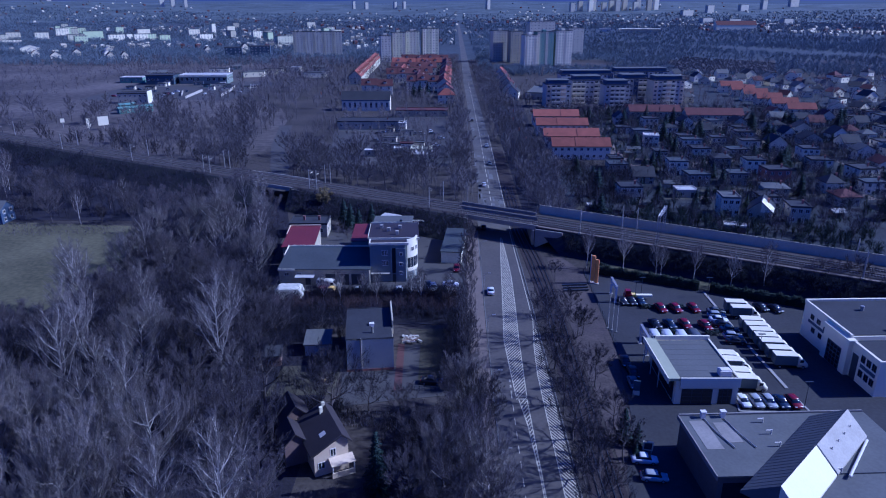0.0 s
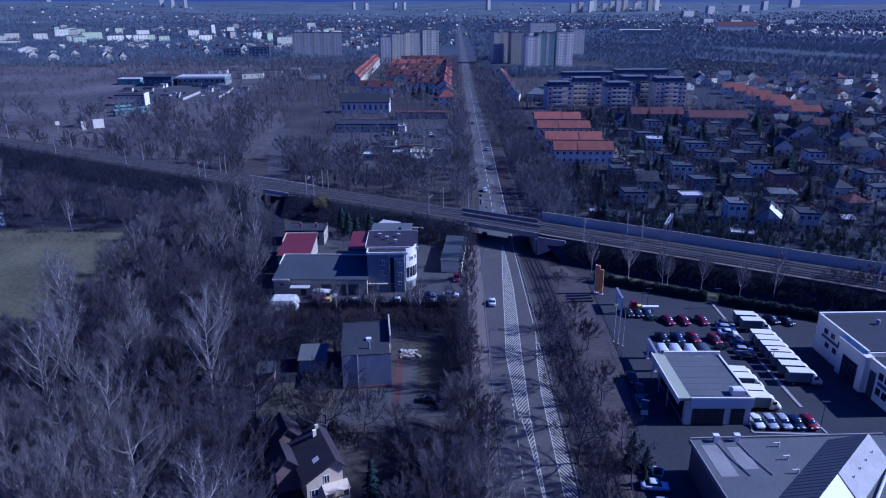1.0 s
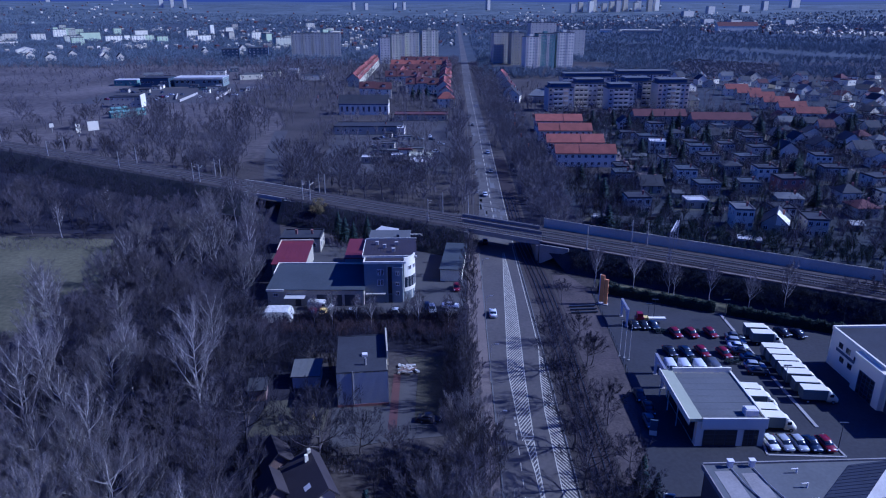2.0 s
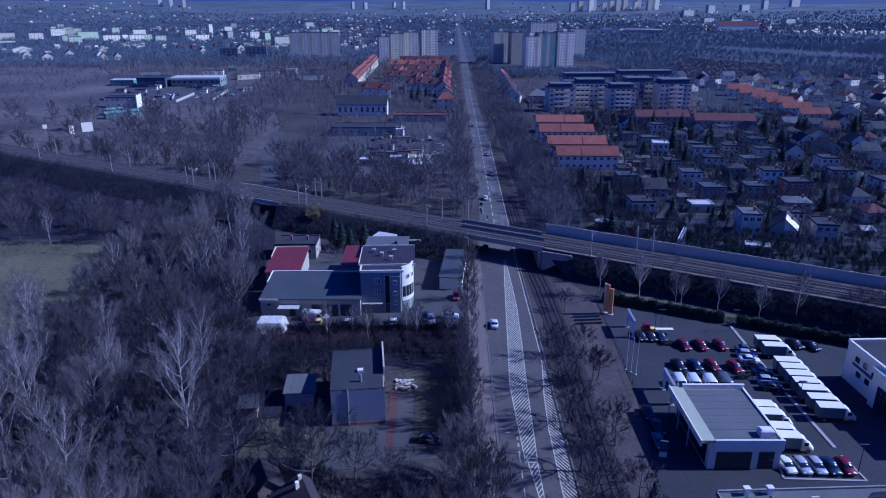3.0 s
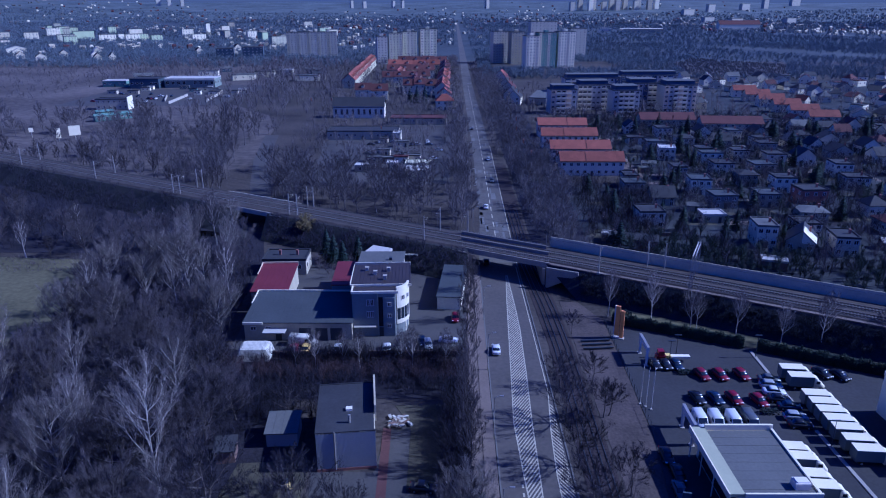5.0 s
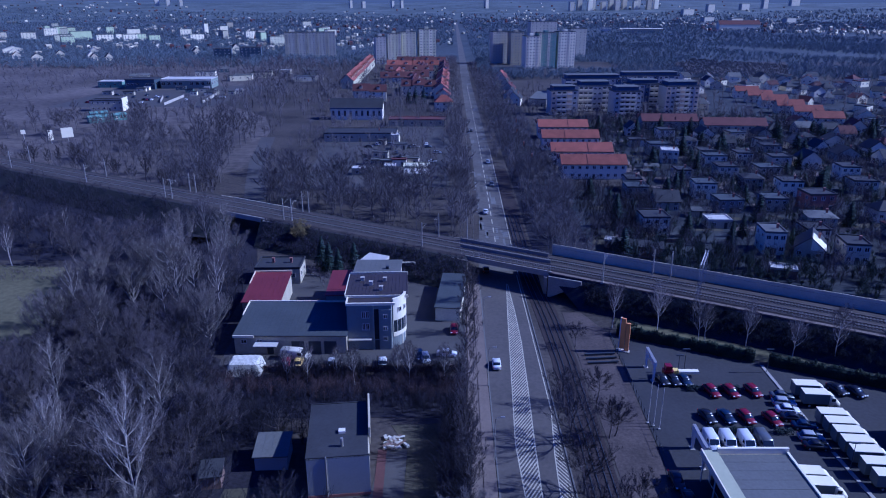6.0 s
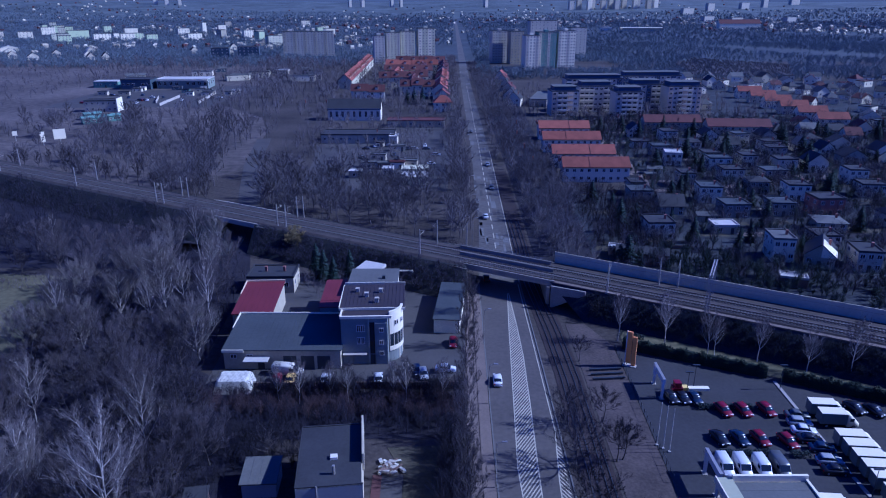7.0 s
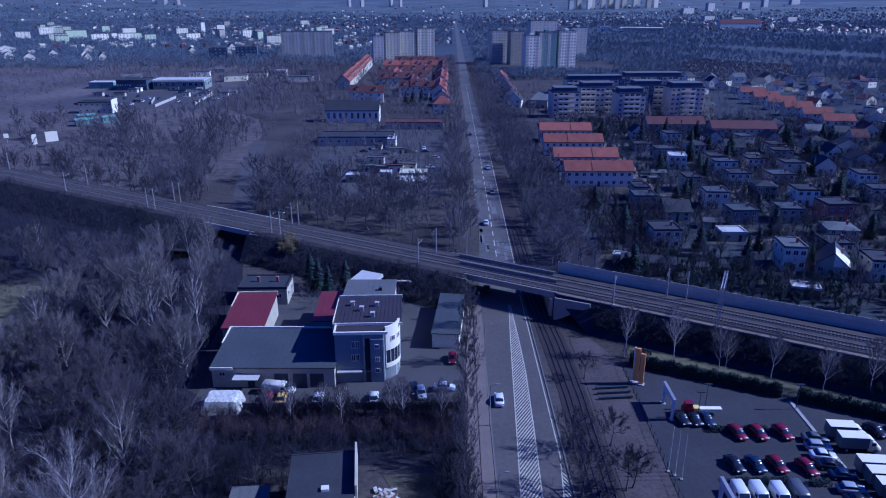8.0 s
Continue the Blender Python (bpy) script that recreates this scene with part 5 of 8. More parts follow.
part("roof", along_y([(-5.9, 3.72), (-0.9, 6.42), (0.6, 4.9), (0.6, 5.2), (-0.9, 6.75), (-5.9, 4.0)], -0.5, 9.8), ROOFSHINGLE, gh)
shifted(part("wing_wall", gable_walls(3.4, 4.6, 4.0, 5.6, "y"), WOOD, gh), pose(-7.0, 4.2, 0))
shifted(part("wing_roof", gable_roof(3.4, 4.6, 4.02, 5.62, 0.4, "y", 0.22), ROOFSHINGLE, gh), pose(-7.0, 4.2, 0))
shifted(part("wing_wall", gable_walls(4.4, 4.6, 3.7, 6.0, "y"), WOOD, gh), pose(-5.2, 11.2, 0))
shifted(part("wing_roof", gable_roof(4.4, 4.6, 3.72, 6.02, 0.4, "y", 0.22), ROOFSHINGLE, gh), pose(-5.2, 11.2, 0))
part("link_wall", boxes((-5.2, 9.42, 0, -1.0, 11.18, 3.6)), CREAM, gh)
window(gh, -2.3, 0, 3.6, 0, 0.9, 1.4)
window(gh, -4.2, 0, 1.8, 0, 1.1, 1.2)
part("porch_roof", prism(bmesh.new(), [(-3.1, -1.7), (0.7, -1.7), (0.7, -0.02), (-3.1, -0.02)], 2.15, [2.3, 2.3, 2.8, 2.8]), CREAM, gh, "pale cream porch roof")
for x in (-2.9, 0.5):
    part("porch_post", tube(bmesh.new(), (x, -1.5, 0), (x, -1.5, 2.2), 0.09), FRAME, gh)
part("porch_wall", boxes((-3.0, -1.6, 0, 0.6, -1.45, 0.95)), CREAM, gh)
for x, y in ((-1.2, 8.6), (-1.9, 7.4)):
    part("chimney", boxes((x - 0.25, y - 0.25, 5.6, x + 0.25, y + 0.25, 7.2)), PALEWALL, gh)
part("skylight", prism(bmesh.new(), [(-3.6, 2.0), (-2.7, 2.0), (-2.7, 3.0), (-3.6, 3.0)], 4.9, [5.3, 5.8, 5.8, 5.3]), FRAME, gh)

# ---- dealership ----
flat("car_park", [(24, 40), (26.2, 86), (30.8, 102), (33.8, 128), (34.3, 158), (34.3, 169.6), (36, 170.4), (61.5, 158.8), (90, 145.2), (150, 117), (150, 40)], 0.06, LOT, "dark asphalt car park of a dealership", "car park")
flat("service_path", [(36.4, 171.4), (62, 159.8), (90, 146.4), (148, 119.4), (148, 120.0), (90, 151.2), (37, 179.6)], 0.05, MEADOW, "pale grassy strip below the railway bank", "path")
hd = thing("hedge", 0, 0, 0, 0, "dense dark clipped hedge behind the car park", "hedge")
def hedge(hd, x0, y0, x1, y1, seed):
    """A clipped hedge: dense dark core and leaf tufts over it, with bumps along its top."""
    L, a = math.hypot(x1 - x0, y1 - y0), math.atan2(y1 - y0, x1 - x0)
    r = random.Random(seed)
    bm = bmesh.new()
    n = int(L / 1.7)
    for k in range(n):
        u, h = L * k / n, 2.1 + r.uniform(-0.15, 0.25)
        e = L / n
        ring_ = [(-0.75, 0), (0.75, 0), (0.7, h - 0.5), (0.3, h), (-0.3, h), (-0.7, h - 0.5)]
        rings = [[bm.verts.new((x0 + math.cos(a) * (u + f * e) - math.sin(a) * q * g, y0 + math.sin(a) * (u + f * e) + math.cos(a) * q * g, z * (1 if z == 0 else 0.86 + 0.14 * g))) for q, z in ring_] for f, g in ((0, 0.9), (0.5, 1.08), (1, 0.9))]
        for p, q in zip(rings, rings[1:]):
            for i in range(6):
                bm.faces.new((p[i], p[(i + 1) % 6], q[(i + 1) % 6], q[i]))
        bm.faces.new(rings[0][::-1])
        bm.faces.new(rings[2])
    bmesh.ops.recalc_face_normals(bm, faces=bm.faces)
    part("foliage_core", bm, HEDGE, hd)
    leafy(hd, "leaves", x0, y0, x1, y1, 1.8, 2.4, seed, HEDGE, 110, 0.26)
hedge(hd, 36.0, 170.9, 61.2, 159.3, 3)
hd2 = thing("hedge", 0, 0, 0, 0, "dense dark clipped hedge behind the car park", "hedge")
hedge(hd2, 63.6, 158.2, 96, 142.9, 4)
cf = thing("car_park_fence", 0, 0, 0, 0, "low dark wire fence along the car park edge", "fence")
for k in range(22):
    part("post", tube(bmesh.new(), (34.15 - 0.02 * max(0, 14 - k), 128 + 2 * k, 0), (34.15 - 0.02 * max(0, 14 - k), 128 + 2 * k, 1.3), 0.05, n=5), DARKFRAME, cf)
for z in (1.25,):
    part("wire", tube(tube(bmesh.new(), (33.87, 128, z), (34.15, 156, z), 0.025, n=4), (34.15, 156, z), (34.15, 170, z), 0.025, n=4), DARKFRAME, cf)

def kerb_line(x0, y0, x1, y1, w=0.5, h=0.2):
    d = Vector((x1 - x0, y1 - y0)).normalized() * w / 2
    k = thing("island_kerb", 0, 0, 0, 0, "pale concrete kerb island in the car park", "kerb", "kerb islands", "structure")
    part("kerb_stone", slab([(x0 + d.y, y0 - d.x), (x1 + d.y, y1 - d.x), (x1 - d.y, y1 + d.x), (x0 - d.y, y0 + d.x)], 0.0, h), KERB, k)
kerb_line(62.0, 157.5, 61.8, 131.0, 0.6)
kerb_line(61.8, 129.5, 62.2, 112.6, 0.6)
kerb_line(50.4, 104.7, 62.8, 104.4, 0.35)
kerb_line(62.8, 104.4, 62.2, 110.6, 0.35)
kerb_line(50.4, 104.7, 51.6, 110.4, 0.35)
flat("planting_bed", [(41, 134.0), (53.5, 133.6), (53.5, 135.6), (41, 135.8)], 0.1, LITTERSHADE, "planted bed with low shrubs", "bed")

def showroom():
    s = thing("showroom", 45.0, 107.0, 0, 1.0, "white showroom with dark gates and a grey flat roof", "showroom")
    part("wall", boxes((-5.6, 0, -0.2, 5.6, 15.4, 4.8)), WHITEPANEL, s)
    part("roof", boxes((-4.9, 0.5, 4.82, 5.4, 15.0, 5.05)), ROOFGREY, s, "ribbed grey roof sheets")
    bm = bmesh.new()
    for k in range(7):
        y = 1.2 + 2 * k
        box(bm, -4.8, y, 5.05, 5.3, y + 0.05, 5.08)
    tagged(part("roof_seams", bm, ROOFGREY, s), kind="stuff")
    part("roof_band", boxes((-7.0, -0.1, 4.82, -4.9, 15.7, 5.35)), ROOFGREEN, s, "pale green roof canopy")
    part("canopy_edge", boxes((-7.2, -0.3, 4.4, -7.02, 15.9, 5.5)), WHITEPANEL, s)
    part("parapet", boxes((-4.9, -0.3, 3.6, 5.8, 0.0, 5.5), (-4.9, 15.3, 4.7, 5.8, 15.7, 5.9), (5.45, 0.0, 4.7, 5.8, 15.3, 5.3)), WHITEPANEL, s)
    for x0, x1 in ((-4.4, 1.1), (2.2, 4.6)):
        g = part("gate", boxes((x0, -0.06, 0.1, x1, 0.04, 3.2)), DARKFRAME, s)
        bm = bmesh.new()
        for k in range(4):
            for c in range(3):
                a = x0 + (x1 - x0) * c / 3 + 0.08
                box(bm, a, -0.075, 0.25 + 0.74 * k, a + (x1 - x0) / 3 - 0.16, -0.062, 0.86 + 0.74 * k)
        part("glazing", bm, GLASS, g)
    part("roof_unit", boxes((2.5, 1.0, 5.06, 4.6, 2.6, 6.1), (2.7, 1.2, 6.1, 4.4, 2.4, 6.25)), FRAME, s, "white rooftop ventilation unit")
    part("side_glazing", boxes((-5.66, 1.0, 0.3, -5.58, 14.5, 4.2)), GLASS, s)
    for y in (5.8, 10.6, 15.2):
        part("canopy_post", tube(bmesh.new(), (-6.8, y, 0), (-6.8, y, 4.85), 0.1), FRAME, s)
    return s
showroom()

def hall():
    s = thing("service_hall", 76.6, 109.6, 0, 2.8, "large white service hall with a dark flat roof", "hall")
    # local x away from the car park, local y away from the low hall
    part("wall", boxes((0, 9.5, -0.2, 34, 26.0, 7.7)), WHITEPANEL, s)
    part("roof", boxes((0.3, 9.8, 7.72, 33.7, 25.6, 7.9)), ROOFDARK, s)
    part("parapet", boxes((-0.1, 25.6, 7.5, 34, 26.1, 8.3), (-0.1, 9.4, 7.5, 0.28, 25.6, 8.15)), WHITEPANEL, s)
    part("bay_wall", boxes((-0.9, 8.4, 0, -0.02, 16.6, 7.0)), WHITEPANEL, s)
    part("bay_cap", boxes((-1.1, 8.2, 7.02, 0.5, 16.8, 7.5)), WHITEPANEL, s)
    part("wing", boxes((0.02, 0.3, -0.2, 34, 9.38, 6.8)), WHITEPANEL, s)
    part("wing_roof", boxes((0.4, 0.6, 6.82, 33.7, 9.2, 7.0)), ROOFDARK, s)
    part("wing_parapet", boxes((-0.1, 0.2, 6.7, 0.38, 8.15, 7.4), (0.38, 0.2, 6.7, 34, 0.58, 7.4)), WHITEPANEL, s)
    g = part("gate", boxes((-0.98, 10.2, 0.1, -0.88, 14.8, 4.8)), DARKFRAME, s)
    bm = bmesh.new()
    for k in range(5):
        for c in range(4):
            box(bm, -1.0, 10.35 + 1.12 * c, 0.3 + 0.9 * k, -0.985, 11.3 + 1.12 * c, 1.05 + 0.9 * k)
    part("glazing", bm, GLASS, g)
    g = part("gate", boxes((-0.06, 6.2, 0.1, 0.03, 7.9, 5.2)), DARKFRAME, s)
    for y, z in ((22.6, 5.6), (20.2, 5.6), (21.6, 3.0), (19.0, 3.0), (17.6, 5.0)):
        window(s, 0, y, z, -90, 1.3, 1.1, DARKFRAME)
    for y in (4.9, 3.2, 1.6):
        for z in (5.3, 2.3):
            window(s, 0.02, y, z, -90, 1.2, 1.4, DARKFRAME)
    part("sign_band", boxes((-0.08, 17.6, 4.1, -0.01, 23.8, 4.7)), BLUEPANEL, s)
    part("sign_band", boxes((-0.06, 1.0, 3.5, 0.01, 5.4, 4.2)), BLUEPANEL, s)
    for y in (11.4, 20.8):
        part("roof_vent", tube(bmesh.new(), (9, y, 7.9), (9, y, 8.9), 0.4), GALV, s)
    part("roof_hatch", boxes((14, 14, 7.9, 16, 15.2, 8.5)), DARKFRAME, s)
    return s
hall()

def big_roof():
    s = thing("commercial_hall", 35.9, 94.0, 0, 3.5, "low commercial hall with a grey roof and a white gabled wing", "hall")
    part("wall", boxes((0.2, -14.4, -0.2, 30, 0, 5.6)), SHADEWALL, s)
    part("roof", boxes((0, -14.6, 5.62, 30.2, 0.2, 5.9)), ROOFGREY, s)
    part("rear_wall", slab([(12, -14.62), (30, -14.62), (36, -20), (36, -34), (7, -26)], -0.2, 5.4), SHADEWALL, s)
    part("rear_roof", slab([(12, -14.62), (30, -14.62), (36, -20), (36, -34), (7, -26)], 5.42, 5.7), ROOFGREY, s)
    part("eaves_board", boxes((-0.2, -14.7, 5.3, -0.02, 0.4, 6.05), (-0.02, 0.22, 5.3, 30, 0.45, 6.2)), BRIDGECON, s)
    part("front_glazing", boxes((1.0, -14.46, 0.4, 9.0, -14.41, 4.6)), GLASS, s)
    part("roof_patch", boxes((1.0, -8.5, 5.905, 3.6, -1.2, 5.935)), BRIDGECON, s)
    part("roof_patch", boxes((4.6, -7, 5.905, 7.2, -1.8, 5.935)), BRIDGECON, s)
    for x in (3.6, 6.8):
        part("roof_vent", boxes((x - 0.35, -0.6, 5.9, x + 0.35, 0.0, 7.0), (x - 0.45, -0.7, 7.0, x + 0.45, 0.1, 7.1)), FRAME, s)
        bm = tube(bmesh.new(), (x, -0.8, 6.05), (x + 0.4, -4, 6.05), 0.09)
        tube(bm, (x + 0.4, -4, 6.05), (x + 1.6, -8.5, 6.05), 0.09)
        part("roof_duct", bm, GALV, s)
    for k in range(5):
        x, y = 12.5 - 0.2 * k + 6 * (k == 4), -2 - 3.1 * k
        bm = tube(bmesh.new(), (x, y, 5.9), (x, y, 6.7), 0.12)
        tube(bm, (x, y, 6.6), (x - 0.9, y, 6.6), 0.1)
        part("vent_pipe", bm, FRAME, s)
    # gabled wing laid askew: local y runs along the ridge
    w = thing("gabled_wing", 60.2, 91.2, 0, 135, "gabled wing with a bright white membrane slope over the hall", "hall")
    def slope(x0, z0, x1, z1, y0, y1, material, label):
        bm = bmesh.new()
        prism(bm, [(x0, y0), (x1, y0), (x1, y1), (x0, y1)], min(z0, z1) - 0.35, [z0, z1, z1, z0])
        part("roof_slope", bm, material, w, label)
    # local +x points to the far left side, -x to the sunny right side
    slope(-3.3, 6.3, -0.01, 9.5, 0.0, 12.9, CONCRETE, "pale grey slope")
    slope(-3.3, 6.3, -0.01, 9.5, 13.1, 25.6, WHITEPANEL, "bright white slope")
    slope(0.01, 9.5, 4.8, 6.0, 0.0, 25.6, ROOFGREY, "grey sheet slope")
    part("gutter", prism(bmesh.new(), [(-3.35, 12.9), (0, 12.9), (0, 13.1), (-3.35, 13.1)], 6.0, [6.4, 9.6, 9.6, 6.4]), DARKFRAME, w)
    bm = bmesh.new()
    for k in range(24):
        y = 0.6 + k * 1.05
        prism(bm, [(0.02, y), (4.8, y), (4.8, y + 0.08), (0.02, y + 0.08)], 6.0, [9.53, 6.03, 6.03, 9.53])
    tagged(part("roof_seams", bm, ROOFGREY, w), kind="stuff")
    for k in range(4):
        part("roof_vent", tube(bmesh.new(), (-1.4, 2.5 + 2.6 * k, 8.0), (-1.4, 2.5 + 2.6 * k, 8.6), 0.09), FRAME, w)
    part("roof_duct", tube(bmesh.new(), (-3.6, 1.0, 6.2), (-4.6, 12.0, 6.2), 0.2), FRAME, w)
big_roof()

def totem():
    t = thing("sign_totem", 35.6, 163.2, 0.0, -25, "tall orange twin panel sign totem", "sign")
    part("panel", boxes((-0.85, -0.15, 0.8, 0.1, 0.15, 7.6)), ORANGE, t)
    part("panel", boxes((0.2, -0.05, 0.3, 1.05, 0.25, 6.6)), ORANGE, t)
    part("edge_panel", boxes((-1.05, -0.2, 0.3, -0.87, 0.2, 7.7)), FRAME, t)
    for x in (-0.6, 0.6):
        part("post", tube(bmesh.new(), (x, 0.1, 0), (x, 0.1, 1.2), 0.1), GALV, t)
    part("base", boxes((-1.3, -0.5, 0, 1.3, 0.6, 0.25)), CONCRETE, t)
totem()

def flag_arch(x, y, rz=0.0):
    """A white portal frame that stands by the lane."""
    a = thing("portal_frame", x, y, 0.06, rz, "white entrance portal frame on two posts", "frame", "portal frames")
    for yy in (0, 5.2):
        part("leg", loft([[(-0.14, yy - 0.32, 0), (0.14, yy - 0.32, 0), (0.14, yy + 0.32, 0), (-0.14, yy + 0.32, 0)], [(-0.2, yy - 0.42, 3.2), (0.2, yy - 0.42, 3.2), (0.2, yy + 0.42, 3.2), (-0.2, yy + 0.42, 3.2)]]), FRAME, a)
        part("foot_plate", boxes((-0.4, yy - 0.5, 0, 0.4, yy + 0.5, 0.08)), CONCRETE, a)
    part("beam", boxes((-0.22, -0.5, 3.2, 0.22, 5.7, 4.2)), FRAME, a)
    part("beam_trim", boxes((-0.26, -0.54, 4.2, 0.26, 5.74, 4.28)), GALV, a)
flag_arch(38.65, 151.4)
flag_arch(39.3, 125.1)
for k in range(3):
    p = thing("flagpole", 33.9 + 0.75 * k, 137.2 - 0.9 * k, 0.06, 0, "slim white flagpole beside the car park", "flagpole", "flagpoles")
    part("pole", tube(bmesh.new(), (0, 0, 0), (0, 0, 8.2), 0.06, 0.035), FRAME, p)
    part("base", boxes((-0.2, -0.2, 0, 0.2, 0.2, 0.2)), CONCRETE, p)
def lot_lamp(x, y, h=7.0):
    p = thing("car_park_lamp", x, y, 0.06, 0, "dark lamp post in the car park", "lamp", "car park lamps")
    part("pole", tube(bmesh.new(), (0, 0, 0), (0, 0, h), 0.08, 0.05), DARKFRAME, p)
    part("lamp_head", boxes((-0.7, -0.15, h, 0.7, 0.15, h + 0.15)), DARKFRAME, p)
for x, y in ((43.5, 152.3), (45.6, 154.8), (61.9, 155.0), (62.0, 125.0), (62.6, 106.5)):
    lot_lamp(x, y, 5.0)
sg = thing("info_sign", 33.4, 109.8, 0.06, -10, "blue and white information pillar", "sign")
part("panel", boxes((-0.6, -0.15, 1.0, 0.6, 0.15, 3.0)), BLUEPANEL, sg)
part("panel", boxes((-0.6, -0.16, 0.05, 0.6, 0.14, 0.98)), WHITEPANEL, sg)
sg = thing("info_sign", 31.0, 92.6, 0.06, -10, "white framed board beside shrubs", "sign")
part("frame", boxes((-0.8, -0.08, 0.5, 0.8, 0.08, 2.1)), WHITEPANEL, sg)
part("panel", boxes((-0.6, -0.1, 0.7, 0.6, -0.085, 1.9)), DARKFRAME, sg)
for x in (-0.6, 0.6):
    part("leg", tube(bmesh.new(), (x, 0, 0), (x, 0, 0.6), 0.05), GALV, sg)
ld = thing("loader", 42.6, 153.2, 0.06, 0, "red and yellow mini loader with a long white boom", "machine")
part("body", boxes((-1.6, -0.8, 0.4, 0.2, 0.8, 1.5)), car_paint("red", (0.13, 0.007, 0.012)), ld)
part("cab", boxes((-1.3, -0.7, 1.5, -0.1, 0.7, 2.5)), car_paint("red", (0.13, 0.007, 0.012)), ld)
part("engine_cover", boxes((0.25, -0.6, 0.5, 1.3, 0.6, 1.5)), YELLOW, ld)
part("boom", boxes((1.35, -0.5, 0.9, 5.2, 0.5, 1.3)), WHITEPANEL, ld)
for x in (-1.1, 0.7):
    for s in (-1, 1):
        part("wheel", tube(bmesh.new(), (x, s * 0.8, 0.42), (x, s * 1.05, 0.42), 0.42, n=12), TYRE, ld)

gt = thing("garden_tractor", -24.8, 113.5, 0.06, 30, "small yellow garden tractor on the lawn", "tractor")
part("hood", loft([ring(-1.1, 0.35, 0.45, 0.8, 0.08), ring(-0.2, 0.4, 0.4, 0.95, 0.08)]), YELLOW, gt)
part("seat", boxes((-0.28, 0.2, 0.6, 0.28, 0.6, 0.72), (-0.28, 0.6, 0.6, 0.28, 0.7, 1.15)), DARKFRAME, gt)
part("chassis", boxes((-0.4, -0.2, 0.35, 0.4, 0.9, 0.58)), YELLOW, gt)
for x in (-0.5, 0.5):
    part("wheel", tube(bmesh.new(), (x - 0.1, -0.8, 0.25), (x + 0.1, -0.8, 0.25), 0.25, n=12), TYRE, gt)
    part("wheel", tube(bmesh.new(), (x - 0.13, 0.5, 0.36), (x + 0.13, 0.5, 0.36), 0.36, n=12), TYRE, gt)

# vehicles: one of each colour, then copies
COLOURS = {"red": (0.105, 0.006, 0.014), "white": (0.62, 0.62, 0.61), "silver": (0.32, 0.33, 0.34), "black": (0.012, 0.012, 0.014), "blue": (0.015, 0.025, 0.06), "grey": (0.1, 0.105, 0.11), "yellow": (0.75, 0.55, 0.03)}
WHERE = {"red": "on dark asphalt in a car row", "white": "parked on asphalt", "silver": "parked in a row at the kerb", "black": "parked on asphalt", "blue": "parked beside others on asphalt", "grey": "parked on asphalt", "yellow": "parked at the yard wall"}
PLACES = {}
PLACES["red"] = [(48.3, 147.0, 13), (51.8, 147.0, 13), (56.0, 147.2, 13), (51.3, 138.6, 12), (55.6, 138.0, 13), (60.9, 107.2, 5), (-33.4, 155.7, 5), (0.3, 171.6, 0)]
PLACES["white"] = [(51.9, 107.4, 5), (8.8, 156.5, 180), (59.6, 141.0, 82), (-24.2, 156.0, 0), (-14.0, 156.4, 5), (29.9, 90.2, 85), (11.0, 262, 180), (-1.2, 160.6, 85)]
PLACES["silver"] = [(54.2, 107.3, 5), (56.5, 107.3, 5), (60.0, 143.4, 82), (59.8, 133.0, 84), (30.3, 86.0, 85), (-5.5, 158.6, 10), (15.3, 340, 0)]
PLACES["black"] = [(44.6, 138.6, 12), (40.2, 151.0, 12), (42.3, 150.9, 12), (59.4, 138.6, 82), (34.1, 121.5, 0), (34.6, 117.2, 0), (-4.4, 113.2, 84), (8.9, 207.5, 180), (59.5, 130.6, 84), (72, 148, 20), (75, 147.2, 20)]
PLACES["blue"] = [(58.6, 107.2, 5), (47.9, 138.6, 12), (60.2, 136.2, 82), (-6.8, 160.0, 15), (44.4, 150.8, 12)]
PLACES["grey"] = [(60.6, 145.6, 82), (-2.2, 184, 0), (-19.0, 210.0, 20), (33.7, 113.2, 0), (15.0, 300, 0), (9.5, 420, 180)]
ry = random.Random(61)
for k in range(18):
    PLACES[ry.choice(("white", "silver", "grey", "blue", "black", "red"))].append((round(ry.uniform(-265, -172), 1), round(ry.choice((530, 546, 560, 574)) + ry.uniform(-1, 1), 1), ry.choice((0, 90, 84, 5))))
for k in range(20):
    x, y = ry.uniform(-44, -6), ry.choice((334, 341, 352, 360, 374, 380)) + ry.uniform(-1, 1)
    PLACES[ry.choice(("white", "silver", "grey", "blue", "black", "silver"))].append((round(x, 1), round(y, 1), ry.choice((0, 90, 84, 5))))
PLACES["yellow"] = [(-30.9, 155.9, 2)]
for col, places in PLACES.items():
    base = car("car", car_paint(col, COLOURS[col]), estate=col in ("red", "silver"), label=f"{col} passenger car {WHERE[col]}")
    x, y, rz = places[0]
    base.matrix_basis = pose(x, y, 0.065, 0, 0, rz)
    for x, y, rz in places[1:]:
        copy_thing(base, pose(x, y, 0.065, 0, 0, rz))
v0 = van(car_paint("white", COLOURS["white"]), label="white panel van parked behind the showroom")
VAN = Matrix.Diagonal((0.9, 0.86, 0.92, 1))
v0.matrix_basis = pose(42.6, 131.0, 0.065, 0, 0, 1) @ VAN
copy_thing(v0, Matrix()).matrix_basis = pose(45.3, 130.9, 0.065, 0, 0, 1) @ VAN
copy_thing(v0, Matrix()).matrix_basis = pose(48.3, 130.8, 0.065, 0, 0, 1) @ VAN
v1 = van(car_paint("grey", COLOURS["grey"]), 5.8, "dark grey panel van parked behind the showroom")
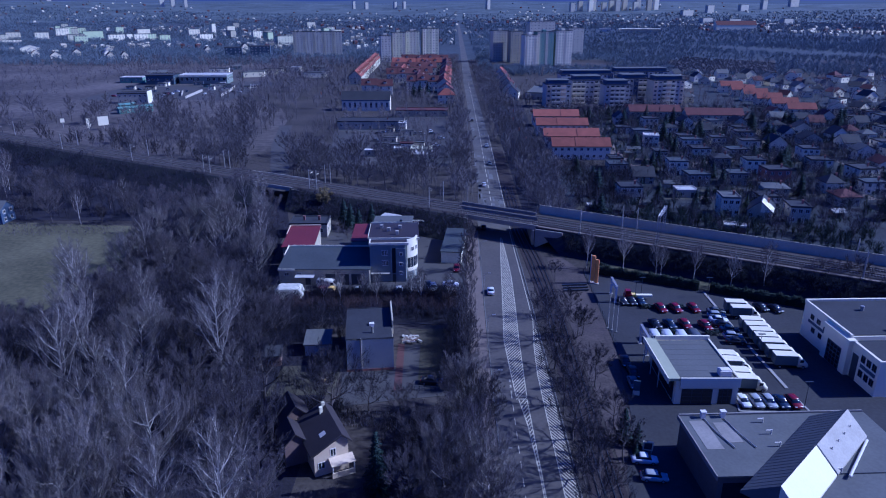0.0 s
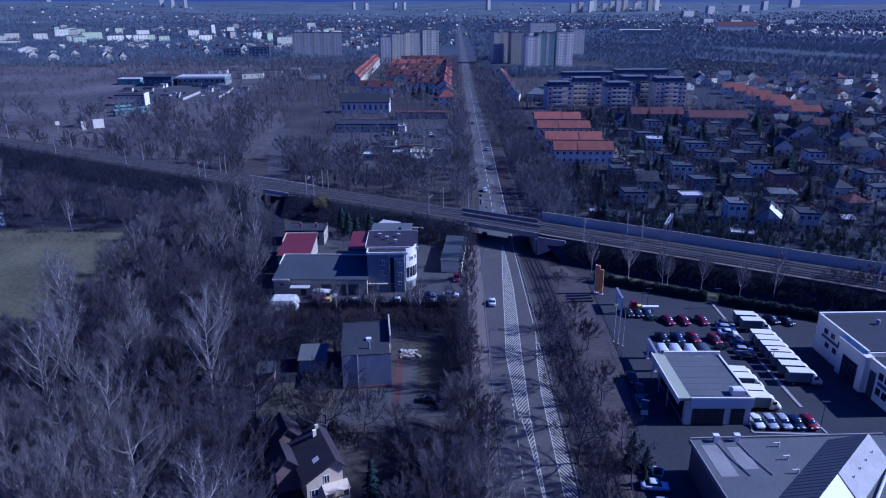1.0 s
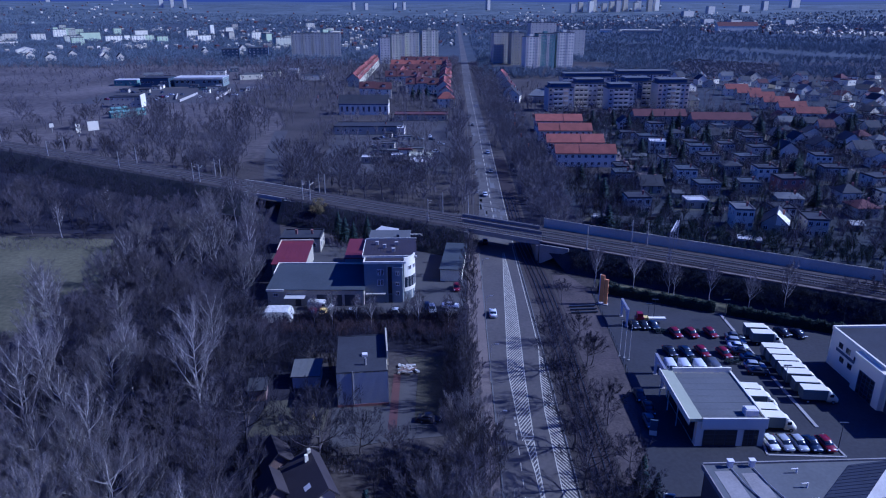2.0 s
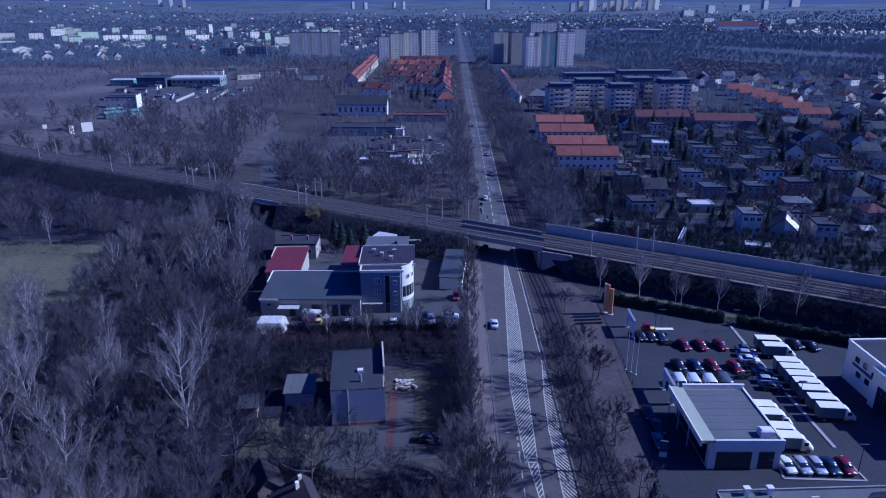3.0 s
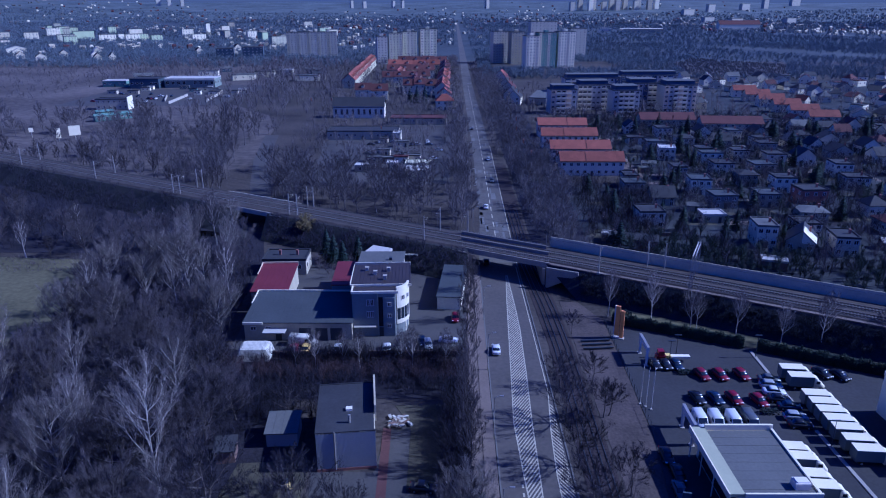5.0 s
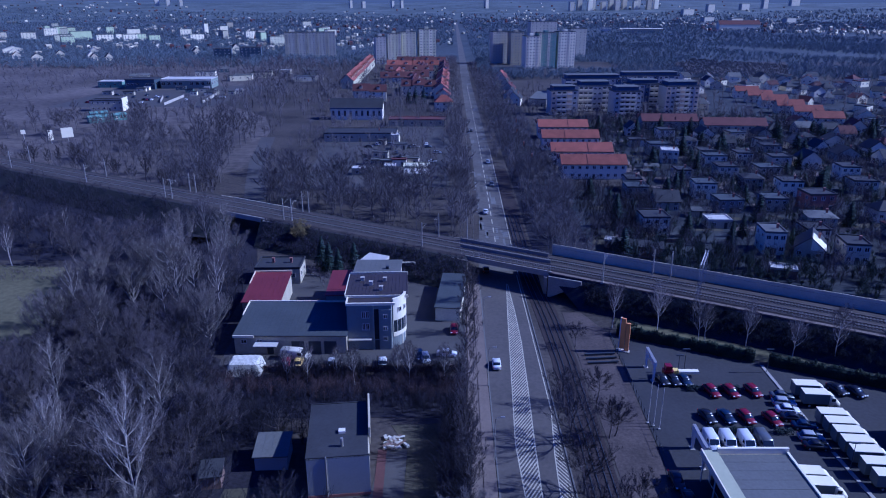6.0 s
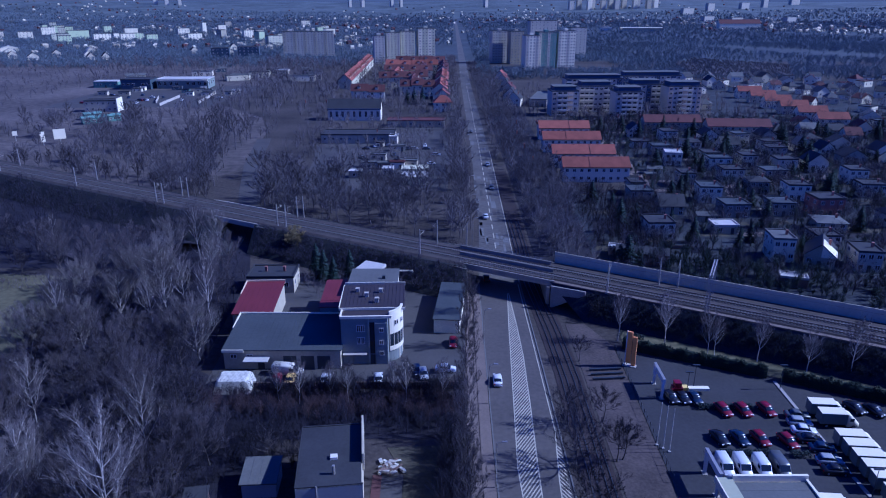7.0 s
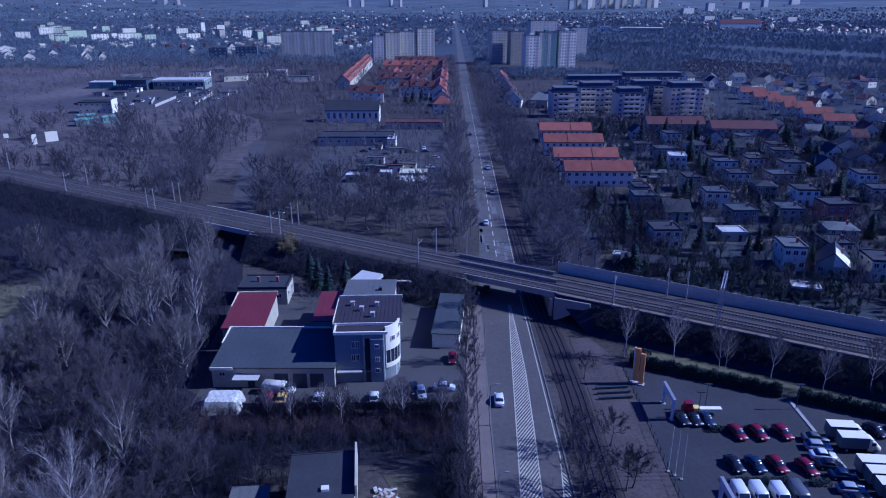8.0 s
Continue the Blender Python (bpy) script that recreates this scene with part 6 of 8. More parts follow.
v1.matrix_basis = pose(51.2, 131.0, 0.065, 0, 0, 1) @ VAN
v2 = van(mat("cream_van_paint", (0.6, 0.57, 0.45), 0.4, 0.08, 0.5, 4.0), 6.0, "cream delivery van in the works yard")
v2.matrix_basis = pose(-32.0, 158.9, 0.065, 0, 0, 82)
tk = box_truck("white box truck parked side by side in a row")
tk.matrix_basis = pose(62.9, 146.6, 0.065, 0, 0, -4)
for x, y in ((63.2, 143.6), (62.9, 137.4), (62.9, 134.8), (62.9, 132.2), (62.9, 129.6), (62.9, 127.0), (63.0, 124.0), (63.2, 121.2), (51.2, 121.6), (51.4, 119.1), (51.2, 115.0), (51.6, 112.4)):
    copy_thing(tk, pose(x, y, 0.065, 0, 0, -4))

# street lamps along the road
def street_lamp(x, y, rz=0.0):
    p = thing("street_lamp", x, y, 0.05, rz, "slim grey street lamp beside the road", "lamp", "street lamps")
    part("pole", tube(bmesh.new(), (0, 0, 0), (0, 0, 8.0), 0.09, 0.05), GALV, p)
    part("arm", tube(bmesh.new(), (0, 0, 7.95), (0.9, 0, 8.25), 0.04), GALV, p)
    part("lamp_head", loft([[(0.8, -0.12, 8.2), (0.8, 0.12, 8.2), (0.8, 0.1, 8.32), (0.8, -0.1, 8.32)], [(1.5, -0.14, 8.24), (1.5, 0.14, 8.24), (1.5, 0.08, 8.36), (1.5, -0.08, 8.36)]]), GALV, p)
    return p
sl = street_lamp(6.75, 149.0)
for y in (126.3, 104.0, 82.0, 172.0, 236, 262, 288, 314, 340, 370, 400):
    copy_thing(sl, pose(6.75 if y < 220 else 6.0, y, 0.05))

# ---- beyond the railway ----
# rows of terraced houses with clay roofs
for k, (y, x, w) in enumerate(((311, 57.5, 26.5), (336.5, 57.0, 27), (369, 57.0, 27.5), (400, 58.0, 26))):
    tr = house(x, y, w, 10, 6.3, 0, "gable", WHITEWALL, ROOFTILE, 3.0, label="long terraced house with a clay tile roof", category="terrace", group="terraced houses", floors=2, cols=9, sides=2, chim=4, name="terraced_house")
    for j in (2 + k % 2,):
        xx = -w / 2 + w * j / 5
        part("party_wall", prism(bmesh.new(), [(xx - 0.12, -0.3), (xx + 0.12, -0.3), (xx + 0.12, 5), (xx - 0.12, 5)], 5.9, [6.52, 6.52, 9.65, 9.65]), ROOFTILE2, tr)
    part("gutter", boxes((-w / 2 - 0.4, -0.55, 5.95, w / 2 + 0.4, -0.42, 6.1)), ROOFDARK, tr)
GABLE = dict(roof="gable", rise=3.0)
def villa(x, y, w, h, wall, top=None, d=9.5, rz=0.0, label="grey cube house with a flat roof in a garden", **kw):
    return house(x, y, w * 0.84, d * 0.88, h * 0.92, rz, wall=wall, top=top or (ROOFDARK, WORKROOF, ROOFDARK)[int(x + y) % 3], label=label, group="suburban houses", **kw)
villa(63.4, 239.6, 9.7, 6.2, PALEWALL, rz=2)
villa(67.4, 279.0, 9.3, 5.5, GREYWALL)
villa(74.7, 266.1, 10.0, 3.6, GREYWALL, ROOFDARK, label="house with a dark pitched roof in a garden", **GABLE)
villa(92.7, 280.8, 9.3, 6.6, PALEWALL, rz=-4)
villa(91.8, 303.4, 6.8, 6.2, GREYWALL)
villa(95.5, 262.8, 10.1, 5.2, BLUEWALL, rz=3, label="blue green cube house with a flat roof")
villa(115.8, 294.2, 8.6, 5.2, GREYWALL, rz=-5, roof="hip", rise=1.2)
villa(113.0, 312.2, 10.0, 5.6, PALEWALL)
villa(126.3, 284.8, 9.4, 6.4, PALEWALL, rz=-3)
villa(127.5, 265.1, 11.2, 6.9, BRICK, ROOFDARK, rz=4, label="brown brick cube house with a flat roof")
villa(111.7, 264.8, 9.3, 5.2, GREYWALL, rz=-2)
villa(115.2, 343.1, 8.6, 5.8, GREYWALL)
villa(129.9, 338.1, 8.4, 5.9, PALEWALL)
villa(97.2, 357.4, 11.0, 6.0, GREYWALL)
villa(97.3, 340.8, 8.8, 6.2, PALEWALL, ROOFPALE, rz=-10)
villa(133.6, 370.1, 10.7, 4.2, PALEWALL, ROOFDARK, label="house with a dark pitched roof in a garden", **GABLE)
villa(115.2, 369.8, 9.9, 5.4, WHITEWALL, ROOFDARK, roof="hip", rise=1.5)
villa(130.2, 312.4, 11.1, 5.2, GREYWALL, rz=4)
villa(93.0, 378.6, 11.0, 3.8, WHITEWALL)
villa(97.1, 407.3, 8.0, 4.8, WHITEWALL, ROOFDARK, along="y", label="white gabled house with a dark roof", **GABLE)
villa(174.1, 358.5, 8.0, 4.4, PALEWALL, ROOFDARK, along="y", label="pale gabled house with a dark roof", **GABLE)
villa(177.6, 341.9, 12.0, 4.6, GREYWALL, ROOFDARK, along="y", label="grey gabled house with a dark roof", **GABLE)
villa(179.6, 383.8, 9.7, 4.6, WHITEWALL, ROOFDARK, roof="hip", rise=2.0)
villa(150.8, 358.2, 10.4, 5.2, GREYWALL)
villa(92.3, 222.0, 7.0, 7.4, PALEWALL, ROOFGREY, rz=-6, label="white two storey house behind the noise wall")
villa(117.9, 245.4, 10.3, 4.4, GREYWALL, ROOFGREY, rz=-8, roof="hip", rise=1.0)
villa(111.8, 214.4, 7.5, 6.4, GREYWALL, rz=-8)
villa(69.3, 291.3, 6.6, 5.3, GREYWALL)
house(52.4, 219.4, 13.7, 6, 3.2, -14, "gable", WOOD, ROOFDARK, 1.0, label="long dark garden shed behind the noise wall", category="shed", floors=1, cols=3, sides=1, chim=0, name="garden_shed")
house(85.6, 246.0, 7.5, 6, 2.9, 0, "flat", GREYWALL, ROOFPALE, label="garage with a pale flat roof", category="garage", floors=1, cols=2, sides=0, chim=0, name="garage")
house(87.0, 204.0, 6.5, 4, 2.6, -18, "flat", WOOD, ROOFPALE, label="garden shed with a pale roof", category="shed", floors=1, cols=1, sides=0, chim=0, name="garden_shed")
house(47.9, 226.5, 6.5, 3, 2.4, -18, "flat", WOOD, ROOFPALE, label="low garden shed with a pale roof", category="shed", floors=1, cols=1, sides=0, chim=0, name="garden_shed")
house(121.8, 423.8, 31, 11, 5.6, 0, "gable", GREYWALL, ROOFTILE2, 3.2, label="long terrace with a dull red roof", category="terrace", floors=2, cols=9, sides=2, chim=4, name="terraced_house")
house(152.5, 408.0, 33, 11, 6.0, -3, "gable", GREYWALL, ROOFTILE2, 3.2, label="long terrace with a dull red roof", category="terrace", floors=2, cols=9, sides=2, chim=4, name="terraced_house")
for k in range(6):
    house(221 - 0.8 * k, 564 - 25.6 * k, 17, 9, 5.6, -4, "gable", PALEWALL, ROOFTILE, 3.2, label="house with a bright clay tile roof in a stepped row", category="house", group="stepped clay roof row", floors=2, cols=4, sides=2, chim=1)
gl = house(100.0, 217.5, 7.5, 10, 3.6, -28, "gable", GREYWALL, ROOFDARK, 3.2, "y", "dark house with sun glare painted white on one slope", group="suburban houses", floors=1)
# White sheet laid on the sunny slope in place of its glare.
part("roof_sheet", prism(bmesh.new(), [(0.3, -0.3), (4.1, -0.3), (4.1, 5.6), (0.3, 5.6)], 3.3, [6.85, 3.72, 3.72, 6.85]), WHITEPANEL, gl, "white sheet standing in for sun glare on the slope")
# more houses of the same quarter, farther back
rng = random.Random(11)
taken = [(o.location.x, o.location.y) for o in scene.objects if o.parent is None and o.name.startswith(("house", "terraced", "garage", "garden_shed"))]
made = 0
WALLS, TOPS = (PALEWALL, PALEWALL, GREYWALL, WHITEWALL, PALEWALL), (ROOFGREY, ROOFDARK, ROOFDARK, ROOFTILE2)
for row in range(11):
    for c in range(19):
        x, y = 82 + c * 15 + rng.uniform(-3, 3) + row * 4, 232 + row * 20 + rng.uniform(-4, 4)
        if x > 0.66 * y + 30 or (x < 160 and y < 300 and rng.random() < 0.3) or any(abs(x - a) < 12.5 and abs(y - b) < 11.5 for a, b in taken):
            continue
        if made > 104 or (x < 175 and 395 < y < 445):
            continue
        taken.append((x, y))
        made += 1
        kind = rng.choice(("flat", "flat", "gable", "hip", "gable"))
        house(x, y, rng.uniform(6.8, 9.6), rng.uniform(7, 9.5), rng.uniform(4.2, 6.0) if kind == "flat" else rng.uniform(3.4, 5.0), rng.choice((0, 3, -5, 8, 90)), kind, rng.choice(WALLS), rng.choice((WORKROOF, ROOFDARK, ROOFDARK) if kind == "flat" else TOPS), rng.uniform(2.0, 3.4),
              rng.choice("xy"), "pale suburban house in a garden plot", "house", "suburban houses", 2 if kind == "flat" else 1, 3, 2, 1)
flat("gardens", [(40, 216), (122, 170), (260, 240), (420, 470), (300, 560), (190, 560), (160, 470), (74, 440), (72, 296), (42, 300)], 0.03, GARDENSOIL, "dark garden ground between houses", "garden")
# garden fences, cars and sheds between them stay low: gardens and lanes
flat("lane", [(72.5, 296), (78.5, 296), (80.5, 356), (76, 420), (71, 420), (74, 356)], 0.05, PATHWAY, "pale lane between houses", "lane")
flat("lane", [(76, 300), (79, 297), (106, 302), (170, 322), (170, 326), (105, 306)], 0.055, PATHWAY, "pale lane between houses", "lane")
flat("lawn", [(40, 222), (60, 216), (60, 233), (44, 240)], 0.05, LAWN, "green garden lawn", "lawn")
flat("lawn", [(140, 300), (175, 312), (178, 326), (142, 310)], 0.06, LAWN, "green garden lawn", "lawn")
flat("lawn", [(118, 246), (150, 250), (152, 258), (120, 256)], 0.05, LAWN, "green garden lawn", "lawn")
rng = random.Random(3)
for k in range(26):
    x, y = rng.uniform(50, 180), rng.uniform(215, 400)
    if any(abs(x - a) < 9 and abs(y - b) < 10 for a, b in taken):
        continue
    w = rng.uniform(3, 6)
    house(x, y, w, 3.5, 2.3, rng.uniform(-20, 20), rng.choice(("flat", "gable")), rng.choice((WOOD, GREYWALL)), rng.choice((ROOFPALE, ROOFGREY, ROOFDARK, ROOFGREY)), 0.8, label="small garden shed between houses", category="shed", group="garden sheds", floors=1, cols=1, sides=0, chim=0, name="garden_shed")

# works on the other side of the road
flat("yard", [(-60, 296), (-2, 296), (-2, 392), (-8, 440), (-40, 446), (-44, 400), (-70, 384), (-64, 350)], 0.052, PAVING, "grey dusty works yard", "yard")
bh = house(-60.6, 460, 32, 12, 7.2, 1.0, "gable", WHITEWALL, ROOFDARK, 5.0, label="long blue grey hall with a dark roof", category="hall", floors=1, cols=9, sides=2, chim=4, name="works_hall", ww=1.5, wh=3.4, door=False)
part("eaves_band", boxes((-16.1, -0.55, 6.7, 16.1, -0.05, 7.3)), DARKBLUE, bh)
house(-49.0, 388.5, 37.5, 15, 4.6, 1.0, "flat", GREYWALL, ROOFDARK, label="long low shed with a dark flat roof", category="shed", floors=1, cols=9, sides=2, chim=1, name="works_shed")
house(-30.5, 384.0, 4.0, 8.0, 4.4, 0, "flat", WHITEWALL, ROOFPALE, label="small white annex beside a long shed", category="annex", floors=1, cols=1, sides=1, chim=0, name="annex")
house(-22.0, 436.0, 33, 12, 4.0, 0, "flat", GREYWALL, ROOFTILE2, label="long low building with a reddish roof", category="shed", floors=1, cols=6, sides=2, chim=0, name="works_shed")
house(-38.6, 315.8, 8.8, 5, 2.9, 2, "flat", GREYWALL, ROOFPALE, label="site hut with a white roof", category="hut", floors=1, cols=2, sides=1, chim=0, name="site_hut")
house(-27.5, 320.5, 4.6, 5, 2.9, 0, "flat", GREYWALL, ROOFPALE, label="site hut with a white roof", category="hut", floors=1, cols=2, sides=1, chim=0, name="site_hut")
house(-15.2, 304.6, 10, 8, 3.6, 1, "gable", YELLOWWALL, ROOFPALE, 1.0, label="cream store with a white roof", category="store", floors=1, cols=3, sides=1, chim=0, name="store")
house(-16.0, 318.0, 11, 8, 3.2, 1, "flat", GREYWALL, YELLOWWALL, label="store with a cream roof", category="store", floors=1, cols=3, sides=1, chim=0, name="store")
rng = random.Random(8)
for k in range(7):
    x, y = rng.uniform(-46, -6), rng.uniform(330, 382)
    w = rng.uniform(3, 8)
    house(x, y, w, rng.uniform(3, 5), rng.uniform(2.2, 3.4), rng.uniform(-8, 8), "flat", rng.choice((GREYWALL, WOOD, PALEWALL)), rng.choice((ROOFGREY, ROOFDARK, ROOFGREY, ROOFTILE2)), label="low storage container or hut in the works yard", category="hut", group="yard huts", floors=1, cols=2, sides=0, chim=0, name="site_hut")
# track and clearing behind the bridge
flat("dirt_track", [(-70, 225), (-63, 225), (-66, 262), (-74, 296), (-86, 340), (-97, 402), (-104, 400), (-93, 338), (-82, 294), (-73, 262)], 0.07, PAVING, "grey dirt track below the railway", "track")

# estate with red roofs: rows of joined houses, each a thing of its own
def tenement_row(x0, y0, x1, y1, n, h, roof, wall, d=10.5, rise=4.2, dormers=1, seed=0):
    r = random.Random(seed)
    L, rz = math.hypot(x1 - x0, y1 - y0), math.degrees(math.atan2(y1 - y0, x1 - x0))
    w = L / n
    for k in range(n):
        f = (k + 0.5) / n
        hh = h + r.uniform(-0.6, 0.6)
        t = house(x0 + (x1 - x0) * f, y0 + (y1 - y0) * f, w - 0.05, d, hh, rz, "gable", wall, roof, rise, label="old tenement house with a red tile roof in a row", category="tenement",
                  group="red roofed tenements", floors=2, cols=2, sides=1 if k in (0, n - 1) else 0, chim=r.choice((1, 1, 2)), name="tenement", door=False, wh=1.6)
        for j in range(dormers):
            xx = w * ((j + 0.5) / dormers - 0.5) + r.uniform(-0.5, 0.5)
            z0 = hh + rise * 0.35
            dm = part("dormer", prism(bmesh.new(), [(xx - 1.2, d * 0.12), (xx + 1.2, d * 0.12), (xx + 1.2, d * 0.4), (xx - 1.2, d * 0.4)], z0 - 1.0, z0 + 1.5), wall, t)
            bm = bmesh.new()
            prism(bm, [(xx - 1.4, d * 0.08), (xx, d * 0.08), (xx, d * 0.45), (xx - 1.4, d * 0.45)], z0 + 1.4, [z0 + 1.5, z0 + 2.4, z0 + 2.4, z0 + 1.5])
            prism(bm, [(xx, d * 0.08), (xx + 1.4, d * 0.08), (xx + 1.4, d * 0.45), (xx, d * 0.45)], z0 + 1.4, [z0 + 2.4, z0 + 1.5, z0 + 1.5, z0 + 2.4])
            part("dormer_roof", bm, roof, dm)
tenement_row(-84.5, 617, -91.5, 842, 9, 7.4, ROOFTILE, YELLOWWALL, 11, 5.0, 2, 1)
tenement_row(-74, 541, -50, 543, 2, 7.5, ROOFTILE2, PALEWALL, seed=2)
tenement_row(-41, 574, -15, 574, 3, 8.0, ROOFTILE2, PALEWALL, seed=3)
tenement_row(-63, 630, -22, 634, 4, 8.5, ROOFTILE2, PALEWALL, seed=4)
tenement_row(-64, 686, -20, 690, 4, 9.0, ROOFTILE2, PALEWALL, seed=5)
tenement_row(-68, 742, -16, 744, 4, 9.0, ROOFTILE, PALEWALL, seed=6)
tenement_row(-62, 790, -10, 790, 4, 9.5, ROOFTILE2, PALEWALL, seed=7)
tenement_row(-5, 556, -5, 596, 3, 8.0, ROOFTILE, PALEWALL, seed=8)
tenement_row(-5, 612, -5, 672, 4, 8.5, ROOFTILE, PALEWALL, seed=9)
tenement_row(-5, 690, -6, 770, 5, 8.5, ROOFTILE2, PALEWALL, seed=10)
tenement_row(-28, 590, -28, 628, 3, 8.0, ROOFTILE2, PALEWALL, seed=11)
tenement_row(-46, 645, -46, 684, 2, 8.5, ROOFTILE, PALEWALL, seed=12)
tenement_row(-26, 700, -26, 738, 2, 8.5, ROOFTILE2, PALEWALL, seed=13)
house(-7.0, 494, 12, 9, 6.4, 4, "hip", PALEWALL, ROOFTILE, 4.2, label="villa with a steep clay tile roof beside the avenue", category="house", floors=2, cols=3, sides=2)
house(-8.0, 527, 10, 12, 6.8, 0, "gable", PALEWALL, ROOFTILE, 3.8, "y", label="gabled house with a clay tile roof beside the avenue", category="house", floors=2, cols=3, sides=2)
for y, h, tp in ((520, 5.5, ROOFDARK), (546, 5.0, ROOFDARK), (575, 5.8, ROOFTILE2), (604, 5.4, ROOFDARK), (640, 5.6, ROOFTILE2), (672, 5.6, ROOFTILE)):
    house(41, y, 10, 11, h, -12, "gable", PALEWALL, tp, 4.4, "y", "gabled house with a steep roof along the avenue", group="avenue houses", floors=2, cols=2, sides=1)
house(58, 520, 12, 46, 5, -14, "flat", GREYWALL, ROOFGREY, label="long grey garage row with a flat roof", category="garage", floors=1, cols=2, sides=6, chim=0, name="garage_row")

# tower blocks: whitened walls stand in for haze, a slight turn catches sun
TB = dict(group="tower blocks", glass=CURTAIN)
apartment(-192, 977, 66, 14, 31, 12, TOWERGREY, GREYWALL, 11, 4.4, "grey tower block slab with its sunlit end painted white", lit_end=True, **TB)
apartment(-86, 860, 12, 14, 31, 14, TOWERGREY, None, 11, 3.6, "pale tower block in a stepped group", **TB)
apartment(-71, 872, 16, 14, 34, 14, YELLOWWALL, TOWERGREY, 12, 4.0, "pale yellow tower block in a stepped group", **TB)
apartment(-55, 884, 17, 14, 35, 14, TOWERGREY, YELLOWWALL, 12, 4.0, "pale tower block in a stepped group", **TB)
apartment(-33, 892, 20, 14, 38, 14, YELLOWWALL, WHITEWALL, 12, 4.0, "tall pale yellow tower block in a stepped group", lit_end=True, **TB)
apartment(54, 872, 20, 14, 36, 13, TOWERGREY, GREYWALL, 12, 3.6, "pale tower block beside the road", **TB)
apartment(72, 858, 15, 14, 36, 13, GREYWALL, None, 12, 3.6, "blue grey tower block in a group", **TB)
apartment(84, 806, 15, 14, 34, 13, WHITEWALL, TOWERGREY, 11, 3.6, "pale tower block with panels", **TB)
apartment(101, 814, 20, 14, 37, 13, TEALWALL, TOWERGREY, 12, 3.6, "teal panelled tower block among pale ones", **TB)
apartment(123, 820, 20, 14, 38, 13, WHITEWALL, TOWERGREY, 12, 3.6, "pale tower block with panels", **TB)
apartment(110, 925, 34, 14, 46, 13, TOWERGREY, None, 13, 5.0, "pale tower block behind others", **TB)
apartment(162, 975, 22, 14, 36, 13, TOWERGREY, None, 11, 5.0, "plain grey tower block behind others", **TB)
# newer blocks with white balcony bands
NB = dict(group="new apartment blocks", glass=GLASS, lift=False, top=ROOFGREY, penthouse=True)
apartment(70.0, 479, 17, 13, 15.5, 5, TOWERGREY, CREAM, 5, 3.3, "new apartment block with white balconies", balconies=(1, 2, 3), **NB)
apartment(93.0, 497, 22, 14, 16.5, 5, TOWERGREY, None, 5, 3.3, "new white apartment block with balcony bands", balconies=(0, 1, 2, 5, 6), **NB)
apartment(107.5, 467, 17, 13, 16.6, 5, TOWERGREY, None, 6, 3.3, "new grey apartment block with balconies", balconies=(1, 2, 3), **NB)
apartment(127.0, 503, 20, 14, 17, 5, TOWERGREY, DARKBLUE, 5, 3.3, "new apartment block with dark bays", balconies=(0, 1, 4, 5), **NB)
apartment(148.0, 489, 22, 14, 17.4, 5, TOWERGREY, CREAM, 6, 3.3, "new apartment block with balconies", balconies=(2, 3, 4), **NB)
apartment(103.0, 556, 42, 13, 15, 4, TOWERGREY, DARKBLUE, 5, 4.2, "long new white apartment block with flat roof", balconies=(0, 1, 6, 7), **NB)
apartment(150.0, 574, 45, 13, 15.4, 4, TOWERGREY, DARKBLUE, 5, 4.2, "long new white apartment block with flat roof", balconies=(3, 4, 8, 9), **NB)

# far left: works with blue and white roofs, billboards, blocks
mk = house(-226, 619, 42, 22, 7.6, 4, "flat", MARKETBLUE, ROOFPALE, label="large blue market hall with a white roof edge", category="hall", floors=1, cols=9, sides=3, chim=0, name="market_hall", ww=2.6, wh=2.6)
part("fascia", boxes((-21, -0.5, 6.3, 21, -0.14, 7.4)), WHITEPANEL, mk, "white fascia band")
flat("yard", [(-282, 508), (-170, 515), (-160, 640), (-206, 640), (-204, 614), (-285, 608)], 0.06, PAVING, "grey paved works yard before the market hall", "yard")
house(-262, 612, 24, 20, 8.0, 4, "flat", BLUEPANEL, ROOFDARK, label="dark hall beside the market hall", category="hall", floors=1, cols=6, sides=2, chim=0, name="market_hall", ww=2.4)
house(-293, 624, 20, 14, 5.0, 4, "flat", TEALWALL, ROOFPALE, label="teal shed with a pale roof", category="shed", floors=1, cols=5, sides=1, chim=0, name="works_shed")
of = house(-232, 492, 21, 9, 7.2, 6, "flat", GREYWALL, ROOFDARK, label="grey office block with a white gable end beside low sheds", category="office", floors=2, cols=6, sides=0, chim=0, name="works_office")
part("end_wall", boxes((10.52, -1.2, 0, 10.9, 9.4, 8.6)), WHITEPANEL, of, "bright white gable end wall")
for x, y, w, rz in ((-214, 447, 13, 40), (-222, 462, 10, 40), (-206, 456, 7, 40)):
    house(x, y, w, 5, 3.4, rz, "gable", TEALWALL, TEALWALL, 0.8, label="teal canopy shed in front of the office", category="shed", floors=1, cols=3, sides=0, chim=0, name="works_shed", door=False)
house(-345, 480, 20, 8, 3.6, 18, "flat", WHITEWALL, ROOFGREY, label="low white hut on the meadow", category="hut", floors=1, cols=4, sides=1, chim=0, name="works_shed")
for x0, y0, x1, y1 in ((-205, 520, -208, 565), (-182, 532, -186, 572), (-213, 533, -222, 560)):
    wl2 = thing("low_wall", x0, y0, 0, math.degrees(math.atan2(y1 - y0, x1 - x0)), "low white wall across the works yard", "wall", "works yard walls")
    part("panel", boxes((0, -0.15, 0, math.hypot(x1 - x0, y1 - y0), 0.15, 1.9)), CONCRETE, wl2)
rng = random.Random(21)
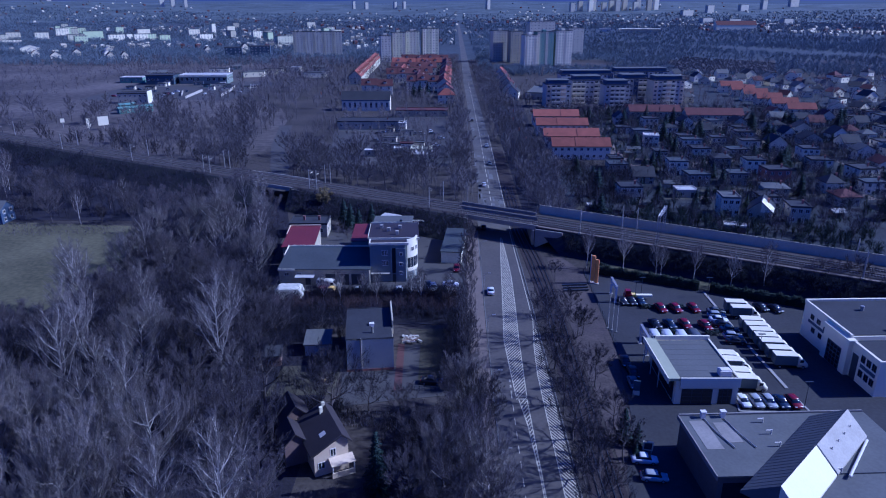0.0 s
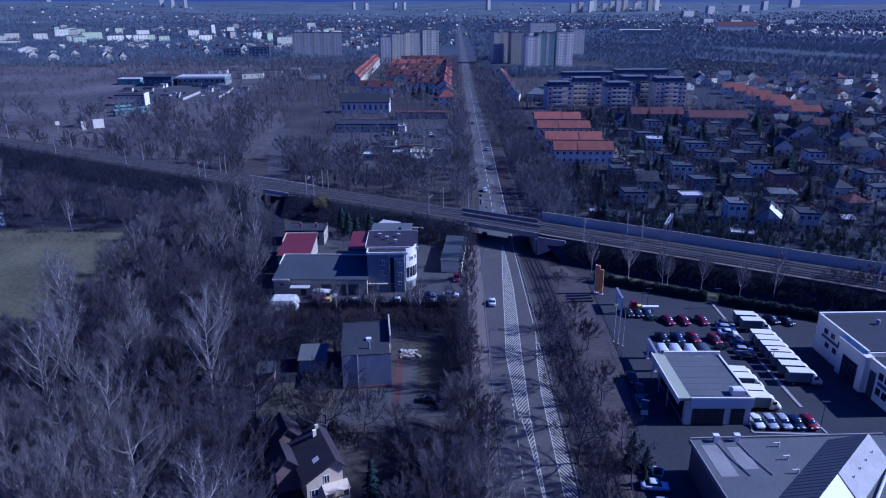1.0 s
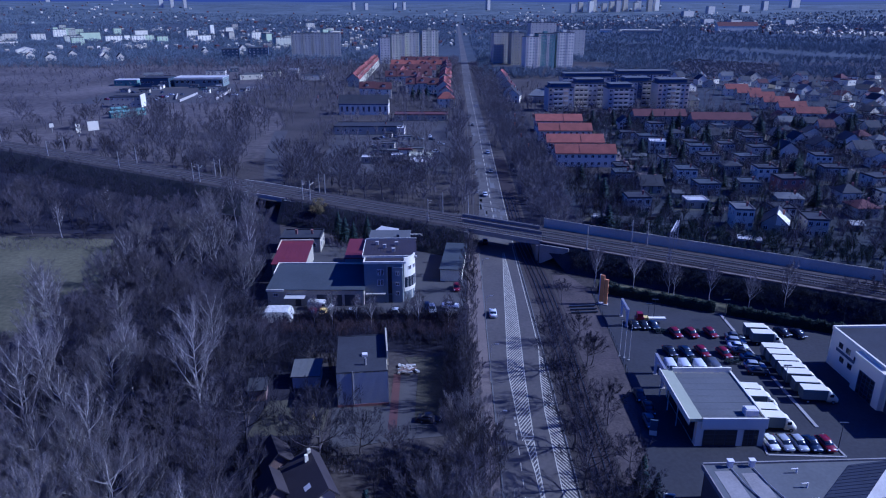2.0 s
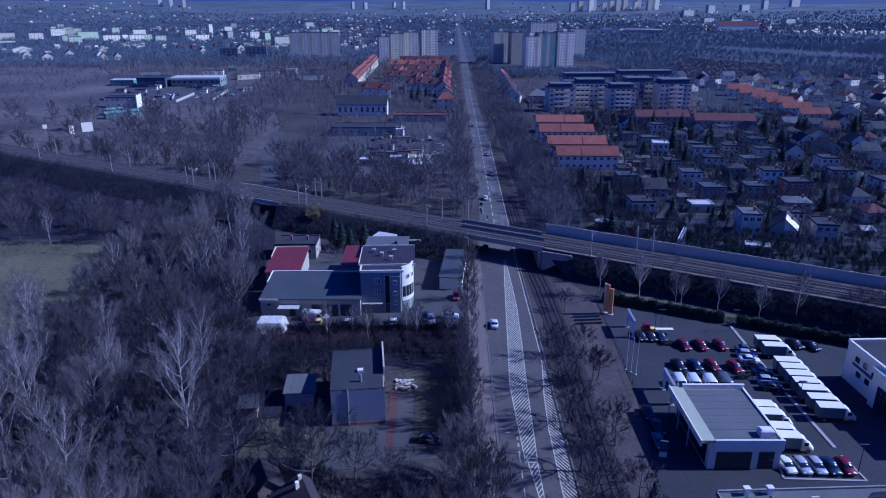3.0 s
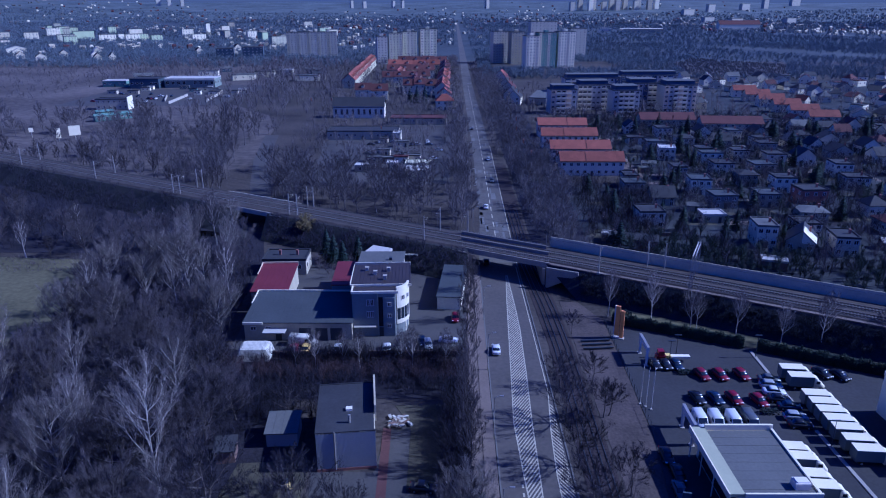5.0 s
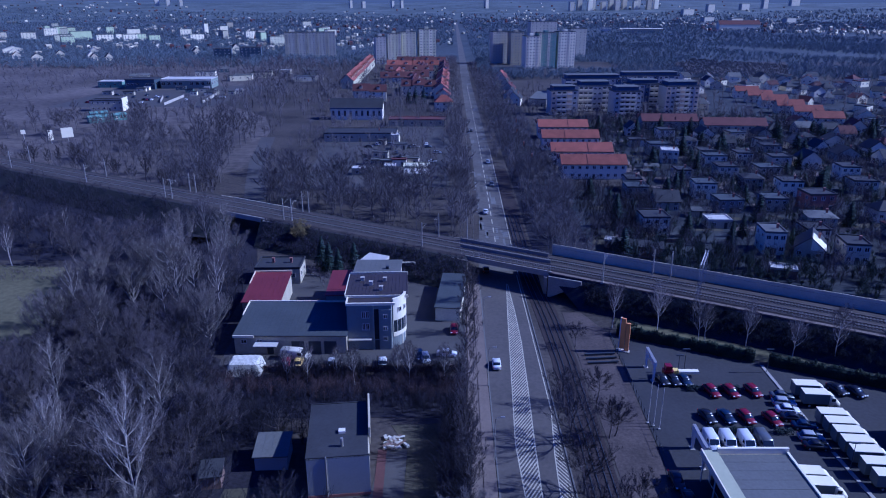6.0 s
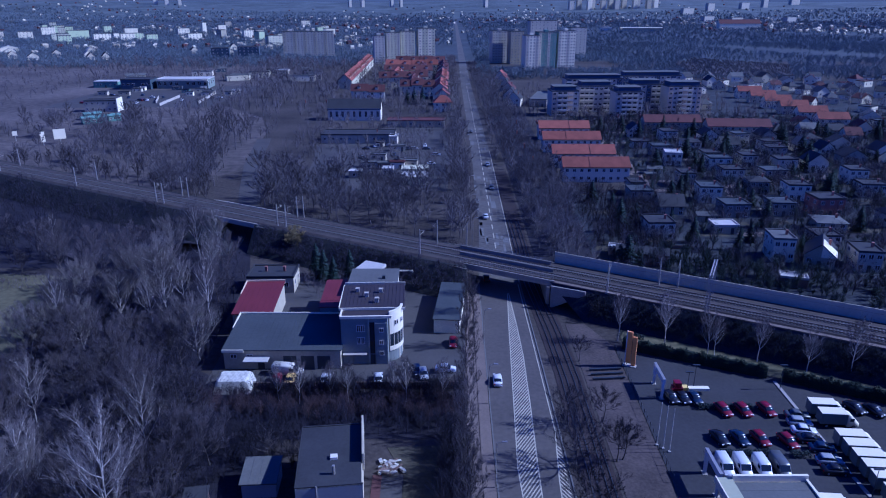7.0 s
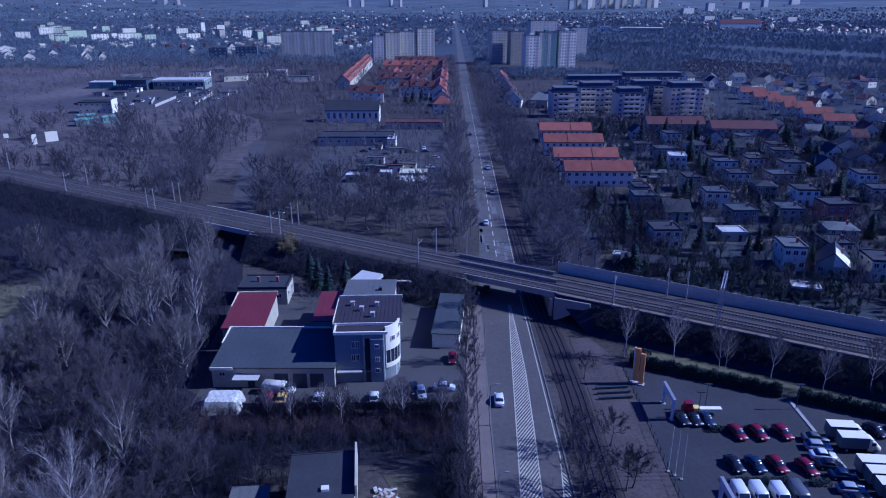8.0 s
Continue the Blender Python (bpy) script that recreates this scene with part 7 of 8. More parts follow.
for k in range(15):
    x, y = rng.uniform(-272, -168), rng.uniform(572, 608)
    house(x, y, rng.uniform(4, 9), rng.uniform(3, 5), rng.uniform(2.4, 3.2), rng.uniform(0, 10), "flat", rng.choice((GREYWALL, PALEWALL, TEALWALL, BLUEPANEL)), rng.choice((ROOFGREY, ROOFGREY, ROOFDARK, ROOFPALE)), label="low market stall or container before the hall", category="shed", group="market sheds", floors=1, cols=2, sides=0, chim=0, name="works_shed", door=False)
for k in range(12):
    x, y = rng.uniform(-300, -110), rng.uniform(650, 760)
    house(x, y, rng.uniform(10, 22), rng.uniform(7, 11), rng.uniform(3.4, 5.5), rng.uniform(0, 30), rng.choice(("flat", "gable")), rng.choice((GREYWALL, PALEWALL, BLUEPANEL)), rng.choice((ROOFGREY, ROOFDARK, ROOFGREY, ROOFPALE)), 1.6, label="low works building among trees", category="shed", group="works buildings", floors=1, cols=3, sides=1, chim=0, name="works_shed", door=False)
def board(x, y, w, h, z, rz):
    b = thing("billboard", x, y, 0, rz, "white roadside billboard on a post", "billboard", "billboards")
    part("panel", boxes((-w / 2, -0.15, z, w / 2, 0.15, z + h)), WHITEPANEL, b)
    part("post", tube(bmesh.new(), (0, 0.2, 0), (0, 0.2, z + h * 0.8), 0.2), GALV, b)
board(-201, 386, 5.5, 5.0, 2.5, 35)
board(-207, 381, 2.2, 5.0, 2.0, 40)
board(-228, 392, 2.2, 2.2, 3.0, 30)
house(-152, 209, 9, 7, 5, 0, "gable", DARKBLUE, ROOFGREY, 2, label="blue house at the edge of the meadow", category="house", floors=2, cols=3, sides=2, chim=1)
# the far panel estate, its long sides towards the sun
for x, y, w, h, wall in ((-880, 1400, 34, 15, PALEWALL), (-820, 1395, 34, 15, PALEWALL), (-835, 1290, 26, 15, YELLOWWALL), (-700, 1300, 40, 15, YELLOWWALL), (-712, 1385, 50, 18, LIMEWALL), (-660, 1240, 28, 15, LIMEWALL), (-640, 1330, 40, 14, PALEWALL), (-600, 1345, 34, 14, PALEWALL),
                      (-640, 1450, 34, 20, PALEWALL), (-540, 1310, 26, 14, LIMEWALL), (-470, 1330, 34, 15, PALEWALL), (-400, 1430, 28, 17, PALEWALL), (-905, 1250, 40, 12, PALEWALL), (-780, 1230, 46, 8, PALEWALL), (-250, 1480, 30, 18, PALEWALL), (-300, 1700, 26, 16, PALEWALL), (-520, 1640, 24, 20, PALEWALL), (-560, 1640, 12, 26, PALEWALL)):
    apartment(x, y, w * 0.72, 11, h * 0.9, 38, wall, None, max(2, round(h / 3)), 5.5, "pale panel apartment block in a far estate", group="far estate blocks", lift=False, glass=CURTAIN, windows=h < 18)
re_ = random.Random(52)
for k in range(22):
    y = re_.uniform(1180, 2150)
    x = -y * re_.uniform(0.18, 0.62)
    apartment(x, y, re_.uniform(14, 28), 11, re_.choice((9, 12, 12, 15)), re_.choice((38, 38, 30, -50)), re_.choice((GREYWALL, LIMEWALL, YELLOWWALL, PALEWALL)), None, 5, 5.5, "pale panel apartment block in a far estate", group="far estate blocks", lift=False, glass=CURTAIN)
for x, y, w, top in ((-633, 1041, 26, ROOFPALE), (-600, 990, 12, ROOFPALE), (-517, 902, 12, ROOFDARK), (-446, 903, 8, ROOFDARK), (-430, 908, 8, ROOFDARK), (-468, 940, 9, ROOFPALE), (-520, 960, 10, ROOFDARK), (-560, 930, 10, ROOFTILE2), (-500, 1010, 11, ROOFPALE), (-360, 1020, 9, ROOFDARK), (-330, 1100, 9, ROOFDARK), (-300, 985, 10, ROOFGREY)):
    house(x, y, w, 9, 5, 35, "gable", PALEWALL, top, 4.0, "y", "far white gabled house among bare trees", group="far gabled houses", floors=1, cols=2, sides=1, chim=0, door=False)
apartment(-262, 940, 26, 14, 14, 10, BLUEPANEL, None, 4, 5, "dark office block beside the slab tower", lift=False, glass=CURTAIN)
apartment(-300, 945, 22, 12, 12, 10, BLUEPANEL, None, 3, 5, "dark office block beside the slab tower", lift=False, glass=CURTAIN)
for x, y, w, h in ((-2080, 4400, 30, 66), (-1600, 3900, 22, 64), (-1540, 3900, 18, 56), (-1470, 3900, 16, 50), (-2330, 4100, 22, 50), (-500, 4000, 18, 36), (-570, 4000, 14, 40), (-340, 4000, 14, 38), (-290, 4000, 14, 40), (170, 3900, 18, 52)):
    apartment(x, y, w, 20, h, 30, TOWERGREY, None, 15, 8, "far pale tower block on the skyline", group="skyline towers", lift=False, windows=False)
for k in range(12):
    apartment(590 + 38 * k + (k % 3) * 8, 3700 + 40 * (k % 2), 24, 18, 44 + 6 * (k * 5 % 4), 18, (TOWERGREY, GREYWALL, PALEWALL)[k * 7 % 3], None, 16, 8, "far pale tower block on the skyline", group="skyline towers", lift=False, windows=False)
for x, y, w, h in ((1050, 3300, 60, 26), (1220, 3500, 40, 34), (1420, 3600, 50, 30), (1560, 3700, 30, 44), (1800, 3900, 60, 40), (900, 2600, 44, 18), (960, 2500, 50, 16), (1120, 2450, 40, 18)):
    apartment(x, y, w, 20, h, 25, TOWERGREY, None, 8, 8, "far grey town building in the distance", group="far town buildings", lift=False, windows=False)
house(445, 1740, 92, 36, 9, -12, "flat", GREYWALL, WHITEPANEL, label="far hall with a bright white roof", category="hall", floors=1, cols=2, sides=1, chim=0, name="far_hall", door=False)
house(370, 1800, 30, 22, 8, -12, "flat", WHITEWALL, ROOFPALE, label="far white annex beside a hall", category="hall", floors=1, cols=2, sides=1, chim=0, name="far_hall", door=False)
house(735, 1900, 110, 20, 14, 6, "gable", PALEWALL, ROOFTILE2, 10, label="far long building with a red roof", category="building", floors=2, cols=4, sides=1, chim=0, name="far_building", door=False)
house(2150, 3560, 220, 80, 22, 4, "flat", GREYWALL, ROOFPALE, label="far dark arena with a pale roof", category="arena", floors=1, cols=2, sides=1, chim=0, name="far_arena", door=False)

def far_town(n, centres, spread, material, label, big=1.0, seed=1):
    """Small pitched houses in loose clusters."""
    r = random.Random(seed)
    b = bmesh.new()
    for k in range(n):
        cx, cy = r.choice(centres)
        x, y = r.gauss(cx, spread), r.gauss(cy, spread * 0.8)
        w, d, h = r.uniform(6, 11) * big, r.uniform(6, 9) * big, r.uniform(3.5, 6) * big
        a = r.uniform(0.1, 1.1)
        ca, s_ = math.cos(a), math.sin(a)
        q = [(x + ca * p - s_ * t, y + s_ * p + ca * t) for p, t in ((0, 0), (w, 0), (w, d), (0, d))]
        z = float(land_z(x, y))
        h += z
        prism(b, q, z - 1, h)
        m1, m2 = ((q[0][0] + q[3][0]) / 2, (q[0][1] + q[3][1]) / 2), ((q[1][0] + q[2][0]) / 2, (q[1][1] + q[2][1]) / 2)
        top = [b.verts.new((*p, h)) for p in q] + [b.verts.new((*m1, h + w * 0.3)), b.verts.new((*m2, h + w * 0.3))]
        for f in ((0, 1, 5, 4), (2, 3, 4, 5), (1, 2, 5), (3, 0, 4)):
            b.faces.new([top[i] for i in f])
    tagged(mesh_object("far_houses", b, material), label, "far houses", kind="stuff")
LEFT = [(-300, 1150), (-420, 1250), (-250, 1350), (-550, 1150), (-180, 1300), (-330, 1600), (-520, 1800), (-150, 1750), (-700, 2000), (-250, 2100), (-900, 1900)]
RIGHT = [(850, 1750), (960, 1780), (1060, 1700), (700, 2150), (900, 2300), (1150, 2100), (500, 2450), (300, 2300)]
MID = [(-1500, 3000), (-900, 2900), (-400, 2700), (200, 3000), (700, 2900), (1300, 2800), (1800, 3200), (0, 3500), (-1900, 3600), (1000, 3700)]
far_town(110, LEFT, 120, PALEWALL, "scattered far white houses among trees", 0.6, 1)
far_town(150, LEFT, 140, GREYWALL, "scattered far grey houses among trees", 0.75, 2)
far_town(70, LEFT, 130, ROOFTILE2, "scattered far red roofed houses among trees", 0.8, 3)
far_town(120, RIGHT, 130, GREYWALL, "scattered far pale houses of the town", 0.9, 4)
far_town(60, RIGHT, 130, ROOFTILE2, "scattered far red roofed houses of the town", 0.9, 5)
far_town(60, RIGHT[:3], 80, PALEWALL, "far row of white houses beyond the woodland", 0.75, 6)
far_town(190, MID, 330, PALEWALL, "white buildings of the town near the horizon", 0.85, 7)
far_town(260, MID, 380, ROOFGREY, "grey buildings of the town near the horizon", 1.0, 8)
far_town(90, MID, 380, ROOFTILE2, "red roofed buildings of the town near the horizon", 0.9, 9)
# small houses of the outer suburb, beyond the stepped row
rng = random.Random(91)
outer = []
for k in range(400):
    x, y = rng.uniform(150, 470), rng.uniform(330, 700)
    if len(outer) > 62 or x > 0.62 * y + 40 or inside(x, y, [(150, 330), (215, 330), (245, 430), (245, 580), (205, 580), (190, 540), (150, 480)]) or inside(x, y, [(222, 690), (330, 690), (390, 860), (300, 960)]) or any(abs(x - a) < 15 and abs(y - b) < 14 for a, b in taken + outer) or (y > 540 and x < 190):
        continue
    outer.append((x, y))
    house(x, y, rng.uniform(7, 11), rng.uniform(8, 10), rng.uniform(3.2, 5.2), rng.uniform(-30, 40), rng.choice(("gable", "gable", "hip", "flat")), rng.choice(WALLS), rng.choice((ROOFDARK, ROOFDARK, ROOFGREY, ROOFTILE2)), rng.uniform(2.6, 3.8), rng.choice("xy"), "small suburban house among bare trees", "house", "suburban houses", 1, 2, 0, 1, door=False)
flat("gardens", [(200, 330), (260, 240), (470, 420), (560, 690), (230, 690), (190, 560), (300, 560), (420, 470)], 0.028, GARDENSOIL, "dark garden ground of the outer suburb", "garden")
# a far cemetery between the estate and the woods
CEM = [(225, 706), (318, 706), (384, 856), (306, 950), (250, 850)]
r_ = np.random.default_rng(5)
cx_, cy_ = r_.uniform(222, 390, 3400), r_.uniform(704, 952, 3400)
bm = bmesh.new()
for x, y in zip(cx_, cy_):
    if inside(x, y, CEM):
        x, y = round(x / 2.4) * 2.4, round(y / 5.0) * 5.0 + r_.uniform(-0.4, 0.4)
        w, h = r_.uniform(0.7, 1.3), r_.uniform(0.6, 1.3)
        box(bm, x, y, 0, x + w, y + 1.6, h * 0.5)
        box(bm, x, y + 1.6, 0, x + w, y + 1.85, h + 0.3)
tagged(mesh_object("gravestones", bm, ROADKERB), "rows of small grey gravestones in a far cemetery", "gravestones", kind="stuff")

# ---- the horizon: low hill-shaped band whose glow stands in for haze ----
bm = bmesh.new()
pr = None
for k in range(81):
    a = radians(-52 + 104 * k / 80)
    r = 4850
    x, y = r * math.sin(a), min(4880, r * math.cos(a))
    h = 84 + 3 * math.sin(k * 0.37) + 3 * math.sin(k * 0.9 + 1)
    cur = (bm.verts.new((x, y, -2)), bm.verts.new((x, y, h)), bm.verts.new((x * 1.05, y * 1.05 + 40, h - 30)), bm.verts.new((x * 1.05, y * 1.05 + 40, -2)))
    if pr:
        for i in range(4):
            bm.faces.new((pr[i], cur[i], cur[(i + 1) % 4], pr[(i + 1) % 4]))
    pr = cur
bmesh.ops.recalc_face_normals(bm, faces=bm.faces)
tagged(mesh_object("backdrop", bm, HAZE), "hill-shaped band on the horizon that glows in place of haze", "backdrop", kind="structure")

# ---- trees and scrub ----
rng = random.Random(7)
DONT = [(-245, 335, -188, 392), (-76, 225, -60, 270), (-90, 270, -70, 310), (-100, 310, -82, 350), (-106, 350, -92, 402), (-27.5, 80, -14, 98), (-24, 108, -9, 134), (-32, 122, -24.5, 130), (-12, 106, 4, 137), (-48, 152.5, 3, 210), (3.2, -200, 28, 900), (-38.5, 118, -33, 124)]
def free(x, y, pad=0.0):
    return not any(a - pad < x < c + pad and b - pad < y < d + pad for a, b, c, d in DONT) and not inside(x, y, FIELD)

KINDS = [
    bare_tree(1, BIRCHBARK, PALETWIG, "tall bare birch with a pale trunk", h=19, leaders=15, n2=4, n3=4, n4=4, n5=3, wide=0.19, tall=0.40, base=0.22, low=-0.1, r0=0.0085, fine=0.0135, droop=0.3, up=0.4),
    bare_tree(2, BIRCHBARK, TWIG, "tall bare birch with a pale trunk", h=21, leaders=15, n2=4, n3=4, n4=4, n5=3, wide=0.16, tall=0.38, base=0.26, low=-0.1, r0=0.0085, fine=0.0135, droop=0.3, up=0.4),
    bare_tree(3, BARK, TWIG, "broad bare tree with dense fine twigs", h=14.5, leaders=13, n2=4, n3=5, n4=5, n5=4, wide=0.38, tall=0.44, base=0.12, low=-0.1, r0=0.014, fine=0.0135),
    bare_tree(4, GREYBARK, PALETWIG, "wide bare tree with a fan of dense grey brown twigs", h=17, leaders=22, n2=6, n3=5, n4=4, n5=2, wide=0.34, tall=0.46, base=0.05, low=-0.1, r0=0.013, fine=0.013, up=0.5),
    bare_tree(5, BARK, TWIG, "bare tree with several stems", h=13, leaders=7, n2=4, n3=4, n4=4, n5=3, wide=0.26, tall=0.42, base=0.12, low=-0.1, r0=0.012, stems=3, fine=0.0135, up=0.4),
    bare_tree(6, BARK, DARKTWIG, "dark bare tree with spreading crooked limbs", h=12, leaders=14, n2=4, n3=4, n4=4, n5=4, wide=0.42, tall=0.40, base=0.18, low=-0.05, r0=0.018, fine=0.0135, up=0.2, crook=0.07),
    bare_tree(7, BARK, TWIG, "slim bare roadside tree", h=12, leaders=13, n2=4, n3=4, n4=4, n5=3, wide=0.2, tall=0.43, base=0.12, low=-0.2, r0=0.011, fine=0.0135, up=0.4),
    bare_tree(8, BARK, DARKTWIG, "dark bare roadside tree with a round crown", h=9.5, leaders=11, n2=4, n3=4, n4=4, n5=3, wide=0.36, tall=0.36, base=0.28, low=-0.1, r0=0.016, fine=0.0135, up=0.2),
]
used = [False] * len(KINDS)
def plant(k, x, y, s=1.0, rz=None, z=0.0):
    m = pose(x, y, z, 0, 0, rng.uniform(0, 360) if rz is None else rz) @ Matrix.Diagonal((s, s, s, 1))
    if not used[k]:
        used[k] = True
        KINDS[k].matrix_basis = m
        return KINDS[k]
    c = copy_thing(KINDS[k], Matrix())
    c.matrix_basis = m
    return c

spots = [(-58, 112.5), (-43.7, 112), (-66, 222), (-50, 86), (-62, 176)]
for k, (x, y) in zip((3, 0, 0, 3, 1), spots):
    plant(k, x, y, {112: 1.15, 222: 0.8, 176: 0.8}.get(y, 0.95))
def stand(poly, n, kinds, smin, smax, gap):
    """n trees at random within an outline, no closer than gap."""
    xs, ys = [p[0] for p in poly], [p[1] for p in poly]
    tries = 0
    while n and tries < 6000:
        tries += 1
        x, y = rng.uniform(min(xs), max(xs)), rng.uniform(min(ys), max(ys))
        if not inside(x, y, poly) or not free(x, y, 1.5) or any((x - a) ** 2 + (y - b) ** 2 < gap * gap for a, b in spots):
            continue
        spots.append((x, y))
        plant(rng.choice(kinds), x, y, rng.uniform(smin, smax))
        n -= 1
# the wood beside the meadow
stand([(-80, 62), (-26, 62), (-27, 84), (-30, 90), (-82, 92)], 26, (3, 3, 2, 3, 0, 3), 0.75, 1.1, 5.4)
stand([(-82, 92), (-30, 90), (-36, 104), (-88, 112)], 17, (2, 2, 4, 5, 0, 2), 0.7, 1.05, 5.4)
stand([(-88, 108), (-36, 104), (-36, 122), (-50, 152), (-88, 150)], 46, (2, 2, 5, 0, 4, 2, 5), 0.65, 1.05, 5.2)
stand([(-88, 150), (-50, 152), (-54, 205), (-66, 225), (-92, 214)], 40, (0, 1, 2, 3, 4, 2, 5), 0.55, 0.95, 5.2)
stand([(-240, 222), (-150, 214), (-96, 206), (-80, 216), (-150, 250), (-240, 292)], 56, (2, 4, 5, 1, 2, 2), 0.5, 0.78, 6)
# beside the road and the yard
for x, y, k, s in ((3.0, 84, 6, 1.2), (1.0, 90, 2, 0.8), (3.4, 97, 6, 1.1), (2.0, 104, 3, 0.7), (2.6, 118, 6, 1.05), (2.2, 128, 6, 0.95), (2.4, 138, 6, 0.9), (2.8, 147, 6, 1.0), (2.9, 160, 6, 1.0), (3.2, 171, 6, 0.9), (3.6, 181, 6, 0.9), (4.2, 191, 6, 0.8), (5.0, 78, 3, 0.8)):
    plant(k, x, y, s)
for x, y, k, s in ((0.5, 100, 2, 0.75), (-5, 88, 2, 0.7), (-1.5, 84, 3, 0.7), (5.2, 92, 6, 1.2), (5.0, 70, 6, 1.2), (-6, 78, 2, 0.7), (-2, 79, 2, 0.75), (-9, 101, 2, 0.5), (-4, 94, 5, 0.55), (0.5, 72, 2, 0.9), (-34.0, 104.5, 5, 1.15), (-15.2, 103.6, 5, 0.7), (-21.5, 101.0, 5, 1.1), (-41, 124, 5, 1.0), (-38, 131, 2, 0.7), (-29, 132, 5, 0.6), (-44, 140, 2, 0.8)):
    plant(k, x, y, s)
for x, y, k, s in ((-24, 104.5, 4, 0.75), (-24, 113, 7, 0.8), (19.6, 131.4, 5, 0.85), (19.5, 105.9, 5, 0.95), (19.7, 119.1, 5, 0.8), (19.6, 96, 5, 0.95), (19.6, 86, 5, 0.8), (19.3, 76, 5, 0.9), (20.2, 143, 5, 0.6), (22.6, 90, 5, 0.6), (26.4, 112.5, 7, 0.9), (26.4, 132.8, 7, 0.8), (27.4, 133.4, 7, 0.75), (26.2, 143.7, 7, 0.75), (26.0, 165.1, 7, 0.6), (26.6, 90, 7, 0.9), (27.2, 99, 7, 0.8)):
    plant(k, x, y, s)
# slim birches in the thicket before the yard
for x, y, s in ((-27.5, 148.5, 0.42), (-22, 150, 0.36), (-18.6, 149, 0.4), (-10.5, 150.5, 0.38), (-8.2, 149.2, 0.44), (-31.5, 149.5, 0.35), (-1.5, 150, 0.4)):
    plant(1, x, y, s)
# below the railway bank, right
for x, y, k, s in ((35.7, 174.2, 1, 0.55), (45.3, 172.6, 0, 0.6), (52.9, 168.4, 0, 0.52), (54.2, 168.0, 1, 0.42), (62, 165.5, 1, 0.5), (70, 161.5, 0, 0.5), (77.5, 159.5, 1, 0.6), (92, 160, 2, 0.6), (99, 158, 2, 0.66), (107, 152, 2, 0.6), (31, 190, 7, 0.6), (33, 184, 7, 0.55)):
    plant(k, x, y, s)
def scatter(poly, n, seed, force=False):
    r = random.Random(seed)
    xs, ys = [p[0] for p in poly], [p[1] for p in poly]
    out, tries = [], 0
    while len(out) < n and tries < n * 30:
        tries += 1
        x, y = r.uniform(min(xs), max(xs)), r.uniform(min(ys), max(ys))
        if inside(x, y, poly) and (force or free(x, y, 0.6)):
            out.append((x, y))
    return out
def heights(n, a, b, seed):
    return np.random.default_rng(seed).uniform(a, b, n)
def growth(name, poly, many, a, b, seed, material, label, category="scrub", force=False, **kw):
    p = scatter(poly, many, seed, force)
    return scrub(name, p, heights(len(p), a, b, seed), seed, material, label, category, **kw)
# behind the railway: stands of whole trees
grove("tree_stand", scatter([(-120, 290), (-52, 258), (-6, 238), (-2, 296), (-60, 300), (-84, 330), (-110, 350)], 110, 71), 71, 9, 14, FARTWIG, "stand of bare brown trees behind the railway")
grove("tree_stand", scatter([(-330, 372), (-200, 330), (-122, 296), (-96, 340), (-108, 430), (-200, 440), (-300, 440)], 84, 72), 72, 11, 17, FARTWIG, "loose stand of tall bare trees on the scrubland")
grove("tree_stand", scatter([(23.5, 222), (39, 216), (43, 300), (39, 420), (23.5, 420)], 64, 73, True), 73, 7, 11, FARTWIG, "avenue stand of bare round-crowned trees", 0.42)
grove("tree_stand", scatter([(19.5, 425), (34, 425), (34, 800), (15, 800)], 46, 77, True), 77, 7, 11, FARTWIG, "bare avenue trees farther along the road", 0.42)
grove("tree_stand", scatter([(-3, 240), (6.4, 240), (6.2, 420), (-2, 420)], 30, 74, True), 74, 7, 11, FARTWIG, "bare trees along the avenue", 0.36)
grove("tree_stand", [(x - 2.5 + 5 * math.sin(x * 1.7), 158.6 - 0.536 * (x - 85) + 26 + 3 * math.sin(x)) for x in range(-215, -78, 6)], 75, 8, 13, TWIG, "row of slim bare trees along the railway", 0.22)
growth("dry_grass", [(-160, 196), (-99, 200), (-98, 209), (-160, 212)], 900, 0.4, 1.0, 76, PALETWIG, "pale dry grass along the meadow's edge", "grass", force=True, n=9, kids=0, rad=0.03, spread=0.6)
# Dark twigs put the shade at the thicket's base into its colour.
growth("thicket", [(-46, 137), (-24, 139), (3, 139), (3.0, 152.2), (-46, 152.2)], 430, 1.5, 4.2, 1, DARKTWIG, "dense thicket in front of the yard wall, darkened for shade", n=14, kids=4, rad=0.024)
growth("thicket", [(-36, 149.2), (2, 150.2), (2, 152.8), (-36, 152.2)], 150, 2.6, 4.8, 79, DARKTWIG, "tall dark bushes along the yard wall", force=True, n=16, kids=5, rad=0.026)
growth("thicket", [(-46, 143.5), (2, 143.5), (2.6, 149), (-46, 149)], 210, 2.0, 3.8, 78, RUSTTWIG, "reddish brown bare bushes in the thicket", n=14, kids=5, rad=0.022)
# Undergrowth coloured darker than the crowns to hold the wood's shade.
growth("thicket", [(-86, 62), (-24, 62), (-25, 106), (-36, 122), (-48, 150), (-90, 150)], 1100, 1.0, 4.5, 2, DARKTWIG, "brown undergrowth below the wood, darkened for shade", n=11, kids=3, rad=0.026)
growth("thicket", [(-90, 150), (-48, 150), (-54, 208), (-64, 228), (-90, 216)], 600, 2, 6, 3, DARKTWIG, "brown undergrowth below the wood, darkened for shade", n=12, kids=3, rad=0.02)
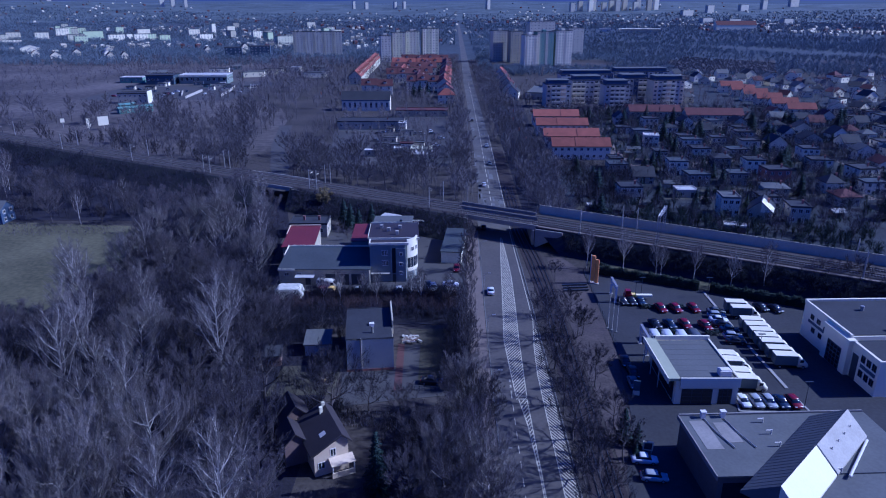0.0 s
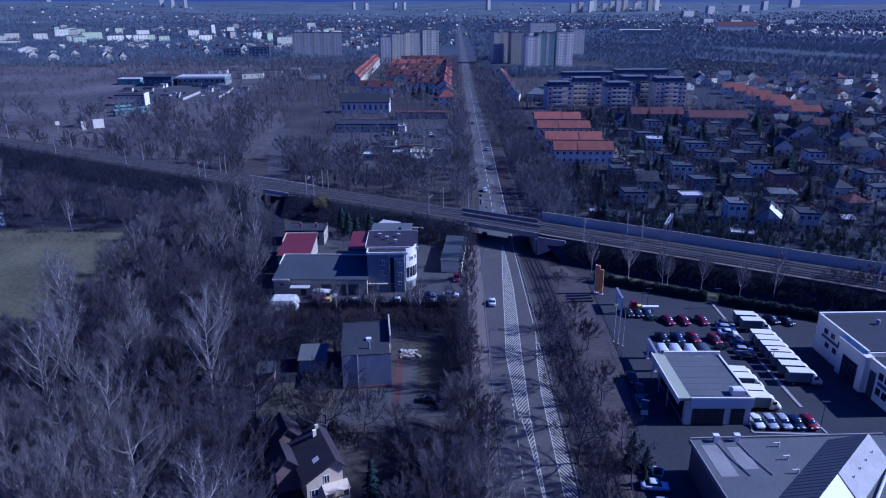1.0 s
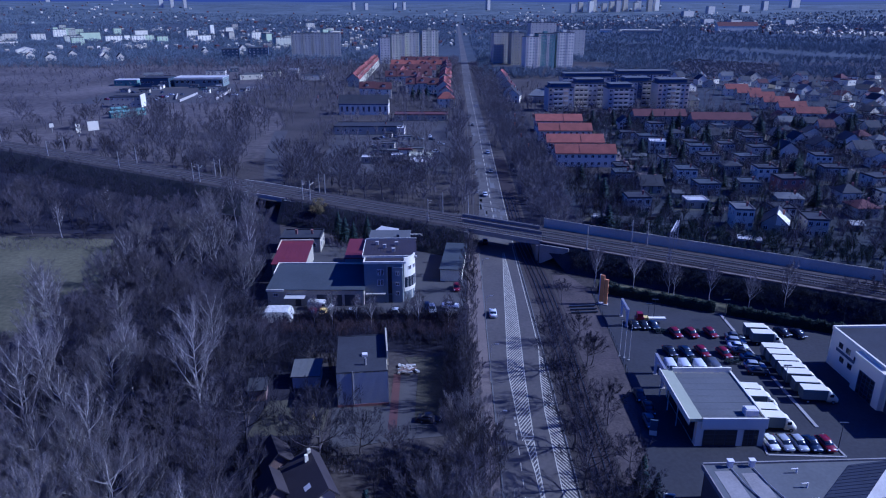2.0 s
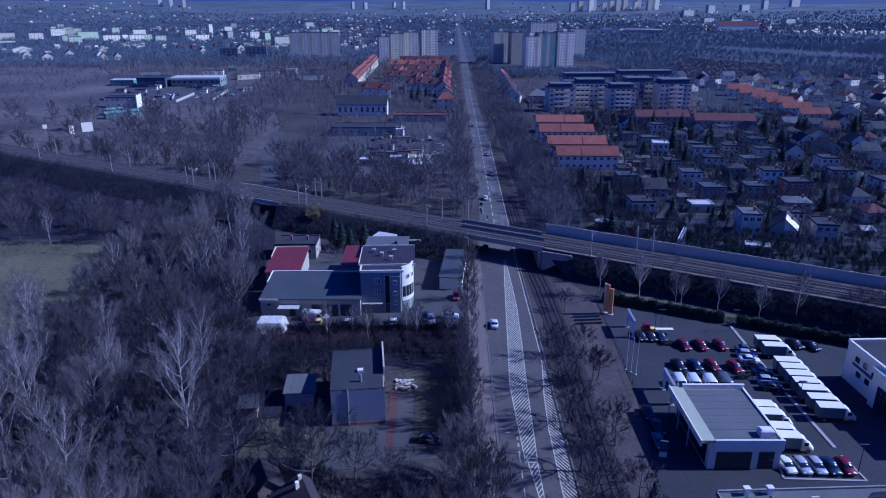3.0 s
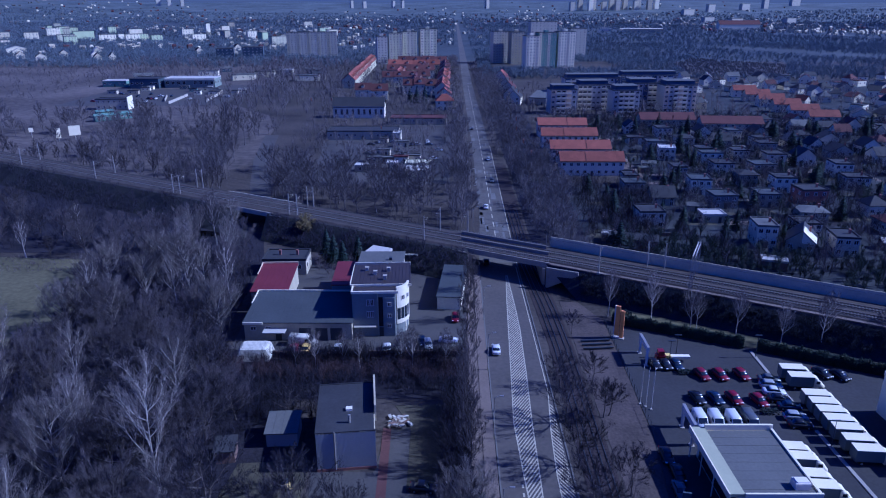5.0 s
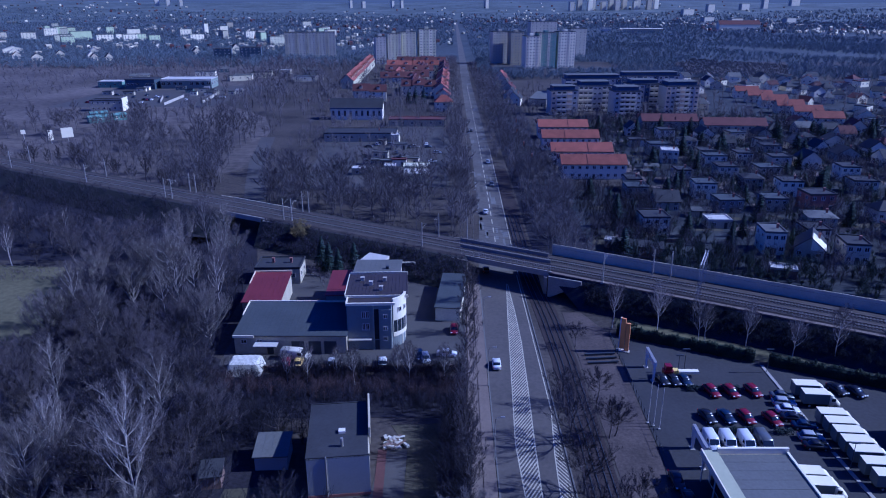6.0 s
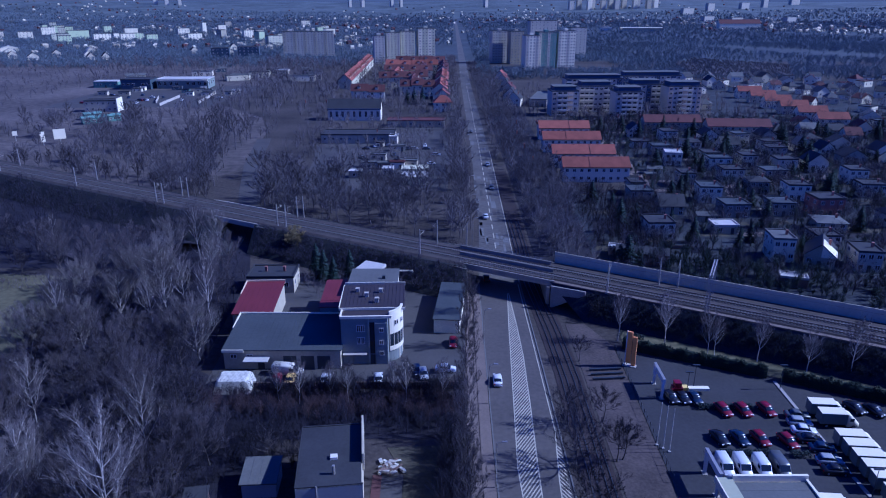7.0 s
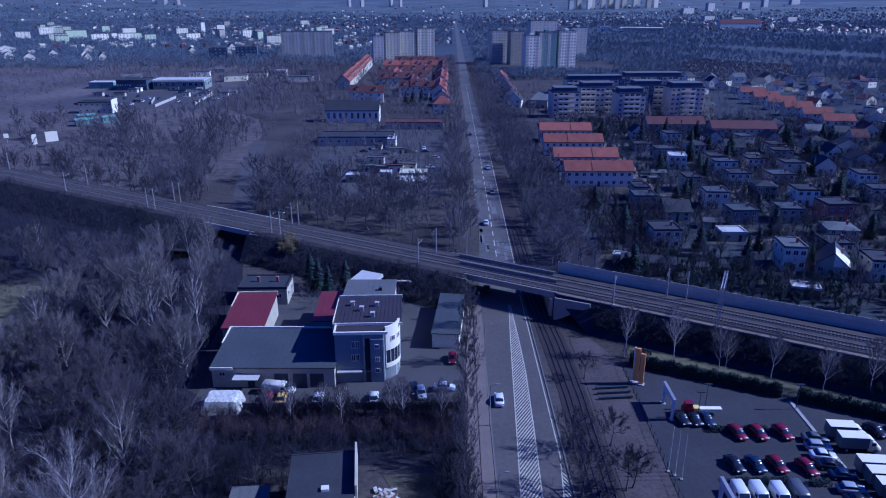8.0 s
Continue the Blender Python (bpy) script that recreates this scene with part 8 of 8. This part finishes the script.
growth("thicket", [(-260, 216), (-96, 216), (-72, 234), (-140, 270), (-260, 332)], 1100, 2, 7, 4, DARKTWIG, "brown undergrowth at the railway bank, darkened for shade", n=12, kids=3, rad=0.025)
flat("forest_floor", [(-24, 55), (4, 55), (4.4, 103), (-11, 100), (-13, 84), (-24, 78)], 0.045, LITTERSHADE, "leaf litter beside the road, darkened for shade", "forest floor")
flat("forest_floor", [(-48, 137.5), (4, 138.5), (4, 152.8), (-47, 152.8)], 0.045, LITTERSHADE, "ground under the thicket, darkened for its shade", "forest floor")
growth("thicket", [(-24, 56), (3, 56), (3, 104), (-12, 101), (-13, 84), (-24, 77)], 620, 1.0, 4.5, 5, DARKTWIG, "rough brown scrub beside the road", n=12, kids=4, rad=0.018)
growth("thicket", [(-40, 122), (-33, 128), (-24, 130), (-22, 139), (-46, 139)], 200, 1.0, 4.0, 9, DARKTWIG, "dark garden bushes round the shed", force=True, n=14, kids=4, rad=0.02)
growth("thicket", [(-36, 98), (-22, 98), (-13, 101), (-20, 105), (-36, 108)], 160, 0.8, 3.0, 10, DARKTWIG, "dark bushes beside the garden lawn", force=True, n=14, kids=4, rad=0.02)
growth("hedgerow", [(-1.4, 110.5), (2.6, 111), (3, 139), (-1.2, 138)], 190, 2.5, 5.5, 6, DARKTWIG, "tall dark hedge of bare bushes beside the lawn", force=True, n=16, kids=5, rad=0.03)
growth("thicket", [(-38, 196), (-10, 190), (-8, 206), (-40, 212)], 60, 1.5, 5, 8, TWIG, "bare bushes behind the sheds", force=True, n=14, kids=4, rad=0.022)
growth("dry_grass", [(-20, 96), (-2, 98), (0, 108), (-20, 103)], 500, 0.3, 0.9, 7, PALETWIG, "pale dry grass tufts", "grass", n=9, kids=0, rad=0.02, spread=0.5)

# scrub on the railway bank follows its slope
def bank_scrub(xa, xb, n, va, vb, seed, label, hmin=1.0, hmax=2.6):
    r = np.random.default_rng(seed)
    xs, vv = r.uniform(xa, xb, n), r.uniform(va, vb, n)
    zz = np.clip((vv - 175.5) / 6.2 if xa > 20 else (vv - 170.5) / 9.3, 0, 1) * TOP
    zz = np.where(vv > 194, np.clip((203.5 - vv) / 9.5, 0, 1) * TOP, zz)
    p = [(*at_x(x, v), z - 0.1) for x, v, z in zip(xs, vv, zz)]
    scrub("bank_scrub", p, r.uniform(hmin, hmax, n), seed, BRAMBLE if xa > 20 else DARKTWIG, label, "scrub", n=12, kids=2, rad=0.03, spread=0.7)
bank_scrub(31, 140, 1500, 176.5, 180.9, 1, "low dark bramble scrub on the railway bank", 0.8, 2.2)
bank_scrub(-58, 3, 600, 171, 179.5, 2, "low dark bramble scrub on the railway bank")
bank_scrub(-260, -75, 500, 171, 179.5, 3, "low dark bramble scrub on the railway bank", 1.5, 4)
bank_scrub(-60, 2, 160, 195, 203, 4, "low dark bramble scrub behind the railway")
bank_scrub(30, 140, 200, 195.5, 204, 5, "garden scrub behind the noise wall", 1.5, 3.5)

# middle distance: belts of bare trees
DONT += [(-66, 382, -28, 408), (-46, 300, -6, 332), (40, 300, 73, 412), (-80, 450, -42, 476)]
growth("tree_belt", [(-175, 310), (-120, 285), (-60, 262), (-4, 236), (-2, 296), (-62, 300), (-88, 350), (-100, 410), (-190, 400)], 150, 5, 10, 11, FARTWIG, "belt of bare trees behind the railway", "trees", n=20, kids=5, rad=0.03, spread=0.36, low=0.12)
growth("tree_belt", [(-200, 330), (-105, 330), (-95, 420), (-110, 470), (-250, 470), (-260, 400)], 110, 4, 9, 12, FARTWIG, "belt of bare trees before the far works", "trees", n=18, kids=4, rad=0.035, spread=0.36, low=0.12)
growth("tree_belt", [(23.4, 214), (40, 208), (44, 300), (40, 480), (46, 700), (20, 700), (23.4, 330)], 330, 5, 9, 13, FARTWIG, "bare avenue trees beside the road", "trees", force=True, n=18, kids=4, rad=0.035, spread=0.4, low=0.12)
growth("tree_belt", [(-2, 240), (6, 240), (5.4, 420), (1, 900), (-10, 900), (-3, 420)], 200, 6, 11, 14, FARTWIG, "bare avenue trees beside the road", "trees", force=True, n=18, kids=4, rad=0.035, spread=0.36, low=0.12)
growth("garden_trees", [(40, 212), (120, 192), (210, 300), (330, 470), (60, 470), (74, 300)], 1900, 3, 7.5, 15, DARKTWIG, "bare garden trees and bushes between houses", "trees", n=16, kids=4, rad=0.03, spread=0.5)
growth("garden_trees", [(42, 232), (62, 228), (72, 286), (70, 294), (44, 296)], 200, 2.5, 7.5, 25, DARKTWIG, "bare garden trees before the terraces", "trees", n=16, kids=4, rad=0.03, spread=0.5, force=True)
growth("garden_trees", [(44, 425), (176, 430), (190, 560), (176, 640), (48, 640)], 330, 3, 8, 26, FARTWIG, "bare trees round the new blocks", "trees", n=14, kids=3, rad=0.04, spread=0.45)
growth("garden_shrubs", [(46, 212), (118, 174), (126, 200), (88, 216), (60, 230), (48, 226)], 190, 1.5, 5.5, 27, SHRUB, "dense dark evergreens behind the noise wall", "shrubs", n=26, kids=6, rad=0.05, spread=0.34)
growth("tree_belt", [(-1000, 470), (-640, 335), (-330, 330), (-300, 440), (-330, 640), (-300, 860), (-1000, 900)], 2200, 2, 6, 28, FARTWIG, "low bare scrub scattered over the far scrubland", "trees", n=14, kids=0, rad=0.07, spread=0.7)
growth("garden_shrubs", [(40, 212), (120, 192), (210, 300), (330, 470), (60, 470), (74, 300)], 1900, 1.5, 4.6, 16, SHRUB, "dark evergreen shrubs in gardens", "shrubs", n=18, kids=3, rad=0.08, spread=0.4)
growth("tree_belt", [(-190, 420), (-100, 470), (-84, 560), (-100, 800), (-230, 900), (-170, 620)], 300, 7, 13, 17, FARTWIG, "bare trees between the works and the estate", "trees", n=14, kids=3, rad=0.05, spread=0.4)
growth("tree_belt", [(-520, 430), (-330, 430), (-310, 620), (-420, 860), (-700, 860)], 900, 2, 5, 18, FARTWIG, "low bare scrub on the far meadow", "trees", n=12, kids=2, rad=0.05, spread=0.6)
growth("tree_belt", [(-100, 470), (-2, 470), (-2, 900), (-110, 900)], 380, 5, 11, 19, FARTWIG, "bare trees within the estate", "trees", n=12, kids=3, rad=0.05, spread=0.4)
growth("tree_belt", [(-330, 640), (-100, 640), (-90, 860), (-420, 900)], 420, 5, 10, 21, FARTWIG, "bare trees between far works buildings", "trees", n=12, kids=2, rad=0.06, spread=0.45)
growth("tree_belt", [(160, 420), (330, 470), (420, 640), (520, 690), (470, 420), (330, 400)], 900, 3, 7, 22, FARTWIG, "bare garden trees of the far suburb", "trees", n=12, kids=2, rad=0.05, spread=0.5)
growth("tree_belt", [(-80, 300), (-4, 300), (-3, 540), (-90, 540)], 420, 3, 8.5, 23, FARTWIG, "bare trees and bushes in the works yard", "trees", n=16, kids=3, rad=0.03, spread=0.42)
growth("tree_belt", [(19, 345), (24, 330), (24, 700), (17.5, 700)], 120, 4, 8, 24, FARTWIG, "bare trees at the kerb of the avenue", "trees", force=True, n=14, kids=3, rad=0.035, spread=0.42)
growth("tree_belt", [(46, 420), (70, 470), (60, 560), (300, 640), (420, 640), (330, 470)], 200, 5, 11, 20, FARTWIG, "bare trees round the new blocks", "trees", n=12, kids=3, rad=0.05, spread=0.42)

# far woods to the horizon, thinning in detail, with haze in their colour
def woods(n, x0, x1, y0, y1, a, b, seed, spikes, rad, label):
    r = np.random.default_rng(seed)
    y = y0 + (y1 - y0) * r.uniform(0, 1, n)
    k = 0.72 * y
    x = r.uniform(np.maximum(x0, -k - 40), np.minimum(x1, k + 40))
    keep = (np.sin(x * 0.011 + seed) + np.sin(y * 0.009 + x * 0.004) + 0.8 * np.sin(x * 0.031 + y * 0.02) + r.normal(0, 0.5, n)) > -1.3
    keep &= ~((x > -4) & (x < 24)) & ~np.array([inside(p, q, CEM) for p, q in zip(x, y)]) & ~((x > -115) & (x < -14) & (y < 915) & (y > 850)) & ~((x > 40) & (x < 180) & (y > 790) & (y < 885)) & ~((x > -232) & (x < -152) & (y > 960) & (y < 1004))
    x, y = x[keep], y[keep]
    scrub("far_wood", np.stack([x, y, land_z(x, y)], 1), r.uniform(a, b, len(x)), seed, HAZEWOOD, label, "wood", n=spikes, kids=0, rad=rad, spread=0.75, low=0.02)
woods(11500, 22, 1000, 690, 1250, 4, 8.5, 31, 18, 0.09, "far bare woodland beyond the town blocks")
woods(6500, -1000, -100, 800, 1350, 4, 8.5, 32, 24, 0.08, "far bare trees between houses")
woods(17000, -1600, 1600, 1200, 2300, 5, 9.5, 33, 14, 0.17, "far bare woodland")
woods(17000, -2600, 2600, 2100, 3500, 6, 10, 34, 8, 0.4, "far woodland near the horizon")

# conifers and other evergreens
sp = spruce(41, 11, "dark blue green spruce beside the house")
sp.matrix_basis = pose(-11.2, 82.0, 0)
sp2 = spruce(42, 6.5, "small dark spruce at the car park edge", spread=0.24, tiers=18)
sp2.matrix_basis = pose(27.8, 95.6, 0)
for x, y, s in ((29.6, 94.2, 0.7), (28.6, 91.0, 0.5), (-33.5, 207, 1.3), (-30.5, 204, 1.2), (-36, 210, 1.4), (-27, 209, 1.2), (70, 252, 1.0), (84, 232, 1.1), (90, 300, 1.2), (122, 350, 1.6), (106, 330, 1.3), (74, 290, 1.0), (150, 330, 1.3), (-28, 530, 1.8), (-22, 528, 1.9), (-33, 532, 1.6), (100, 228, 1.0), (80, 222, 0.9)):
    copy_thing(sp2, pose(x, y, 0)).matrix_basis = pose(x, y, 0) @ Matrix.Diagonal((s, s, s, 1))
rc = random.Random(33)
planted = 0
while planted < 64:
    x, y = rc.uniform(44, 250), rc.uniform(214, 430)
    if x > 0.6 * y + 20 or any(abs(x - a) < 7.5 and -3 < y - b < 13 for a, b in taken) or (40 < x < 73 and 300 < y < 412) or (70 < x < 82 and 290 < y < 420):
        continue
    k = rc.uniform(0.7, 1.7)
    copy_thing(sp2, pose(x, y, 0)).matrix_basis = pose(x, y, 0, 0, 0, rc.uniform(0, 360)) @ Matrix.Diagonal((k * rc.uniform(0.9, 1.5), k * 1.2, k, 1))
    planted += 1
wl_ = thing("willow", -45.0, 226.5, 0, 0, "yellowish weeping willow below the railway bank", "tree")
a_, b_ = grow(51, 8, leaders=18, n2=6, n3=5, n4=5, n5=3, wide=0.38, tall=0.42, base=0.15, low=-0.2, r0=0.02, fine=0.022, droop=0.7)
tri_object("trunk", *a_, BARK, wl_)
tri_object("crown", *b_, WILLOW, wl_)
for k, (x, y, l) in enumerate(((38.5, 176.0, 3), (44, 148.2, 10), (43.0, 134.8, 9), (54.6, 134.6, 3))):
    bd = thing("shrub_bed", 0, 0, 0.06, 0, "low clipped shrubs in the car park", "shrubs", "car park shrubs")
    leafy(bd, "leaves", x, y, x + l, y + (0.2 if k else -1), 1.2, 0.8, 60 + k, SHRUB, 50, 0.22)

# lawns, beds and paved corners of the gardens
rq = random.Random(71)
for name, material, n, z, label, category in (("lawn_patches", LAWN, 70, 0.040, "small green and brown garden lawns", "lawn"), ("garden_paving", PATHWAY, 60, 0.046, "pale paved drives and garden paths", "paving"), ("garden_beds", LITTERSHADE, 60, 0.052, "dark dug garden beds", "garden bed")):
    bm = bmesh.new()
    for k in range(n):
        x, y = rq.uniform(44, 240), rq.uniform(214, 430)
        w, d, a = rq.uniform(2, 11), rq.uniform(2, 7), radians(rq.choice((0, 3, -5, 90, 86)))
        if x > 0.6 * y + 20 or (40 < x < 73 and 300 < y < 412):
            continue
        if category == "paving":
            w, d = rq.uniform(8, 20), rq.uniform(1.4, 3.2)
        q = [(x + p * w * math.cos(a) - t * d * math.sin(a), y + p * w * math.sin(a) + t * d * math.cos(a)) for p, t in ((-0.5, -0.5), (0.5, -0.5), (0.5, 0.5), (-0.5, 0.5))]
        prism(bm, q, -0.1, z + 0.00005 * k)
    tagged(mesh_object(name, bm, material), label, category, kind="stuff")

# Dark bars added in place of the shadow stripes beside the totem.
for k in range(3):
    bd = thing("timber_barrier", 27.2, 157.6 + 1.75 * k, 0.055, 6, "low dark bar standing in for a shadow on the verge", "barrier", "verge barriers")
    part("beam", boxes((0, -0.2, 0.2, 6.4, 0.2, 0.5)), DARKFRAME, bd)
    for x in (0.4, 2.3, 4.1, 6.0):
        part("post", boxes((x - 0.12, -0.12, 0, x + 0.12, 0.12, 0.2)), WOOD, bd)

# garden fences between the plots
rng = random.Random(17)
fx = thing("garden_fence", 60, 232, 0, 0, "low dark garden fence between plots", "fence", "garden fences")
part("panel", boxes((0, -0.03, 0.1, 8, 0.03, 1.3)), WOOD, fx)
for k in range(5):
    part("post", boxes((2 * k - 0.05, -0.06, 0, 2 * k + 0.05, 0.06, 1.4)), DARKFRAME, fx)
for k in range(46):
    x, y = rng.uniform(62, 190), rng.uniform(225, 400)
    if any(abs(x - a) < 10 and abs(y - b) < 10 for a, b in taken) or (70 < x < 82 and 290 < y < 420):
        continue
    copy_thing(fx, pose(x, y, 0, 0, 0, rng.choice((0, 90, 4, 86))))
